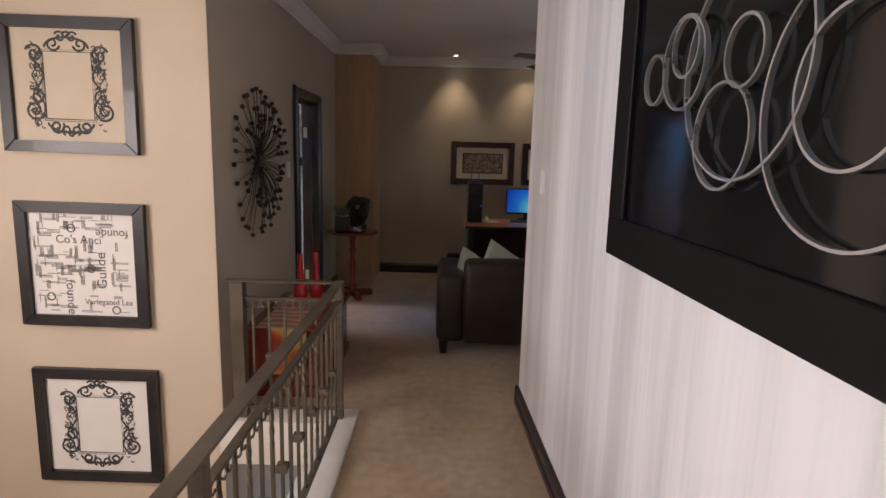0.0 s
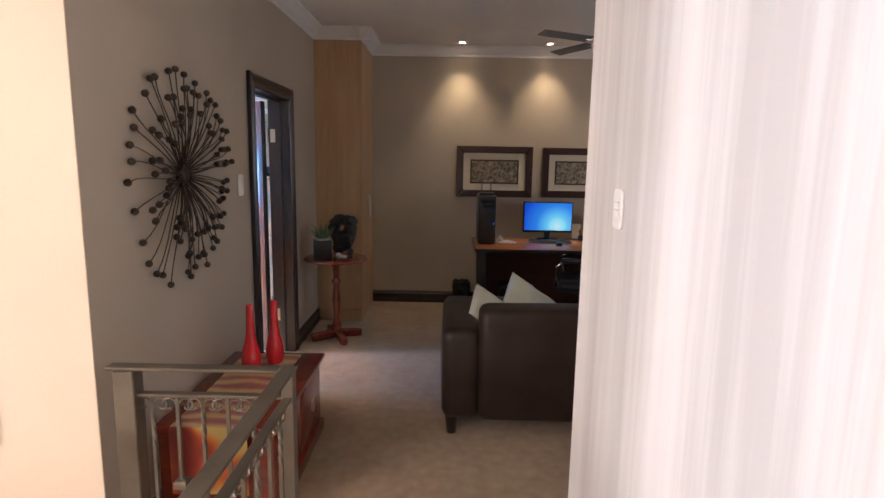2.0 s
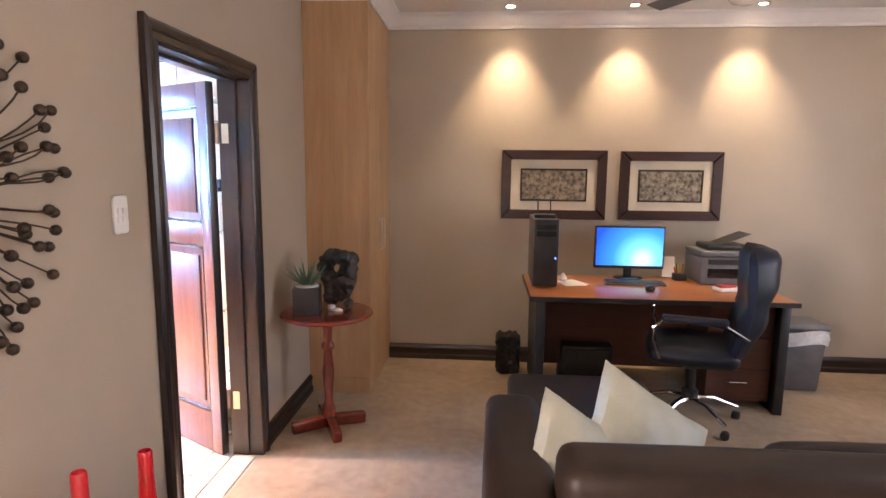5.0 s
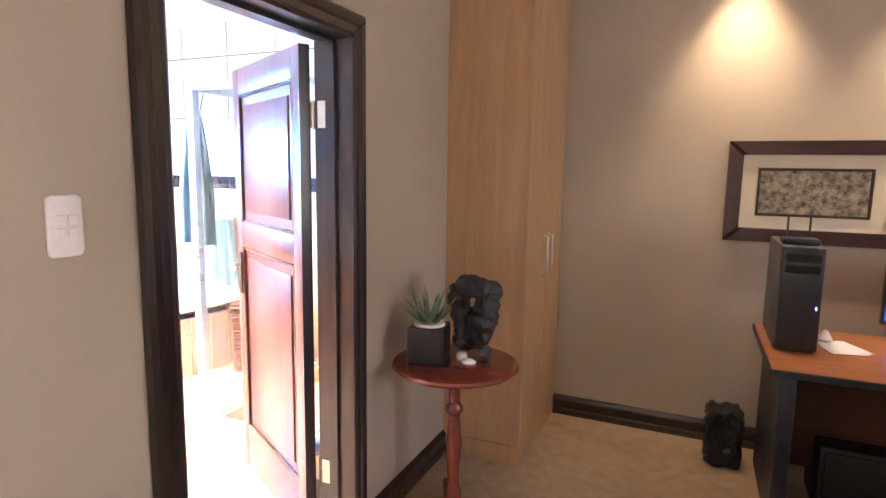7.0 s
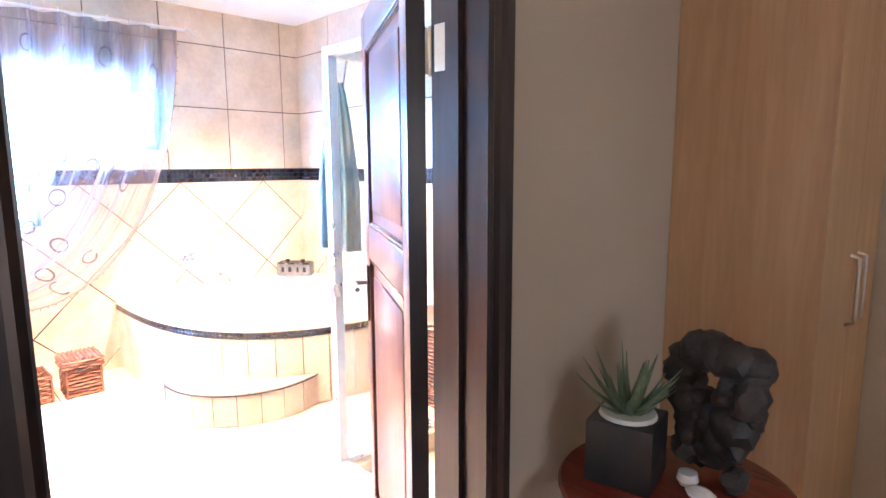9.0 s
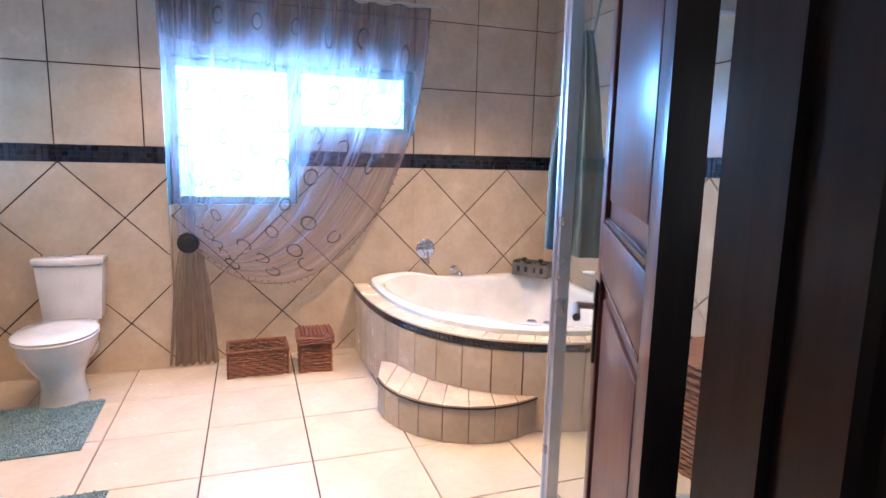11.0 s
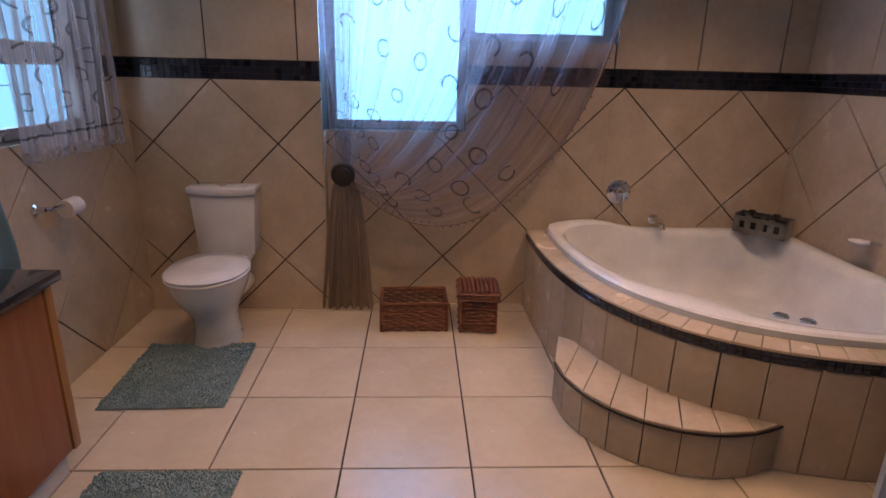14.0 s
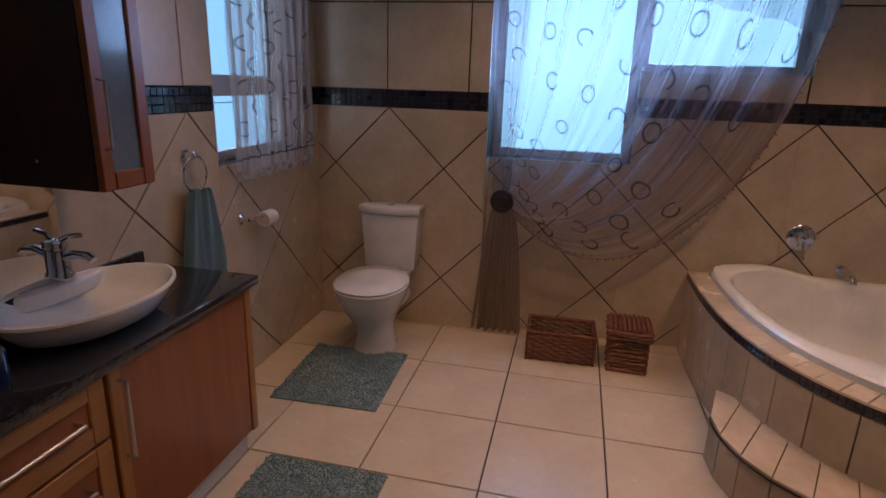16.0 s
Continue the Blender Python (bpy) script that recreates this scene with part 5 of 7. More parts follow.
def loft(rings_, n=32, cap=True):
    """Ellipse sections: (cx, rx front, rx back, ry, z)."""
    bm = bmesh.new()
    rows = []
    for cx, rf, rb, ry, z in rings_:
        row = []
        for k in range(n):
            a = 2 * math.pi * k / n
            c, s = math.cos(a), math.sin(a)
            row.append(bm.verts.new((cx + (rf if c > 0 else rb) * c, ry * math.copysign(abs(s) ** 0.85, s), z)))
        rows.append(row)
    for a, b in zip(rows, rows[1:]):
        for k in range(n):
            bm.faces.new((a[k], a[(k + 1) % n], b[(k + 1) % n], b[k]))
    if cap:
        bm.faces.new(rows[0][::-1]), bm.faces.new(rows[-1])
    bmesh.ops.recalc_face_normals(bm, faces=bm.faces)
    return bm


part("bowl", loft([(0.40, 0.15, 0.19, 0.125, 0.0), (0.40, 0.145, 0.185, 0.120, 0.03), (0.40, 0.135, 0.17, 0.108, 0.10), (0.41, 0.145, 0.18, 0.115, 0.17), (0.43, 0.19, 0.22, 0.150, 0.25), (0.44, 0.235, 0.25, 0.188, 0.33), (0.44, 0.252, 0.26, 0.200, 0.375), (0.44, 0.255, 0.26, 0.203, 0.395)]), M_CERAMIC, toilet)
part("tank_shelf", box(0.02, -0.13, 0.345, 0.26, 0.13, 0.40, 0.02, 3), M_CERAMIC, toilet)
part("seat", loft([(0.445, 0.258, 0.245, 0.206, 0.397), (0.445, 0.262, 0.248, 0.210, 0.408), (0.445, 0.258, 0.245, 0.206, 0.416)]), M_CERAMIC, toilet)
part("lid", loft([(0.445, 0.256, 0.245, 0.204, 0.419), (0.445, 0.261, 0.248, 0.208, 0.428), (0.445, 0.245, 0.232, 0.192, 0.440), (0.445, 0.13, 0.13, 0.10, 0.446)]), M_CERAMIC, toilet)
cis = part("cistern", prism([(0.0, -0.175), (0.14, -0.18), (0.185, -0.10), (0.195, 0.0), (0.185, 0.10), (0.14, 0.18), (0.0, 0.175)], 0.40, 0.755, 0.012), M_CERAMIC, toilet)
for v in cis.data.vertices:
    if v.co.z < 0.45:
        v.co.y *= 0.88
        v.co.x *= 0.92
part("cistern_lid", prism([(-0.004, -0.185), (0.15, -0.192), (0.198, -0.105), (0.208, 0.0), (0.198, 0.105), (0.15, 0.192), (-0.004, 0.185)], 0.755, 0.80, 0.012), M_CERAMIC, toilet)
part("flush_button", lathe([(0.024, 0), (0.024, 0.007), (0.018, 0.010), (0.001, 0.010)], 20, Matrix.Translation((0.10, 0, 0.799))), M_CHROME, toilet)
part("waste_pipe", tube([(0.22, 0.03, 0.20), (0.10, 0.05, 0.20), (0.0, 0.05, 0.20)], 0.055, 16), M_WHITEPL, toilet)
for s in (-1, 1):
    part("hinge", lathe([(0.013, 0), (0.013, 0.03)], 12, Matrix.Translation((0.185, s * 0.08, 0.398))), M_CHROME, toilet)
    part("floor_bolt", lathe([(0.010, 0), (0.008, 0.010)], 10, Matrix.Translation((0.36, s * 0.118, 0.03))), M_CHROME, toilet)


# ---------------------------------------------------------------- mats, baskets, hamper
def bath_mat(m, w, d, label):
    """Tufted mat with a shaggy pile of short loops."""
    mt = thing("bath_mat", label, "bath mat", m, "bath mats")
    part("backing", prism([(w / 2 * sx, d / 2 * sy) for sx, sy in ((-1, -1), (1, -1), (1, 1), (-1, 1))], 0.0, 0.010, 0.003), M_MAT, mt)
    rng2 = random.Random(int(w * 1000 + d * 77))
    verts, faces = [], []
    for k in range(5200):
        x, y = rng2.uniform(-w / 2, w / 2), rng2.uniform(-d / 2, d / 2)
        a = rng2.uniform(0, 6.28)
        ln, r = rng2.uniform(0.005, 0.011), rng2.uniform(0.006, 0.010)
        tx, ty = rng2.uniform(-0.008, 0.008), rng2.uniform(-0.008, 0.008)
        b = len(verts)
        for q in range(3):
            verts.append((x + r * math.cos(a + 2.09 * q), y + r * math.sin(a + 2.09 * q), 0.008))
        verts.append((x + tx, y + ty, 0.010 + ln))
        faces += [(b, b + 1, b + 3), (b + 1, b + 2, b + 3), (b + 2, b, b + 3)]
    me = bpy.data.meshes.new("tufting")
    me.from_pydata(verts, [], faces)
    me.materials.append(M_MAT)
    pl = new("tufting", me)
    pl.parent = mt
    tagged(pl, kind="stuff")
    return mt


bath_mat(pose(-4.255, 4.285, 0.0, 0, 0, -88), 0.545, 0.61, "grey-teal tufted bath mat at the toilet")
bath_mat(pose(-3.20, 4.515, 0.0, 0, 0, -90), 0.515, 0.66, "grey-teal tufted bath mat before the vanity")


def woven_side(bm, p, q, z0, z1, rows_, r=0.008, amp=0.005, stakes=11):
    """Weave: horizontal canes that pass before and behind upright stakes."""
    p, q = Vector(p), Vector(q)
    d = q - p
    nrm = Vector((d.y, -d.x, 0)).normalized()
    for k in range(rows_):
        z = z0 + (z1 - z0) * (k + 0.5) / rows_
        pts_ = []
        n_ = stakes * 2
        for i in range(n_ + 1):
            s = i / n_
            pts_.append(p + d * s + nrm * (amp * math.sin(math.pi * s * stakes + math.pi * (k % 2))) + Vector((0, 0, z + 0.002 * math.sin(5 * s + k))))
        tube(pts_, r, 4, bm)


def basket(name, label, m, w, d, h, lid=False, rows_=10, cat="basket"):
    bk = thing(name, label, cat, m)
    c = [(-w / 2, -d / 2), (w / 2, -d / 2), (w / 2, d / 2), (-w / 2, d / 2)]
    top = h if not lid else h * 0.80
    for k in range(4):
        a, b = c[k], c[(k + 1) % 4]
        bm = bmesh.new()
        L = math.dist(a, b)
        woven_side(bm, (*a, 0), (*b, 0), 0.0, top, rows_, top / rows_ * 0.52, 0.006, max(5, int(L / 0.035)))
        tagged(part("woven_side", bm, M_WICKER, bk), kind="stuff")
        part("corner_post", tube([(a[0], a[1], 0), (a[0], a[1], top)], 0.010, 8), M_WICKER, bk)
    part("bottom", box(-w / 2, -d / 2, 0.004, w / 2, d / 2, 0.012), M_WICKER, bk)
    bm = bmesh.new()
    for rr in (0.0, 0.011):
        tube([(x * (1 + rr / w), y * (1 + rr / d), top + 0.004 + rr * 0.3) for x, y in c] , 0.010, 6, bm, closed=True)
    part("rim", bm, M_WICKER, bk)
    if lid:
        ld = part("lid", box(-w / 2 - 0.012, -d / 2 - 0.012, top + 0.012, w / 2 + 0.012, d / 2 + 0.012, top + 0.02), M_WICKER, bk)
        e = 0.014
        cc = [(-w / 2 - e, -d / 2 - e), (w / 2 + e, -d / 2 - e), (w / 2 + e, d / 2 + e), (-w / 2 - e, d / 2 + e)]
        bm = bmesh.new()
        for k in range(4):
            a, b = cc[k], cc[(k + 1) % 4]
            woven_side(bm, (*a, 0), (*b, 0), top - 0.012, h - 0.006, 3, 0.011, 0.005, max(5, int(math.dist(a, b) / 0.035)))
        tagged(part("woven_band", bm, M_WICKER, ld), kind="stuff")
        bm = bmesh.new()
        n_ = max(6, int(d / 0.022))
        for k in range(n_):
            y = -d / 2 - e + (d + 2 * e) * (k + 0.5) / n_
            tube([(-w / 2 - e + (w + 2 * e) * i / 16, y, h + 0.004 * math.sin(math.pi * i + math.pi * (k % 2)) + 0.003 * (1 if (i + k) % 2 else -1)) for i in range(17)], 0.011, 4, bm)
        tagged(part("woven_top", bm, M_WICKER, ld), kind="stuff")
        part("handle", tube([(w / 2 + e + 0.010, -0.04, h * 0.74), (w / 2 + e + 0.018, 0, h * 0.72), (w / 2 + e + 0.010, 0.04, h * 0.74)], 0.007, 8), M_DARKWOOD, ld)
    return bk


basket("wicker_basket", "low open brown wicker basket on the tiles", pose(-4.86, 5.40, 0.001, 0, 0, 1.5), 0.24, 0.375, 0.165)
basket("wicker_box", "lidded brown wicker box on the tiles", pose(-4.83, 5.775, 0.001, 0, 0, -2), 0.205, 0.20, 0.255, True, 9)
basket("laundry_hamper", "tall dark brown wicker laundry hamper beside the bath", pose(-3.08, 7.46, 0.001, 0, 0, 4), 0.36, 0.40, 0.53, True, 18, "hamper")

# ---------------------------------------------------------------- shower enclosure
PX, PY, PT = -2.625, 6.37, 2.00
shower = thing("shower_enclosure", "clear glass shower enclosure with a satin aluminium frame", "shower")
part("kerb", boxes([(PX - 0.06, PY - 0.07, 0.0, PX + 0.06, BY1 - 0.008, 0.10), (PX + 0.06, PY - 0.07, 0.0, LXB - 0.012, PY + 0.05, 0.10)], 0.004, 1), M_TILE, shower, "low tiled kerb")
post = part("corner_post", prism([(PX - 0.022, PY - 0.022), (PX - 0.010, PY - 0.022), (PX - 0.008, PY - 0.016), (PX + 0.008, PY - 0.016), (PX + 0.010, PY - 0.022), (PX + 0.022, PY - 0.022), (PX + 0.022, PY + 0.022), (PX - 0.022, PY + 0.022), (PX - 0.022, PY + 0.009), (PX - 0.016, PY + 0.008), (PX - 0.016, PY - 0.008), (PX - 0.022, PY - 0.009)], 0.10, PT), M_ALU, shower)
part("top_rail", box(PX + 0.022, PY - 0.02, PT - 0.04, LXB - 0.012, PY + 0.02, PT, 0.003, 1), M_ALU, shower)
part("bottom_rail", box(PX + 0.022, PY - 0.02, 0.10, LXB - 0.012, PY + 0.02, 0.13, 0.003, 1), M_ALU, shower)
part("top_rail", box(PX - 0.02, PY + 0.022, PT - 0.04, PX + 0.02, BY1 - 0.01, PT, 0.003, 1), M_ALU, shower)
part("bottom_rail", box(PX - 0.02, PY + 0.022, 0.10, PX + 0.02, BY1 - 0.01, 0.13, 0.003, 1), M_ALU, shower)
part("wall_channel", box(PX - 0.02, BY1 - 0.04, 0.13, PX + 0.02, BY1 - 0.01, PT - 0.04, 0.003, 1), M_ALU, shower)
for bmx in (box(PX + 0.022, PY - 0.003, 0.13, LXB - 0.012, PY + 0.003, PT - 0.04), box(PX - 0.003, PY + 0.022, 0.13, PX + 0.003, BY1 - 0.04, PT - 0.04)):
    g = part("pane", bmx, M_GLASS, shower, "clear glass pane")
    g.visible_shadow = False


def towel(m, w, h, label, gather=0.35, seed=1, thick=0.012):
    """A towel gathered at its top and hanging in folds; x across, z down from 0."""
    tw = thing("towel", label, "towel", m, "teal towels")
    r_ = random.Random(seed)
    ph = r_.uniform(0, 6)

    def f(side):
        def g_(u, v):
            a = 2 * u - 1
            wid = w / 2 * (gather + (1 - gather) * min(1, v * 1.6) ** 0.7)
            y = 0.022 * math.sin(a * 5 + ph + 1.2 * v) * (0.4 + 0.6 * v) + 0.01 * math.sin(a * 11 + ph)
            z = -h * v - 0.05 * v * (a + 0.3 * math.sin(3 * a + ph)) * gather
            band = 0.003 if 0.80 < v < 0.86 else 0.0
            edge_ = (1 - a ** 8) * (1 if v < 0.995 else 0.3)
            return Vector((a * wid, y + side * (thick * edge_ - band), z))
        return g_
    bm = sheet(f(1), 26, 40)
    b2 = sheet(f(-1), 26, 40)
    me = bpy.data.meshes.new("tmp")
    b2.to_mesh(me)
    bm.from_mesh(me)
    bpy.data.meshes.remove(me)
    bmesh.ops.remove_doubles(bm, verts=bm.verts, dist=0.0005)
    bmesh.ops.recalc_face_normals(bm, faces=bm.faces)
    part("cloth", bm, M_MATTOWEL, tw)
    return tw


def towel_ring(m):
    rg = thing("towel_ring", "chrome towel ring on the wall", "towel ring", m, "towel rings")
    part("rose", lathe([(0.026, 0), (0.026, 0.008), (0.016, 0.014), (0.013, 0.04), (0.017, 0.05), (0.001, 0.054)], 20, pose(0, 0, 0, 90, 0, 0)), M_CHROME, rg)
    part("ring", tube([(0.075 * math.sin(a), -0.045, -0.075 + 0.075 * math.cos(a)) for a in [k * 0.2618 for k in range(24)]], 0.005, 8, closed=True), M_CHROME, rg)
    return rg


bt_ = towel(Matrix.Translation((PX - 0.095, PY + 0.095, 1.87)) @ pose(0, 0, 0, 0, 0, 50), 0.19, 0.76, "teal bath towel hung beside the glass shower screen", 0.30, 4, 0.020)
part("hanging_loop", tube([(0.03, 0.0, -0.02), (0.055, -0.02, 0.10), (0.085, -0.06, 0.135), (0.10, -0.075, 0.12)], 0.005, 8), M_CHROME, bt_, "thin chrome hook over the rail")
towel_ring(Matrix.Translation((-3.70, BY1 - 0.008, 1.27)))
towel(Matrix.Translation((-3.70, BY1 - 0.06, 1.12)), 0.22, 0.55, "teal hand towel on a chrome ring by the bath", 0.6, 9)
towel_ring(Matrix.Translation((-3.765, BY0 + 0.008, 1.20)) @ pose(0, 0, 0, 0, 0, 180))
towel(Matrix.Translation((-3.765, BY0 + 0.06, 1.06)), 0.24, 0.46, "dark teal hand towel on a chrome ring by the vanity", 0.5, 6, 0.018)
tp = thing("toilet_roll_holder", "chrome holder with a white toilet roll", "toilet roll", Matrix.Translation((-4.14, BY0 + 0.008, 0.845)))
part("rose", lathe([(0.026, 0), (0.026, 0.008), (0.015, 0.014), (0.012, 0.05)], 20, pose(0, 0, 0, -90, 0, 0)), M_CHROME, tp)
part("bar", tube([(0.0, 0.05, 0), (-0.01, 0.065, 0), (-0.20, 0.068, 0)], 0.010, 10), M_CHROME, tp)
part("roll", lathe([(0.020, 0), (0.038, 0.0), (0.040, 0.003), (0.040, 0.092), (0.038, 0.095), (0.020, 0.095)], 28, pose(-0.19, 0.068, -0.018, 0, 90, 0)), M_PAPERW, tp)

# ---------------------------------------------------------------- vanity, basin, mirror, wall cabinet
VX0, VX1, VY = -3.575, -1.92, 4.18
van = thing("vanity_unit", "honey oak vanity unit with drawers and a door", "vanity")
part("plinth", box(VX0 + 0.03, BY0 + 0.01, 0, VX1, VY - 0.04, 0.10), M_CURB, van, "pale recessed plinth")
part("carcass", box(VX0, BY0 + 0.01, 0.10, VX1, VY - 0.022, 0.735), M_OAKPANEL, van)
part("end_stile", box(VX0 - 0.004, VY - 0.05, 0.10, VX0 + 0.035, VY, 0.735, 0.003), M_OAKZ, van)
part("end_panel", box(VX0 - 0.004, BY0 + 0.012, 0.10, VX0 - 0.0005, VY - 0.05, 0.735), M_OAKPANEL, van)


def oak_front(x0, z0, x1, z1, name, upright):
    f = 0.055
    fr_ = part(name, boxes([(x0, VY - 0.022, z0, x0 + f, VY, z1), (x1 - f, VY - 0.022, z0, x1, VY, z1), (x0 + f, VY - 0.022, z0, x1 - f, VY, z0 + f), (x0 + f, VY - 0.022, z1 - f, x1 - f, VY, z1)], 0.003, 1), M_OAKZ if upright else M_OAK, van)
    part("panel", box(x0 + f - 0.002, VY - 0.018, z0 + f - 0.002, x1 - f + 0.002, VY - 0.009, z1 - f + 0.002), M_OAKPANEL, fr_)
    return fr_


dr = part("door", box(-3.535, VY - 0.022, 0.105, -2.90, VY - 0.004, 0.73, 0.003, 1), M_OAKPANEL, van, "red-brown oak door")
part("stile", box(-2.90, VY - 0.024, 0.105, -2.855, VY + 0.002, 0.73, 0.004, 1), M_OAKZ, dr)
part("handle", tube([(-2.885, VY, 0.69), (-2.885, VY + 0.03, 0.685), (-2.885, VY + 0.03, 0.445), (-2.885, VY, 0.44)], 0.006, 8), M_STEEL, dr)
for x0, x1 in ((-2.84, -2.39), (-2.38, -1.93)):
    for z0, z1 in ((0.54, 0.73), (0.325, 0.53), (0.11, 0.315)):
        d_ = oak_front(x0, z0, x1, z1, "drawer", False)
        zc = (z0 + z1) / 2
        part("handle", tube([(x0 + 0.10, VY - 0.01, zc), (x0 + 0.10, VY + 0.028, zc), (x1 - 0.10, VY + 0.028, zc), (x1 - 0.10, VY - 0.01, zc)], 0.006, 8), M_STEEL, d_)
top = thing("granite_worktop", "polished black granite vanity top", "worktop")
part("slab", box(VX0 - 0.03, BY0 + 0.009, 0.737, VX1, VY + 0.025, 0.772, 0.004, 2), M_GRANITE, top)
part("upstand", box(-3.455, BY0 + 0.009, 0.773, VX1, BY0 + 0.03, 0.875, 0.003, 1), M_GRANITE, top)
basin = thing("wash_basin", "white oval ceramic basin standing on the granite", "basin", Matrix.Translation((-3.04, 3.975, 0.773)))
part("bowl", lathe([(0.15, 0), (0.19, 0.003), (0.245, 0.03), (0.285, 0.075), (0.30, 0.098), (0.297, 0.106), (0.285, 0.107), (0.275, 0.098), (0.245, 0.06), (0.19, 0.03), (0.10, 0.016), (0.03, 0.012)], 48, None, 1.0, 0.66), M_CERAMIC, basin)
part("overflow", lathe([(0.014, 0), (0.014, 0.004), (0.006, 0.006)], 16, pose(-0.05, -0.165, 0.062, -52, 0, 0)), M_CHROME, basin)
part("waste", lathe([(0.024, 0.013), (0.024, 0.019), (0.015, 0.021), (0.001, 0.019)], 18), M_CHROME, basin)
part("tap_ledge", prism([(0.17 * math.cos(a) - 0.05, -0.155 + 0.042 * math.sin(a)) for a in [k * 0.2618 for k in range(24)]], 0.050, 0.104, 0.010, seg=3), M_CERAMIC, basin)
tap = thing("basin_mixer", "chrome pillar basin mixer tap", "tap", Matrix.Translation((-3.10, 3.822, 0.880)))
part("body", lathe([(0.030, 0), (0.030, 0.015), (0.024, 0.025), (0.022, 0.10), (0.026, 0.105), (0.024, 0.125), (0.001, 0.132)], 22), M_CHROME, tap)
part("spout", tube([(0, 0.01, 0.075), (0, 0.06, 0.09), (0, 0.105, 0.088), (0, 0.12, 0.075)], 0.015, 12), M_CHROME, tap)
part("lever", tube([(0, 0, 0.128), (-0.01, 0.025, 0.142), (-0.015, 0.07, 0.148)], 0.008, 8), M_CHROME, tap)
soapb = thing("soap_bottle", "small blue glass soap bottle on the vanity", "bottle", Matrix.Translation((-2.66, 4.05, 0.773)))
part("bottle", lathe([(0.028, 0), (0.030, 0.01), (0.030, 0.09), (0.012, 0.11), (0.012, 0.13)], 20), M_BLUEGLASS, soapb)
part("pump", tube([(0, 0, 0.13), (0, 0, 0.16), (0.03, 0.01, 0.16)], 0.006, 8), M_CHROME, soapb)
mir = thing("mirror", "frameless wall mirror behind the basin", "mirror")
part("glass", box(-3.125, BY0 + 0.009, 0.88, VX1, BY0 + 0.014, 2.05), M_MIRROR, mir)
cab = thing("wall_cabinet", "dark oak wall cabinet with a frosted glass door", "cabinet")
CX0, CX1, CY1, CZ0, CZ1 = -3.175, -2.975, 4.14, 1.205, 2.25
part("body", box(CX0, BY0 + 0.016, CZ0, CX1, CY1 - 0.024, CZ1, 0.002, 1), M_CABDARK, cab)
cdr = part("door", boxes([(CX0, CY1 - 0.022, CZ0, CX0 + 0.045, CY1, CZ1), (CX1 - 0.045, CY1 - 0.022, CZ0, CX1, CY1, CZ1), (CX0 + 0.045, CY1 - 0.022, CZ0, CX1 - 0.045, CY1, CZ0 + 0.05), (CX0 + 0.045, CY1 - 0.022, CZ1 - 0.05, CX1 - 0.045, CY1, CZ1)], 0.004, 1), M_OAKPANEL, cab, "oak-framed door")
part("pane", box(CX0 + 0.045, CY1 - 0.014, CZ0 + 0.05, CX1 - 0.045, CY1 - 0.008, CZ1 - 0.05), M_FROST, cdr, "frosted blue-grey glass")
part("handle", tube([(CX1 - 0.022, CY1, 1.32), (CX1 - 0.022, CY1 + 0.022, 1.325), (CX1 - 0.022, CY1 + 0.022, 1.50), (CX1 - 0.022, CY1, 1.505)], 0.004, 8), M_STEEL, cdr)
part("screw_cap", lathe([(0.006, 0), (0.006, 0.003), (0.001, 0.004)], 12, pose(CX1, 3.93, 1.28, 0, 90, 0)), M_CHROME, cab)

# ================================================================ landing
def print_frame(name, label, z0, z1, x0, x1, paper, tilt=0.0):
    ob = thing(name, label, "framed print", Matrix.Translation(((x0 + x1) / 2, NY - 0.004, (z0 + z1) / 2)) @ pose(0, 0, 0, 0, tilt, 0), "stacked prints")
    w, h, f, d = (x1 - x0) / 2, (z1 - z0) / 2, 0.062, 0.035
    for k, q in enumerate([((-w, -h), (w, -h), (w - f, -h + f), (-w + f, -h + f)), ((w, -h), (w, h), (w - f, h - f), (w - f, -h + f)), ((w, h), (-w, h), (-w + f, h - f), (w - f, h - f)), ((-w, h), (-w, -h), (-w + f, -h + f), (-w + f, h - f))]):
        part("frame_side", slab([q[0], q[1], q[2], q[3]], plane((0, 0, 0), (1, 0, 0), (0, 0, 1)), d, 0.004), M_SILVERFRAME, ob, smooth=False)
    part("paper", box(-w + f - 0.004, -0.012, -h + f - 0.004, w - f + 0.004, -0.004, h - f + 0.004), paper, ob)
    return ob, w - f, h - f


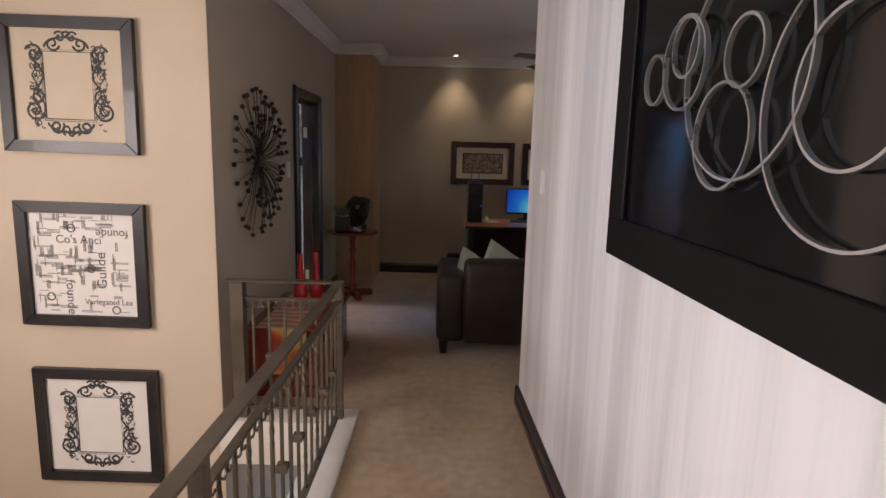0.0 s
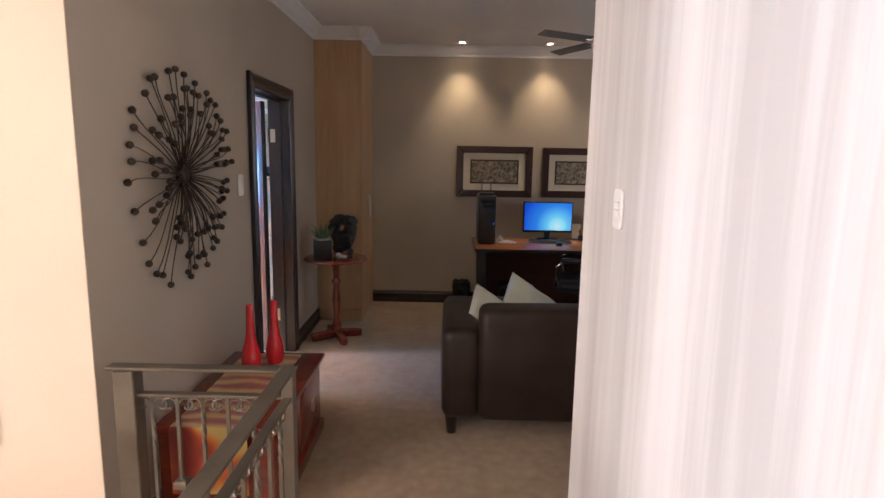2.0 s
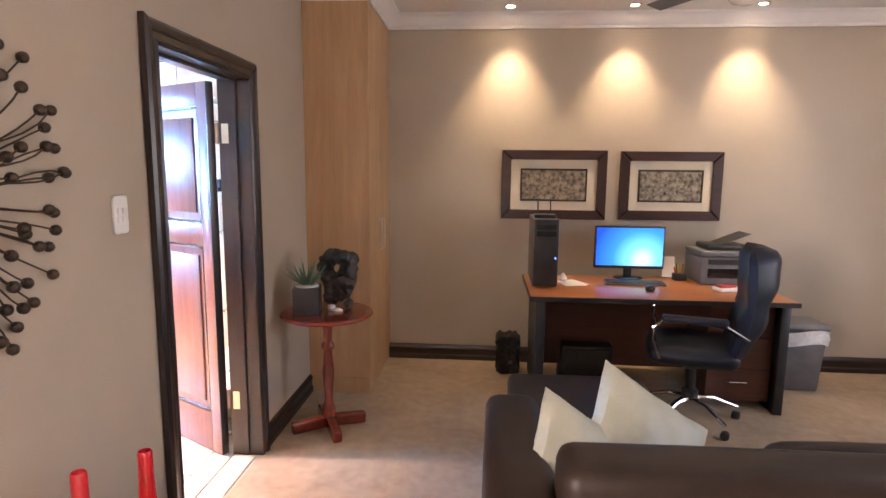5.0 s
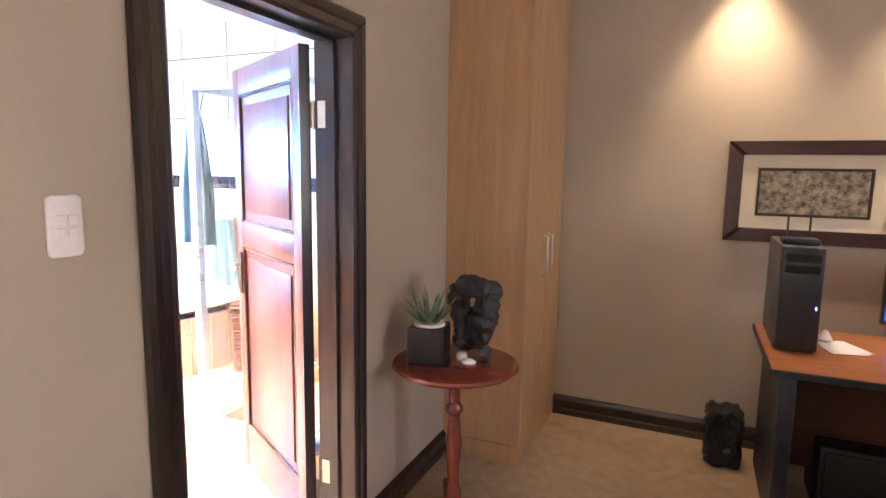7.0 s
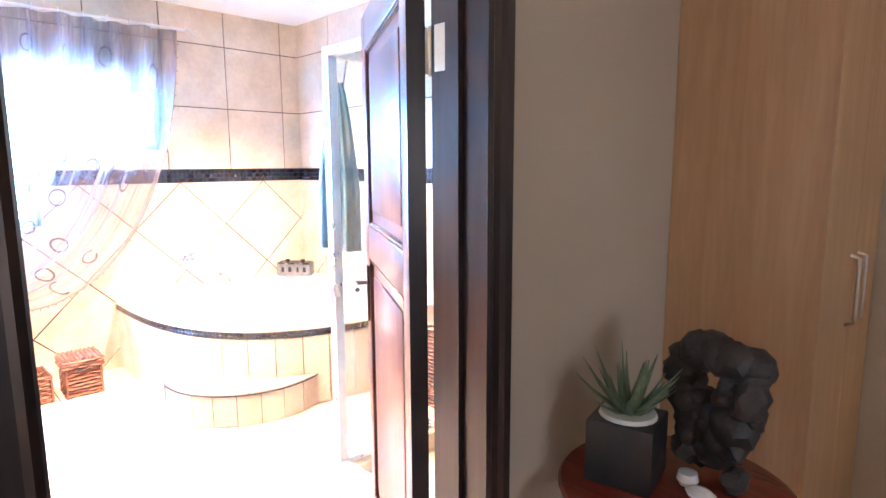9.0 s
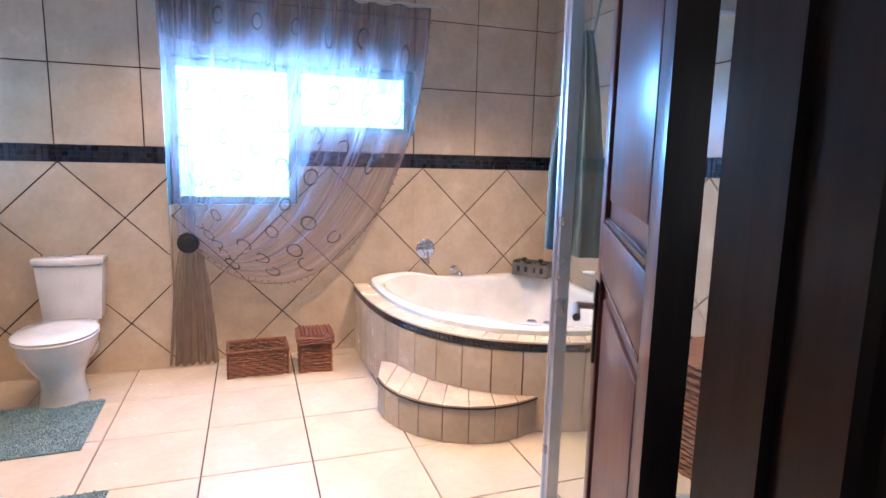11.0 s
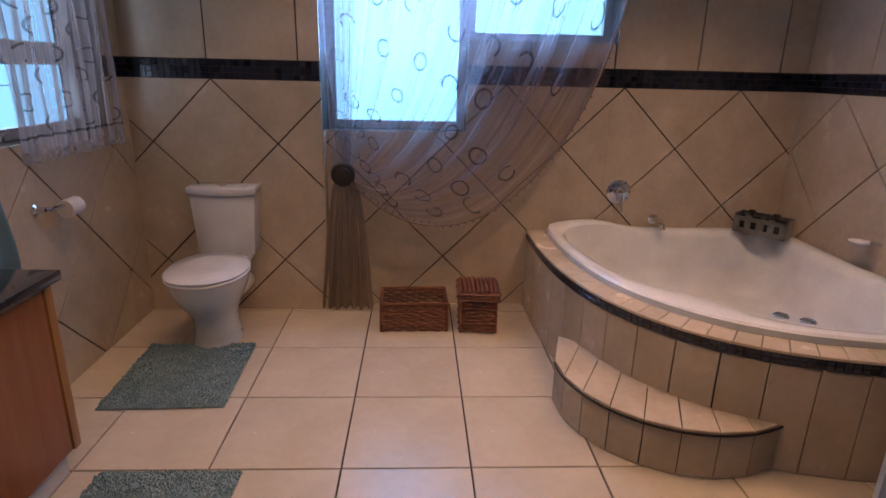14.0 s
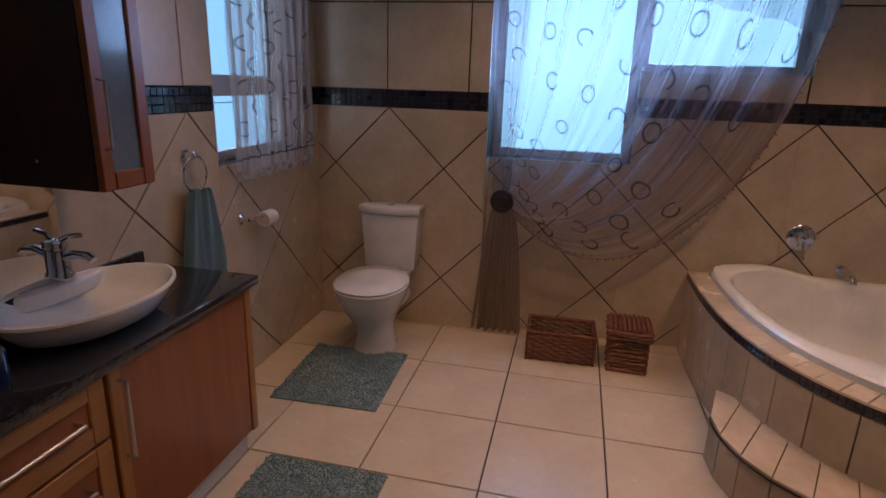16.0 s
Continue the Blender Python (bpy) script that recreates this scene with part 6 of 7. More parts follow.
def ornament(ob, sw, sh):
    """Engraved baroque picture frame: an inner rule, mirrored scrolls, crest and base."""
    Y = -0.0135
    bm = bmesh.new()
    iw, ih = sw * 0.43, sh * 0.60

    def ink(pts, r):
        tube([(x, Y, z) for x, z in pts], r, 5, bm, flat=1.0)

    def scroll(cx, cz, r0, turns, a_start, sgn, r):
        n = int(18 * turns)
        ink([(cx + sgn * r0 * (1 - 0.8 * k / n) * math.cos(a_start + 2 * math.pi * turns * k / n), cz + r0 * (1 - 0.8 * k / n) * math.sin(a_start + 2 * math.pi * turns * k / n)) for k in range(n + 1)], r)
    for g in (0.0, 0.010):
        ink([(-iw - g, -ih - g), (iw + g, -ih - g), (iw + g, ih + g), (-iw - g, ih + g), (-iw - g, -ih - g)], 0.0035 if g == 0 else 0.002)
    rng = random.Random(2)
    for s in (-1, 1):
        scroll(s * (iw + 0.045), ih * 0.92, 0.050, 1.4, 0.4, s, 0.0065)
        scroll(s * (iw + 0.030), ih * 0.55, 0.030, 1.3, 2.5, s, 0.0055)
        scroll(s * (iw + 0.045), -ih * 0.35, 0.045, 1.3, 1.0, s, 0.006)
        scroll(s * (iw + 0.060), -ih * 0.75, 0.050, 1.5, 4.0, s, 0.007)
        scroll(s * iw * 0.55, ih + 0.040, 0.038, 1.3, 3.4, s, 0.0065)
        scroll(s * iw * 0.60, -ih - 0.040, 0.040, 1.4, 2.6, s, 0.007)
        scroll(s * iw * 0.25, ih + 0.075, 0.030, 1.2, 0.5, s, 0.006)
        scroll(s * iw * 0.20, -ih - 0.058, 0.028, 1.2, 5.0, s, 0.006)
        ink([(s * (iw + 0.022 + 0.020 * math.sin(k * 0.55)), ih - 2 * ih * k / 24) for k in range(25)], 0.0055)
        ink([(s * (iw + 0.050 + 0.014 * math.sin(k * 0.8 + 1)), ih * 0.9 - 1.75 * ih * k / 24) for k in range(25)], 0.004)
        for k in range(80):
            z = rng.uniform(-ih - 0.05, ih + 0.03)
            x = s * (iw + rng.uniform(0.015, 0.075))
            a = rng.uniform(0, 6.28)
            ink([(x, z), (x + 0.012 * math.cos(a), z + 0.012 * math.sin(a)), (x + 0.020 * math.cos(a + 0.7), z + 0.020 * math.sin(a + 0.7))], 0.0038)
    ink([(iw * 0.9 * math.cos(a), ih + 0.020 + 0.055 * math.sin(a)) for a in [math.pi * k / 20 for k in range(21)]], 0.007)
    ink([(iw * 0.95 * math.cos(a), -ih - 0.020 - 0.050 * math.sin(a)) for a in [math.pi * k / 20 for k in range(21)]], 0.007)
    scroll(0.0, ih + 0.085, 0.022, 1.1, 0, 1, 0.007)
    scroll(0.0, -ih - 0.080, 0.020, 1.1, 0, 1, 0.007)
    for v in bm.verts:
        v.co.y = Y + (v.co.y - Y) * 0.25
    tagged(part("engraving", bm, M_INK, ob, "engraved baroque frame motif"))


def words(ob, text, x, z, size, rot=0.0, mat=None, mirror=False):
    c = bpy.data.curves.new("text", "FONT")
    c.body, c.size, c.align_x, c.align_y, c.extrude = text, size, "CENTER", "CENTER", 0.0004
    tmp = bpy.data.objects.new("text", c)
    me = bpy.data.meshes.new_from_object(tmp)
    me.name = "lettering"
    bpy.data.objects.remove(tmp)
    me.materials.append(mat or M_INK)
    o = new("lettering", me)
    o.parent = ob
    o.matrix_basis = Matrix.Translation((x, -0.0135, z)) @ pose(0, 0, 0, 90, 0, 0) @ pose(0, 0, 0, 0, 0, rot) @ Matrix.Diagonal((-1 if mirror else 1, 1, 1, 1))


pr, sw, sh = print_frame("framed_print", "engraved frame print in a pewter frame, uppermost", 1.549, 2.262, -2.42, -1.69, M_PAPER, 0.6)
ornament(pr, sw, sh)
pr, sw, sh = print_frame("framed_print", "newsprint lettering print in a pewter frame", 0.563, 1.277, -2.415, -1.69, M_PAPERW, 0.5)
words(pr, "Co's Anci", -0.02, 0.145, 0.066, 0, M_INK3)
words(pr, "Guilde", 0.10, -0.03, 0.080, 90, M_INK3)
words(pr, "Variegated Lea", 0.13, -0.215, 0.046, 0, M_INK3)
words(pr, "founde", 0.17, 0.185, 0.066, 180, M_INK3)
words(pr, "founde", -0.085, -0.19, 0.074, -90, M_INK3)
bmA, bmB = bmesh.new(), bmesh.new()
rng = random.Random(21)
for k in range(230):
    x, z = rng.uniform(-0.28, 0.20), rng.uniform(-0.275, 0.275)
    if (abs(z - 0.145) < 0.05 and -0.22 < x < 0.2) or (abs(x - 0.10) < 0.05 and abs(z + 0.03) < 0.16) or (abs(z + 0.215) < 0.035 and x > -0.1) or (abs(z - 0.185) < 0.05 and x > 0.03) or (abs(x + 0.085) < 0.05 and abs(z + 0.19) < 0.12):
        continue
    w, h = rng.choice(((0.10, 0.003), (0.07, 0.004), (0.05, 0.003), (0.004, 0.05), (0.003, 0.07)))
    n = rng.choice((1, 2, 3))
    for q in range(n):
        dx, dz = (0, -q * h * 2.0) if w > h else (q * w * 2.0, 0)
        x0, z0 = x + dx, z + dz
        if abs(x0 + w) < 0.29 and abs(z0) < 0.28:
            add_box(bmB if k % 3 else bmA, x0, -0.0135, z0, min(x0 + w, 0.295), -0.0125, min(z0 + h, 0.29))
for cx, cz in ((-0.06, 0.21), (0.04, -0.02), (-0.2, -0.19), (0.17, -0.26)):
    tube([(cx + 0.022 * math.cos(a), -0.013, cz + 0.022 * math.sin(a)) for a in [q * 0.5236 for q in range(12)]], 0.004, 5, bmA, closed=True)
tagged(part("small_print", bmA, M_INK2, pr, "rows of small dark print"), kind="stuff")
tagged(part("faint_print", bmB, M_INK2, pr, "rows of faint grey print"), kind="stuff")
pr, sw, sh = print_frame("framed_print", "engraved frame print in a pewter frame, lowest", -0.41, 0.30, -2.40, -1.67, M_PAPERW, 0.3)
ornament(pr, sw, sh)

# ---------------------------------------------------------------- starburst
star = thing("wall_sculpture", "dark bronze starburst wall sculpture of beaded wires", "wall art", Matrix.Translation((LX, 4.02, 1.515)))
part("hub", lathe([(0.05, 0.002), (0.05, 0.012), (0.035, 0.03), (0.001, 0.036)], 20, pose(0, 0, 0, 0, 90, 0)), M_BRONZE, star)
rng = random.Random(17)
bead = finish("bead", lathe([(0.001, -0.015), (0.009, -0.013), (0.015, -0.005), (0.0155, 0.002), (0.012, 0.010), (0.004, 0.014), (0.001, 0.015)], 12), M_BRONZE)
for k in range(104):
    a = 2 * math.pi * (k + rng.uniform(-0.3, 0.3)) / 104
    r = (0.50 if k % 3 == 0 else 0.40 if k % 3 == 1 else 0.29) * rng.uniform(0.90, 1.06)
    bend = rng.uniform(-0.22, 0.22)
    lift = rng.uniform(0.015, 0.035) if k % 3 == 0 else rng.uniform(0.04, 0.085)
    pts = []
    for q in range(9):
        s = q / 8
        aa = a + bend * math.sin(s * 2.6) * s
        rr = 0.03 + (r - 0.03) * s
        pts.append((0.012 + lift * math.sin(min(1, s * 1.25) * math.pi / 2) - 0.01 * s * (1 if k % 3 == 0 else 0), rr * math.cos(aa), rr * math.sin(aa)))
    wr = part("wire", tube(pts, 0.0027, 5), M_BRONZE, star)
    b_ = new("bead", bead)
    b_.parent = wr
    b_.matrix_basis = Matrix.Translation(pts[-1]) @ pose(0, 0, 0, math.degrees(a) - 90, 0, 0)

# ---------------------------------------------------------------- switches
def switch(m, label, w=0.076, h=0.13):
    sw_ = thing("light_switch", label, "light switch", m)
    cr = 0.014
    out = [(sx * (w / 2 - cr) + cr * math.cos(q), sz * (h / 2 - cr) + cr * math.sin(q)) for sx, sz, q0 in ((1, 1, 0), (-1, 1, 1.5708), (-1, -1, 3.1416), (1, -1, 4.7124)) for q in [q0 + 0.3927 * k for k in range(5)]]
    part("plate", prism(out, 0.0, 0.010, 0.004, plane((0, 0, 0), (0, 1, 0), (0, 0, 1)), 3), M_WHITEPL, sw_)
    for sy in (-0.013, 0.013):
        for sz in (-0.014, 0.014):
            part("rocker", box(0.009, sy - 0.010, sz - 0.011, 0.0135, sy + 0.010, sz + 0.011, 0.0015, 1, pose(0, 0, 0, 0, 4, 0)), M_WHITEPL, sw_)
    return sw_


switch(Matrix.Translation((LX, 4.79, 1.428)), "white four-gang light switch beside the doorway")
switch(PAPER_TURN @ Matrix.Translation((RX, 3.19, 1.46)) @ pose(0, 0, 0, 0, 0, 180), "white light switch on the streaked wallpaper")

# ---------------------------------------------------------------- railing round the stairwell
rail = thing("stair_railing", "bronze painted steel railing with scrolls and collars", "railing", Matrix.Translation((0, 0, 0.022)))
GX, GY, GH = -0.605, 3.285, 0.836
part("handrail", box(GX - 0.028, -2.5, GH - 0.012, GX + 0.028, GY + 0.028, GH, 0.003, 1), M_RAIL, rail)
part("handrail", box(LX + 0.045, GY - 0.028, GH - 0.013, GX - 0.030, GY + 0.026, GH - 0.001, 0.003, 1), M_RAIL, rail)
part("middle_rail", box(GX - 0.016, -2.5, GH - 0.115, GX + 0.016, GY - 0.02, GH - 0.103, 0.002, 1), M_RAIL, rail)
part("middle_rail", box(LX + 0.14, GY - 0.016, GH - 0.115, GX - 0.02, GY + 0.016, GH - 0.103, 0.002, 1), M_RAIL, rail)
part("bottom_rail", box(GX - 0.016, -2.5, 0.055, GX + 0.016, GY - 0.02, 0.067, 0.002, 1), M_RAIL, rail)
part("bottom_rail", box(LX + 0.14, GY - 0.016, 0.055, GX - 0.02, GY + 0.016, 0.067, 0.002, 1), M_RAIL, rail)
for x, y in ((GX, GY), (GX, 1.40), (GX, -0.6), (GX, -2.4)):
    part("post", box(x - 0.022, y - 0.022, 0.0, x + 0.022, y + 0.022, GH - 0.013, 0.003, 1), M_RAIL, rail)
part("post", box(LX + 0.075, GY - 0.035, 0.0, LX + 0.15, GY + 0.035, GH - 0.014, 0.004, 1), M_RAIL, rail, "broad wall post")
bar = finish("baluster", box(-0.0065, -0.0065, 0.066, 0.0065, 0.0065, GH - 0.113, 0.001, 1), M_RAIL)


def twisted_bar():
    bm = bmesh.new()
    n = 60
    rows = []
    for k in range(n + 1):
        z = 0.066 + (GH - 0.179) * k / n
        tw = 2.6 * math.pi * 2 * max(0, min(1, (k / n - 0.70) / 0.22)) + 2.6 * math.pi * 2 * max(0, min(1, (k / n - 0.08) / 0.22))
        rows.append([bm.verts.new((0.0092 * math.cos(tw + q * math.pi / 2), 0.0092 * math.sin(tw + q * math.pi / 2), z)) for q in range(4)])
    for a, b in zip(rows, rows[1:]):
        for q in range(4):
            bm.faces.new((a[q], a[(q + 1) % 4], b[(q + 1) % 4], b[q]))
    return bm


tbar = finish("baluster", twisted_bar(), M_RAIL, False)
knuck = finish("collar", prism([(-0.024, -0.024), (0.024, -0.024), (0.024, 0.024), (-0.024, 0.024)], 0.36, 0.395, 0.010, seg=2), M_RAIL)
bm = bmesh.new()
for s in (-1, 1):
    tube([(s * (0.004 + 0.030 - 0.030 * math.cos(a) * (1 - a / 9)), 0, GH - 0.150 + 0.032 * math.sin(a) * (1 - a / 9)) for a in [k * 0.3 for k in range(20)]], 0.0045, 5, bm)
scro = finish("scroll", bm, M_RAIL)


def baluster(x, y, turn, k):
    o = new("baluster", tbar if k % 2 == 0 else bar)
    o.parent = rail
    o.matrix_basis = Matrix.Translation((x, y, 0))
    if k % 2:
        c = new("collar", knuck)
        c.parent = o
        c.matrix_basis = Matrix.Translation((0, 0, 0.0))
    s = new("scroll", scro)
    s.parent = o
    s.matrix_basis = pose(0, 0, 0, 0, 0, turn)


k = 0
y = GY - 0.115
while y > -2.4:
    baluster(GX, y, 90, k)
    y -= 0.118
    k += 1
for k in range(5):
    baluster(LX + 0.15 + 0.092 * (k + 0.5), GY, 0, k)

# ---------------------------------------------------------------- chest with runner and vases
chest = thing("chest", "low dark cherry wood chest against the wall", "chest", Matrix.Translation((LX + 0.022, 3.60, 0)))
CHW, CHL, CHH = 0.51, 0.93, 0.468
part("plinth", prism([(0.0, 0.0), (CHW + 0.012, 0.0), (CHW + 0.012, CHL), (0.0, CHL)], 0.0, 0.075, 0.010), M_CHERRY, chest)
part("carcass", box(0.01, 0.015, 0.075, CHW - 0.022, CHL - 0.015, CHH - 0.03), M_CHERRY, chest)
part("top", prism([(0.0, -0.012), (CHW + 0.02, -0.012), (CHW + 0.02, CHL + 0.012), (0.0, CHL + 0.012)], CHH - 0.03, CHH, 0.008), M_CHERRY, chest)
for q in range(2):
    d_ = part("drawer", box(CHW - 0.022, 0.02 + q * 0.447, 0.085, CHW - 0.004, 0.46 + q * 0.447, CHH - 0.04, 0.004), M_CHERRY, chest)
    part("ring_pull", tube([(CHW + 0.006, 0.24 + q * 0.447 + 0.028 * math.cos(a), 0.26 + 0.035 * math.sin(a)) for a in [z * 0.5236 for z in range(12)]], 0.005, 6, closed=True), M_STEEL, d_)
runner = thing("table_runner", "red and gold wavy striped silk runner on the chest", "runner")


def run(u, v):
    x = LX + 0.10 + 0.33 * u
    s = v * 1.22
    fold = 0.30
    if s < fold:
        return Vector((x + 0.004 * math.sin(9 * u), 3.578 - 0.004 - 0.006 * math.sin(7 * u + 5 * s), CHH - (fold - s)))
    return Vector((x, 3.576 + (s - fold), CHH + 0.004 + 0.0015 * math.sin(14 * u + 9 * v)))


part("cloth", sheet(run, 14, 60), M_RUNNER, runner)


def vase(m, h, label):
    v = thing("vase", label, "vase", m, "red vases")
    s = h / 0.36
    part("body", lathe([(0.030, 0), (0.040, 0.006 * s), (0.050, 0.045 * s), (0.050, 0.085 * s), (0.042, 0.125 * s), (0.030, 0.165 * s), (0.023, 0.22 * s), (0.020, 0.30 * s), (0.019, 0.355 * s), (0.016, 0.36 * s), (0.013, 0.35 * s), (0.012, 0.28 * s), (0.001, 0.27 * s)], 32), M_RED, v)


vase(Matrix.Translation((-1.066, 4.215, CHH + 0.007)), 0.365, "tall slender red glossy vase on the chest")
vase(Matrix.Translation((-0.985, 4.36, CHH + 0.002)), 0.355, "tall slender red glossy vase on the chest")

# ---------------------------------------------------------------- black panel with metal rings
panel = thing("ring_panel", "black glossy wall panel with looping steel rings", "wall art", PAPER_TURN @ Matrix.Translation((RX, 0, 0)))
PY0, PY1, PZ0, PZ1 = -0.10, 2.005, 1.287, 2.52
PB = 0.125
part("board", box(-0.020, PY0, PZ0, -0.002, PY1, PZ1, 0.003, 1), M_PANEL, panel)
part("border", boxes([(-0.034, PY0, PZ0, -0.020, PY1, PZ0 + PB), (-0.034, PY0, PZ1 - PB, -0.020, PY1, PZ1), (-0.034, PY1 - PB, PZ0 + PB, -0.020, PY1, PZ1 - PB), (-0.034, PY0, PZ0 + PB, -0.020, PY0 + PB, PZ1 - PB)], 0.003, 1), M_BLACKWOOD, panel, "matt black border")


def flat_ring(cy, cz, r, w=0.012, off=-0.044):
    bm = bmesh.new()
    n = 56
    rows = []
    for k in range(n):
        a = 2 * math.pi * k / n
        rows.append([bm.verts.new((off + dx, cy + rr * math.cos(a), cz + rr * math.sin(a))) for dx, rr in ((-w / 2, r - 0.003), (-w / 2, r + 0.003), (w / 2, r + 0.003), (w / 2, r - 0.003))])
    for a, b in zip(rows, rows[1:] + rows[:1]):
        for q in range(4):
            bm.faces.new((a[q], a[(q + 1) % 4], b[(q + 1) % 4], b[q]))
    bmesh.ops.recalc_face_normals(bm, faces=bm.faces)
    return bm


for cy, cz, r in ((1.675, 1.811, 0.063), (1.512, 1.832, 0.108), (1.505, 1.867, 0.068), (1.25, 1.818, 0.068), (1.31, 1.656, 0.110), (1.265, 1.79, 0.222), (0.955, 1.72, 0.124), (0.945, 1.70, 0.222), (1.16, 2.08, 0.13), (0.86, 2.00, 0.115), (0.63, 1.82, 0.14), (0.52, 2.02, 0.16), (0.30, 1.86, 0.12)):
    part("ring", flat_ring(cy, cz, r), M_ALU, panel)

# ================================================================ study
def relief_picture(x0, x1, z0, z1, seed):
    ob = thing("framed_picture", "carved relief picture in a wide dark frame with cream mount", "framed picture", Matrix.Translation(((x0 + x1) / 2, FY - 0.003, (z0 + z1) / 2)), "pictures above the desk")
    w, h, f = (x1 - x0) / 2, (z1 - z0) / 2, 0.075
    pl = plane((0, 0, 0), (1, 0, 0), (0, 0, 1))
    for q in (((-w, -h), (w, -h), (w - f, -h + f), (-w + f, -h + f)), ((w, -h), (w, h), (w - f, h - f), (w - f, -h + f)), ((w, h), (-w, h), (-w + f, h - f), (w - f, h - f)), ((-w, h), (-w, -h), (-w + f, -h + f), (-w + f, h - f))):
        part("frame_side", slab(list(q), pl, 0.035, 0.012), M_MAHOGANY, ob, smooth=False)
    part("mount", box(-w + f - 0.002, -0.014, -h + f - 0.002, w - f + 0.002, -0.003, h - f + 0.002), M_MATBOARD, ob)
    iw, ih = w * 0.60, h * 0.42
    part("inner_frame", boxes([(-iw - 0.014, -0.022, -ih - 0.014, iw + 0.014, -0.014, -ih), (-iw - 0.014, -0.022, ih, iw + 0.014, -0.014, ih + 0.014), (-iw - 0.014, -0.022, -ih, -iw, -0.014, ih), (iw, -0.022, -ih, iw + 0.014, -0.014, ih)], 0.002, 1), M_BRONZE, ob)
    bm = box(-iw, -0.017, -ih, iw, -0.014, ih)
    r_ = random.Random(seed)
    for k in range(46):
        x, z = r_.uniform(-iw, iw * 0.92), r_.uniform(-ih, ih * 0.75)
        if r_.random() < 0.5:
            x = r_.choice((-1, 1)) * r_.uniform(iw * 0.45, iw * 0.9)
        ww, hh = r_.uniform(0.008, 0.03), r_.uniform(0.012, 0.06)
        add_box(bm, x, -0.017 - r_.uniform(0.002, 0.006), z, min(x + ww, iw), -0.0165, min(z + hh, ih))
    part("relief", bm, M_ETCH, ob, "small carved village relief", smooth=False)
    return ob


relief_picture(0.05, 0.872, 1.195, 1.74, 1)
relief_picture(0.975, 1.752, 1.20, 1.735, 2)

# downlights
for x in (0.08, 0.97, 1.86):
    dl = thing("downlight", "recessed ceiling downlight, lit warm", "downlight", Matrix.Translation((x, 7.36, CZ)), "study downlights")
    part("bezel", lathe([(0.048, -0.001), (0.048, -0.006), (0.040, -0.010), (0.030, -0.004), (0.030, -0.001)], 24), M_STEEL, dl)
    part("bulb", lathe([(0.028, -0.002), (0.026, -0.006), (0.001, -0.007)], 20), M_LIGHTON, dl)
    lamp("downlight_beam", "SPOT", 24, look((x, 7.36, CZ - 0.03), (x, 7.63, 1.1)), (1.0, 0.85, 0.58), spot=76, blend=1.0, radius=0.02)

fan = thing("ceiling_fan", "silver ceiling fan with an opal lamp", "ceiling fan", Matrix.Translation((1.16, 5.95, 0)))
part("canopy", lathe([(0.055, CZ - 0.002), (0.05, CZ - 0.03), (0.02, CZ - 0.06)], 20), M_STEEL, fan)
part("rod", tube([(0, 0, CZ - 0.05), (0, 0, 2.60)], 0.011, 10), M_STEEL, fan)
part("motor", lathe([(0.02, 2.62), (0.07, 2.59), (0.095, 2.54), (0.11, 2.49), (0.105, 2.465)], 32), M_STEEL, fan)
part("opal_bowl", lathe([(0.10, 2.465), (0.095, 2.43), (0.07, 2.40), (0.03, 2.385), (0.001, 2.382)], 28), M_OPAL, fan)
for q in range(4):
    a = 90 * q + 28
    bl = part("blade", box(0.16, -0.055, -0.004, 0.62, 0.055, 0.004, 0.003, 1, pose(0, 0, 2.52, 10, 0, a)), M_GREYPL, fan)
    part("blade_arm", tube([pose(0, 0, 2.52, 0, 0, a) @ Vector((0.09, 0, 0)), pose(0, 0, 2.52, 0, 0, a) @ Vector((0.20, 0, 0))], 0.010, 6), M_STEEL, bl)

# pedestal table, plant and stone figure
table = thing("pedestal_table", "round cherry wood pedestal table beside the doorway", "table", Matrix.Translation((-1.01, 6.245, 0)))
part("top", lathe([(0.245, 0.708), (0.268, 0.712), (0.277, 0.722), (0.270, 0.733), (0.255, 0.736)], 56), M_CHERRY, table)
part("column", lathe([(0.035, 0.05), (0.040, 0.12), (0.028, 0.16), (0.024, 0.20), (0.030, 0.28), (0.036, 0.36), (0.026, 0.46), (0.024, 0.49), (0.038, 0.51), (0.038, 0.53), (0.024, 0.55), (0.028, 0.62), (0.036, 0.68), (0.06, 0.708)], 24), M_CHERRY, table)
for q in range(4):
    part("foot", box(0.02, -0.028, 0.012, 0.225, 0.028, 0.085, 0.014, 3, pose(0, 0, 0, 0, 5, 90 * q - 62)), M_CHERRY, table)
TZ = 0.736
plant = thing("potted_succulent", "grey-green succulent in a black square pot on the table", "plant", pose(-1.115, 6.20, TZ, 0, 0, 12))
part("pot", prism([(-0.078, -0.078), (0.078, -0.078), (0.078, 0.078), (-0.078, 0.078)], 0.0, 0.160, 0.006), M_BLACKPL, plant)
part("pebbles", lathe([(0.070, 0.159), (0.066, 0.170), (0.001, 0.174)], 18), M_SOIL, plant)
rng = random.Random(9)
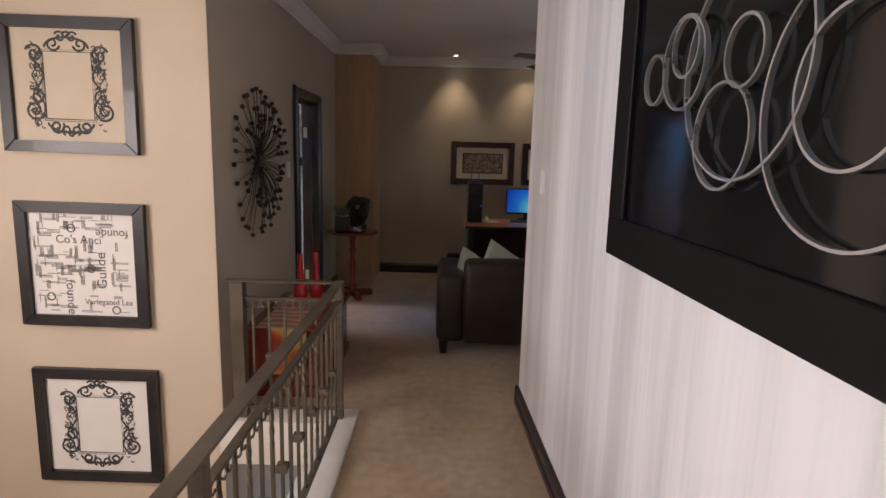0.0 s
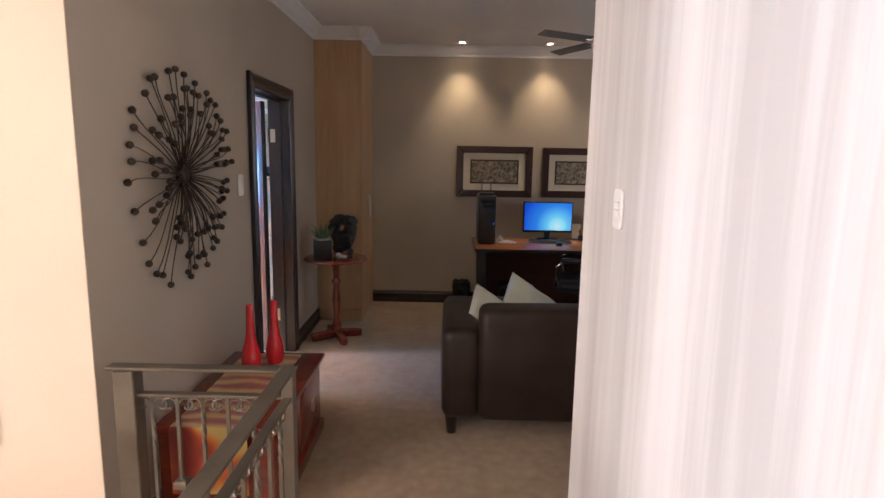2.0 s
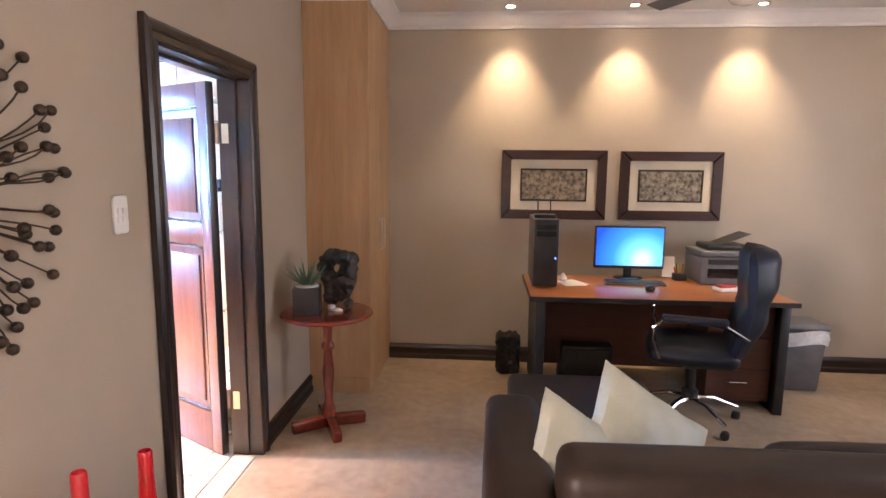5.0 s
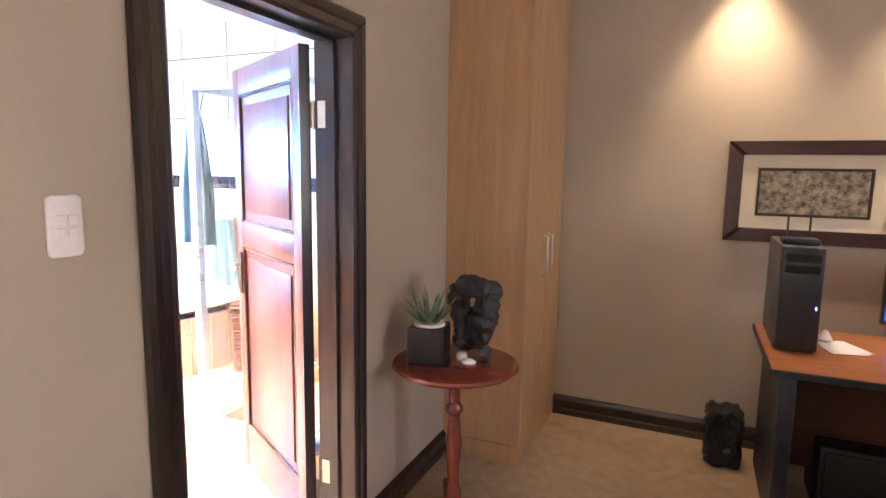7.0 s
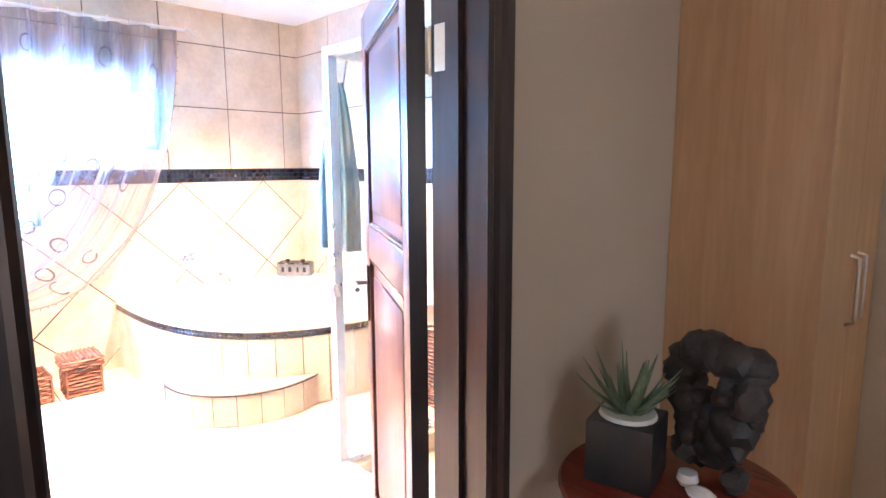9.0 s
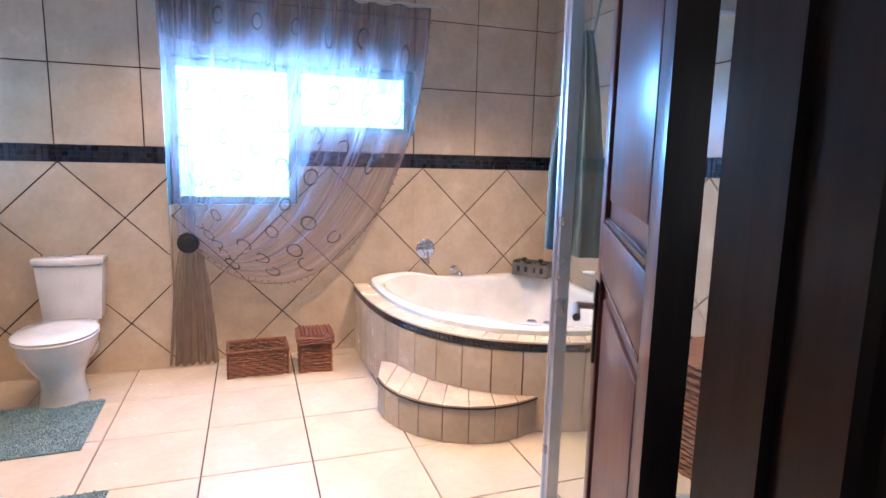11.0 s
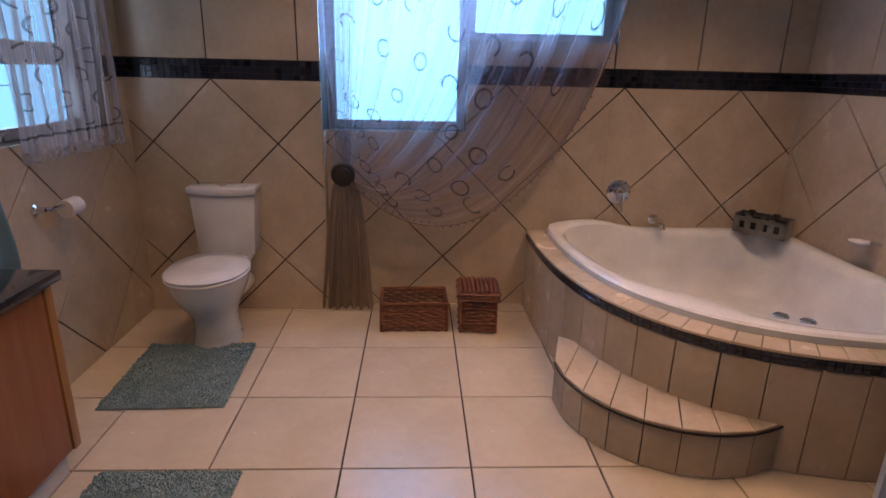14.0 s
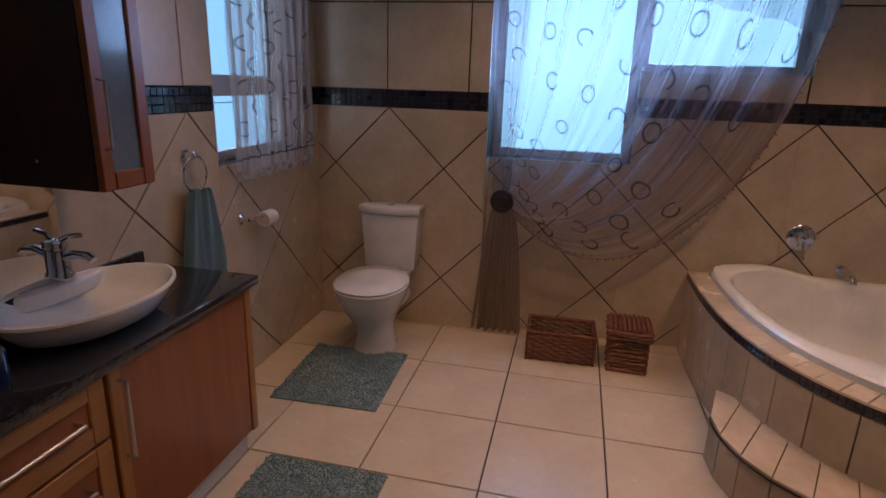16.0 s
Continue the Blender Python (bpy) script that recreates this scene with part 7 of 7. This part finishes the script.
for k in range(30):
    a, tilt, ln = 2.4 * k + rng.uniform(-0.3, 0.3), 0.25 + 1.05 * (k / 30) ** 0.7, rng.uniform(0.10, 0.15)
    d = Vector((math.cos(a) * math.sin(tilt), math.sin(a) * math.sin(tilt), math.cos(tilt)))
    base = Vector((0.015 * math.cos(a), 0.015 * math.sin(a), 0.168))
    part("leaf", tube([base, base + d * ln * 0.3, base + d * ln * 0.65 + Vector((0, 0, 0.008)), base + d * ln + Vector((0, 0, 0.024))], 0.017, 6, flat=0.4, taper=0.08), M_LEAF, plant)


def stone_figure(m):
    """Rough carved stone: a knotted ring of lumps with an off-centre opening, on a broken foot."""
    bm = bmesh.new()
    r_ = random.Random(4)
    for k in range(26):
        a = 2 * math.pi * k / 26
        rr = 0.088 + 0.012 * math.sin(3 * a)
        bmesh.ops.create_icosphere(bm, subdivisions=2, radius=0.036 + 0.014 * r_.random() + 0.012 * max(0, -math.sin(a)), matrix=Matrix.Translation((rr * math.cos(a), r_.uniform(-0.02, 0.02), 0.225 + 1.22 * rr * math.sin(a))))
    for k in range(18):
        bmesh.ops.create_icosphere(bm, subdivisions=2, radius=r_.uniform(0.025, 0.045), matrix=Matrix.Translation((r_.uniform(-0.065, 0.07), r_.uniform(-0.035, 0.035), r_.uniform(0.03, 0.19))))
    for x, z in ((-0.10, 0.29), (-0.115, 0.26), (0.02, 0.30), (-0.03, 0.20), (0.03, 0.22), (0.045, 0.26), (0.0, 0.175)):
        bmesh.ops.create_icosphere(bm, subdivisions=2, radius=0.030, matrix=Matrix.Translation((x, -0.02, z)))
    for v in bm.verts:
        v.co += v.normal * (0.012 * noise.noise(v.co * 40) + 0.006 * noise.noise(v.co * 95))
        v.co.z = max(0.002, v.co.z)
    return tagged(part("stone_figure", bm, M_STONE, None, m=m), "dark rough carved stone ornament on the table", "ornament")


stone_figure(pose(-0.955, 6.335, TZ, 0, 0, -18))
shells = thing("white_shell", "small white shells at the foot of the ornament", "shell", Matrix.Translation((-0.945, 6.235, TZ)))
part("shell", lathe([(0.026, 0), (0.030, 0.010), (0.018, 0.020), (0.001, 0.024)], 14, None, 1.2, 0.8), M_CERAMIC, shells)
part("shell", lathe([(0.020, 0), (0.026, 0.012), (0.022, 0.03), (0.001, 0.036)], 14, Matrix.Translation((-0.045, 0.035, 0.0))), M_CERAMIC, shells)

# things on and by the desk
ZD = 0.766
tower = thing("computer_tower", "tall dark grey computer tower on the desk", "computer", Matrix.Translation((0.268, 6.96, ZD)))
part("case", box(0, 0.012, 0.006, 0.175, 0.45, 0.48, 0.006, 2), M_GREYPL, tower)
part("front_panel", box(0.004, -0.004, 0.008, 0.171, 0.014, 0.478, 0.006, 2), M_BLACKPL, tower)
part("led", box(0.150, -0.0055, 0.20, 0.156, -0.0035, 0.215), glow("blue_led", (0.05, 0.15, 1.0), 4.0), tower)
for z in (0.36, 0.41):
    part("drive_slot", box(0.02, -0.0055, z, 0.155, -0.0038, z + 0.035, 0.001, 1), M_BLACK, tower)
for fx in (0.02, 0.145):
    part("foot", box(fx, 0.04, 0, fx + 0.015, 0.40, 0.008), M_BLACKPL, tower)
router = thing("router", "small black router with two aerials on the tower", "router", Matrix.Translation((0.275, 7.02, ZD + 0.48)))
part("case", box(0, 0, 0.001, 0.15, 0.11, 0.028, 0.008, 2), M_BLACKPL, router)
for ax in (0.03, 0.12):
    part("aerial", tube([(ax, 0.10, 0.02), (ax, 0.112, 0.05), (ax, 0.112, 0.13)], 0.005, 8), M_BLACKPL, router)
mon = thing("monitor", "wide computer monitor showing a blue desktop", "monitor", Matrix.Translation((1.03, 7.385, ZD)))
part("bezel", boxes([(-0.262, -0.01, 0.075, 0.262, 0.03, 0.40)], 0.006, 2), M_BLACKPL, mon)
part("screen", box(-0.250, -0.0015, -0.145, 0.250, 0.0, 0.145), M_SCREEN, mon, "lit blue screen", m=Matrix.Translation((0, -0.0105, 0.243)))
part("neck", box(-0.03, 0.01, 0.012, 0.03, 0.035, 0.10, 0.006, 2), M_BLACKPL, mon)
part("base", lathe([(0.11, 0), (0.115, 0.006), (0.10, 0.014), (0.03, 0.018)], 32, None, 1.0, 0.75), M_BLACK, mon)
kb = thing("keyboard", "black keyboard with a silver edge on the desk", "keyboard", pose(1.02, 7.15, ZD, 0, 0, -3))
part("body", box(-0.215, -0.065, 0.001, 0.215, 0.065, 0.016, 0.004, 2), M_GREYPL, kb)
bm = bmesh.new()
for r in range(5):
    for c in range(20):
        add_box(bm, -0.205 + c * 0.0206, -0.055 + r * 0.0225, 0.015, -0.188 + c * 0.0206, -0.036 + r * 0.0225, 0.022)
tagged(part("keys", bm, M_BLACKPL, kb, smooth=False), kind="stuff")
mouse = thing("computer_mouse", "black computer mouse on a desk pad", "mouse", pose(1.075, 6.93, ZD, 0, 0, 70))
part("shell", lathe([(0.030, 0.001), (0.033, 0.010), (0.028, 0.026), (0.014, 0.035), (0.001, 0.037)], 24, None, 1.6, 1.0), M_BLACK, mouse)
part("wheel", box(0.02, -0.003, 0.028, 0.034, 0.003, 0.036, 0.002, 1), M_GREYPL, mouse)
pr_ = thing("printer", "dark grey multifunction printer with its paper support raised", "printer", Matrix.Translation((1.50, 7.16, ZD)))
part("body", box(0, 0.03, 0.0, 0.42, 0.38, 0.20, 0.014, 3), M_GREYPL, pr_)
part("scanner_lid", box(0.0, 0.03, 0.202, 0.42, 0.38, 0.245, 0.012, 3), M_GREYPL, pr_)
part("feeder", box(0.06, 0.10, 0.245, 0.36, 0.34, 0.285, 0.014, 3), M_BLACKPL, pr_)
part("paper_support", box(0.0, -0.10, 0, 0.22, 0.10, 0.006, 0.002, 1, pose(0.17, 0.22, 0.282, 0, -22, 0)), M_BLACKPL, pr_)
part("output_slot", box(0.05, 0.024, 0.05, 0.37, 0.034, 0.12), M_BLACK, pr_)
part("control_panel", box(0.05, 0.018, 0.15, 0.37, 0.034, 0.19, 0.004, 1), M_BLACKPL, pr_)
pad = thing("paper_sheets", "loose white papers on the desk", "paper", pose(0.56, 7.12, ZD, 0, 0, 12))
for q in range(3):
    part("sheet", box(-0.075, -0.10, 0.0012 * q + 0.0005, 0.075, 0.10, 0.0012 * q + 0.0014, m=pose(0.006 * q, 0.004 * q, 0, 0, 0, 7 * q)), M_PAPERW, pad)
part("crumpled_tissue", lathe([(0.02, 0.004), (0.035, 0.018), (0.022, 0.04), (0.008, 0.06), (0.001, 0.062)], 9, Matrix.Translation((-0.03, 0.09, 0))), M_PAPERW, pad)
cup = thing("pen_holder", "black pen pot with coloured pens", "pen pot", Matrix.Translation((1.40, 7.34, ZD)))
part("pot", box(-0.045, -0.035, 0.0005, 0.045, 0.035, 0.055, 0.006, 2), M_BLACKPL, cup)
rng = random.Random(31)
for q, c in enumerate(((0.6, 0.03, 0.03), (0.6, 0.5, 0.05), (0.03, 0.2, 0.05), (0.05, 0.05, 0.4), (0.7, 0.7, 0.7), (0.5, 0.15, 0.03))):
    x, y = rng.uniform(-0.03, 0.03), rng.uniform(-0.02, 0.02)
    part("pen", tube([(x, y, 0.05), (x * 1.6, y * 1.4, 0.105 + 0.012 * (q % 3))], 0.0065, 8), plain("pen_colour", c, 0.4), cup)
card = thing("photo_stand", "white card in a clear stand on the desk", "stand", pose(1.36, 7.47, ZD, -8, 0, -6))
part("card", box(-0.045, 0, 0.004, 0.045, 0.003, 0.16), M_PAPERW, card)
part("base", box(-0.05, -0.03, 0.0005, 0.05, 0.03, 0.006, 0.002, 1), M_WHITEPL, card)
cloth = thing("folded_cloth", "folded white and red cloth on the desk", "cloth", pose(1.60, 6.98, ZD, 0, 0, 20))
part("fold", soft_box(-0.08, -0.05, 0.0005, 0.08, 0.05, 0.03, 0.012), M_PAPERW, cloth)
part("stripe", soft_box(-0.07, -0.045, 0.031, 0.05, 0.02, 0.045, 0.006), plain("red_cloth", (0.45, 0.06, 0.05), 0.9), cloth)
sub = thing("subwoofer", "black box speaker under the desk", "speaker", Matrix.Translation((0.50, 6.98, 0)))
part("cabinet", box(0, 0.006, 0.012, 0.36, 0.30, 0.33, 0.008, 2), M_BLACKPL, sub)
part("grille", box(0.02, 0.0, 0.03, 0.34, 0.008, 0.31, 0.003, 1), M_BLACK, sub)
for fx, fy in ((0.02, 0.02), (0.32, 0.02), (0.02, 0.26), (0.32, 0.26)):
    part("foot", box(fx, fy, 0, fx + 0.02, fy + 0.02, 0.013), M_BLACKPL, sub)


def crumpled(m, w, d, h, mat, name, label, cat):
    ob = thing(name, label, cat, m)
    bm = box(-w / 2, -d / 2, 0.0, w / 2, d / 2, h, 0.03, 3)
    bmesh.ops.subdivide_edges(bm, edges=bm.edges[:], cuts=5, use_grid_fill=True)
    for v in bm.verts:
        k = 0.022 * noise.noise(v.co * 19) + 0.010 * noise.noise(v.co * 47)
        v.co += Vector((v.co.x, v.co.y, 0)).normalized() * k if (v.co.x or v.co.y) else Vector()
        v.co.z = max(0.001, v.co.z + 0.020 * noise.noise(v.co * 23) * (v.co.z > 0.02))
    part("body", bm, mat, ob)
    return ob


crumpled(Matrix.Translation((0.125, 7.36, 0)), 0.18, 0.22, 0.30, M_BAG, "waste_bag", "crumpled black bag in a small bin by the desk", "bag")
bin_ = thing("waste_bin", "grey plastic waste bin with a white liner", "bin", Matrix.Translation((2.21, 7.25, 0)) @ Matrix.Diagonal((1.15, 1.15, 1.12, 1)))
part("body", prism([(-0.13, -0.10), (0.13, -0.10), (0.13, 0.10), (-0.13, 0.10)], 0.001, 0.40, 0.01), M_GREYPL, bin_)
bb = bin_.children[0]
for v in bb.data.vertices:
    if v.co.z > 0.2:
        v.co.x *= 1.18
        v.co.y *= 1.18
part("lid", prism([(-0.165, -0.13), (0.165, -0.13), (0.165, 0.13), (-0.165, 0.13)], 0.40, 0.455, 0.03, seg=3), M_GREYPL, bin_)
part("liner", sheet(lambda u, v: Vector((0.162 * (1 + 0.03 * math.sin(v * 9 + u * 40)) * math.copysign(min(1, abs(1.42 * math.cos(2 * math.pi * u))), math.cos(2 * math.pi * u)), 0.127 * (1 + 0.03 * math.sin(v * 7 + u * 33)) * math.copysign(min(1, abs(1.42 * math.sin(2 * math.pi * u))), math.sin(2 * math.pi * u)), 0.405 - 0.09 * v + 0.012 * math.sin(u * 25))), 64, 4), M_LINER, bin_, "white liner folded over the rim")

# bathroom ceiling downlights
for x, y, watts in ((-3.35, 4.45, 190), (-4.3, 4.95, 170), (-4.0, 6.75, 420), (-3.1, 5.75, 390)):
    dl = thing("downlight", "recessed bathroom ceiling downlight, lit", "downlight", Matrix.Translation((x, y, BCZ)), "bathroom downlights")
    part("bezel", lathe([(0.048, -0.001), (0.048, -0.006), (0.040, -0.010), (0.030, -0.004), (0.030, -0.001)], 24), M_STEEL, dl)
    part("bulb", lathe([(0.028, -0.002), (0.026, -0.006), (0.001, -0.007)], 20), M_LIGHTON, dl)
    lamp("bath_downlight_beam", "SPOT", watts, look((x, y, BCZ - 0.03), (x, y, 0)), (1.0, 0.74, 0.50), spot=112, blend=1.0, radius=0.04)

# bright haze outside the bathroom windows
M_HAZE = glow("bright_sky_haze", (0.15, 0.57, 1.0), 19.0)
M_HAZE2 = glow("shaded_sky_haze", (0.15, 0.57, 1.0), 9.0)
solid("backdrop", box(-8.6, 3.4, -3.2, -8.5, 11.0, 6.0), M_HAZE, "bright hazy sky outside the window", "backdrop")
solid("backdrop_south", box(-24, -1.6, -3.2, -9.5, -1.5, 8.0), M_HAZE2, "hazy sky outside the small window", "backdrop")
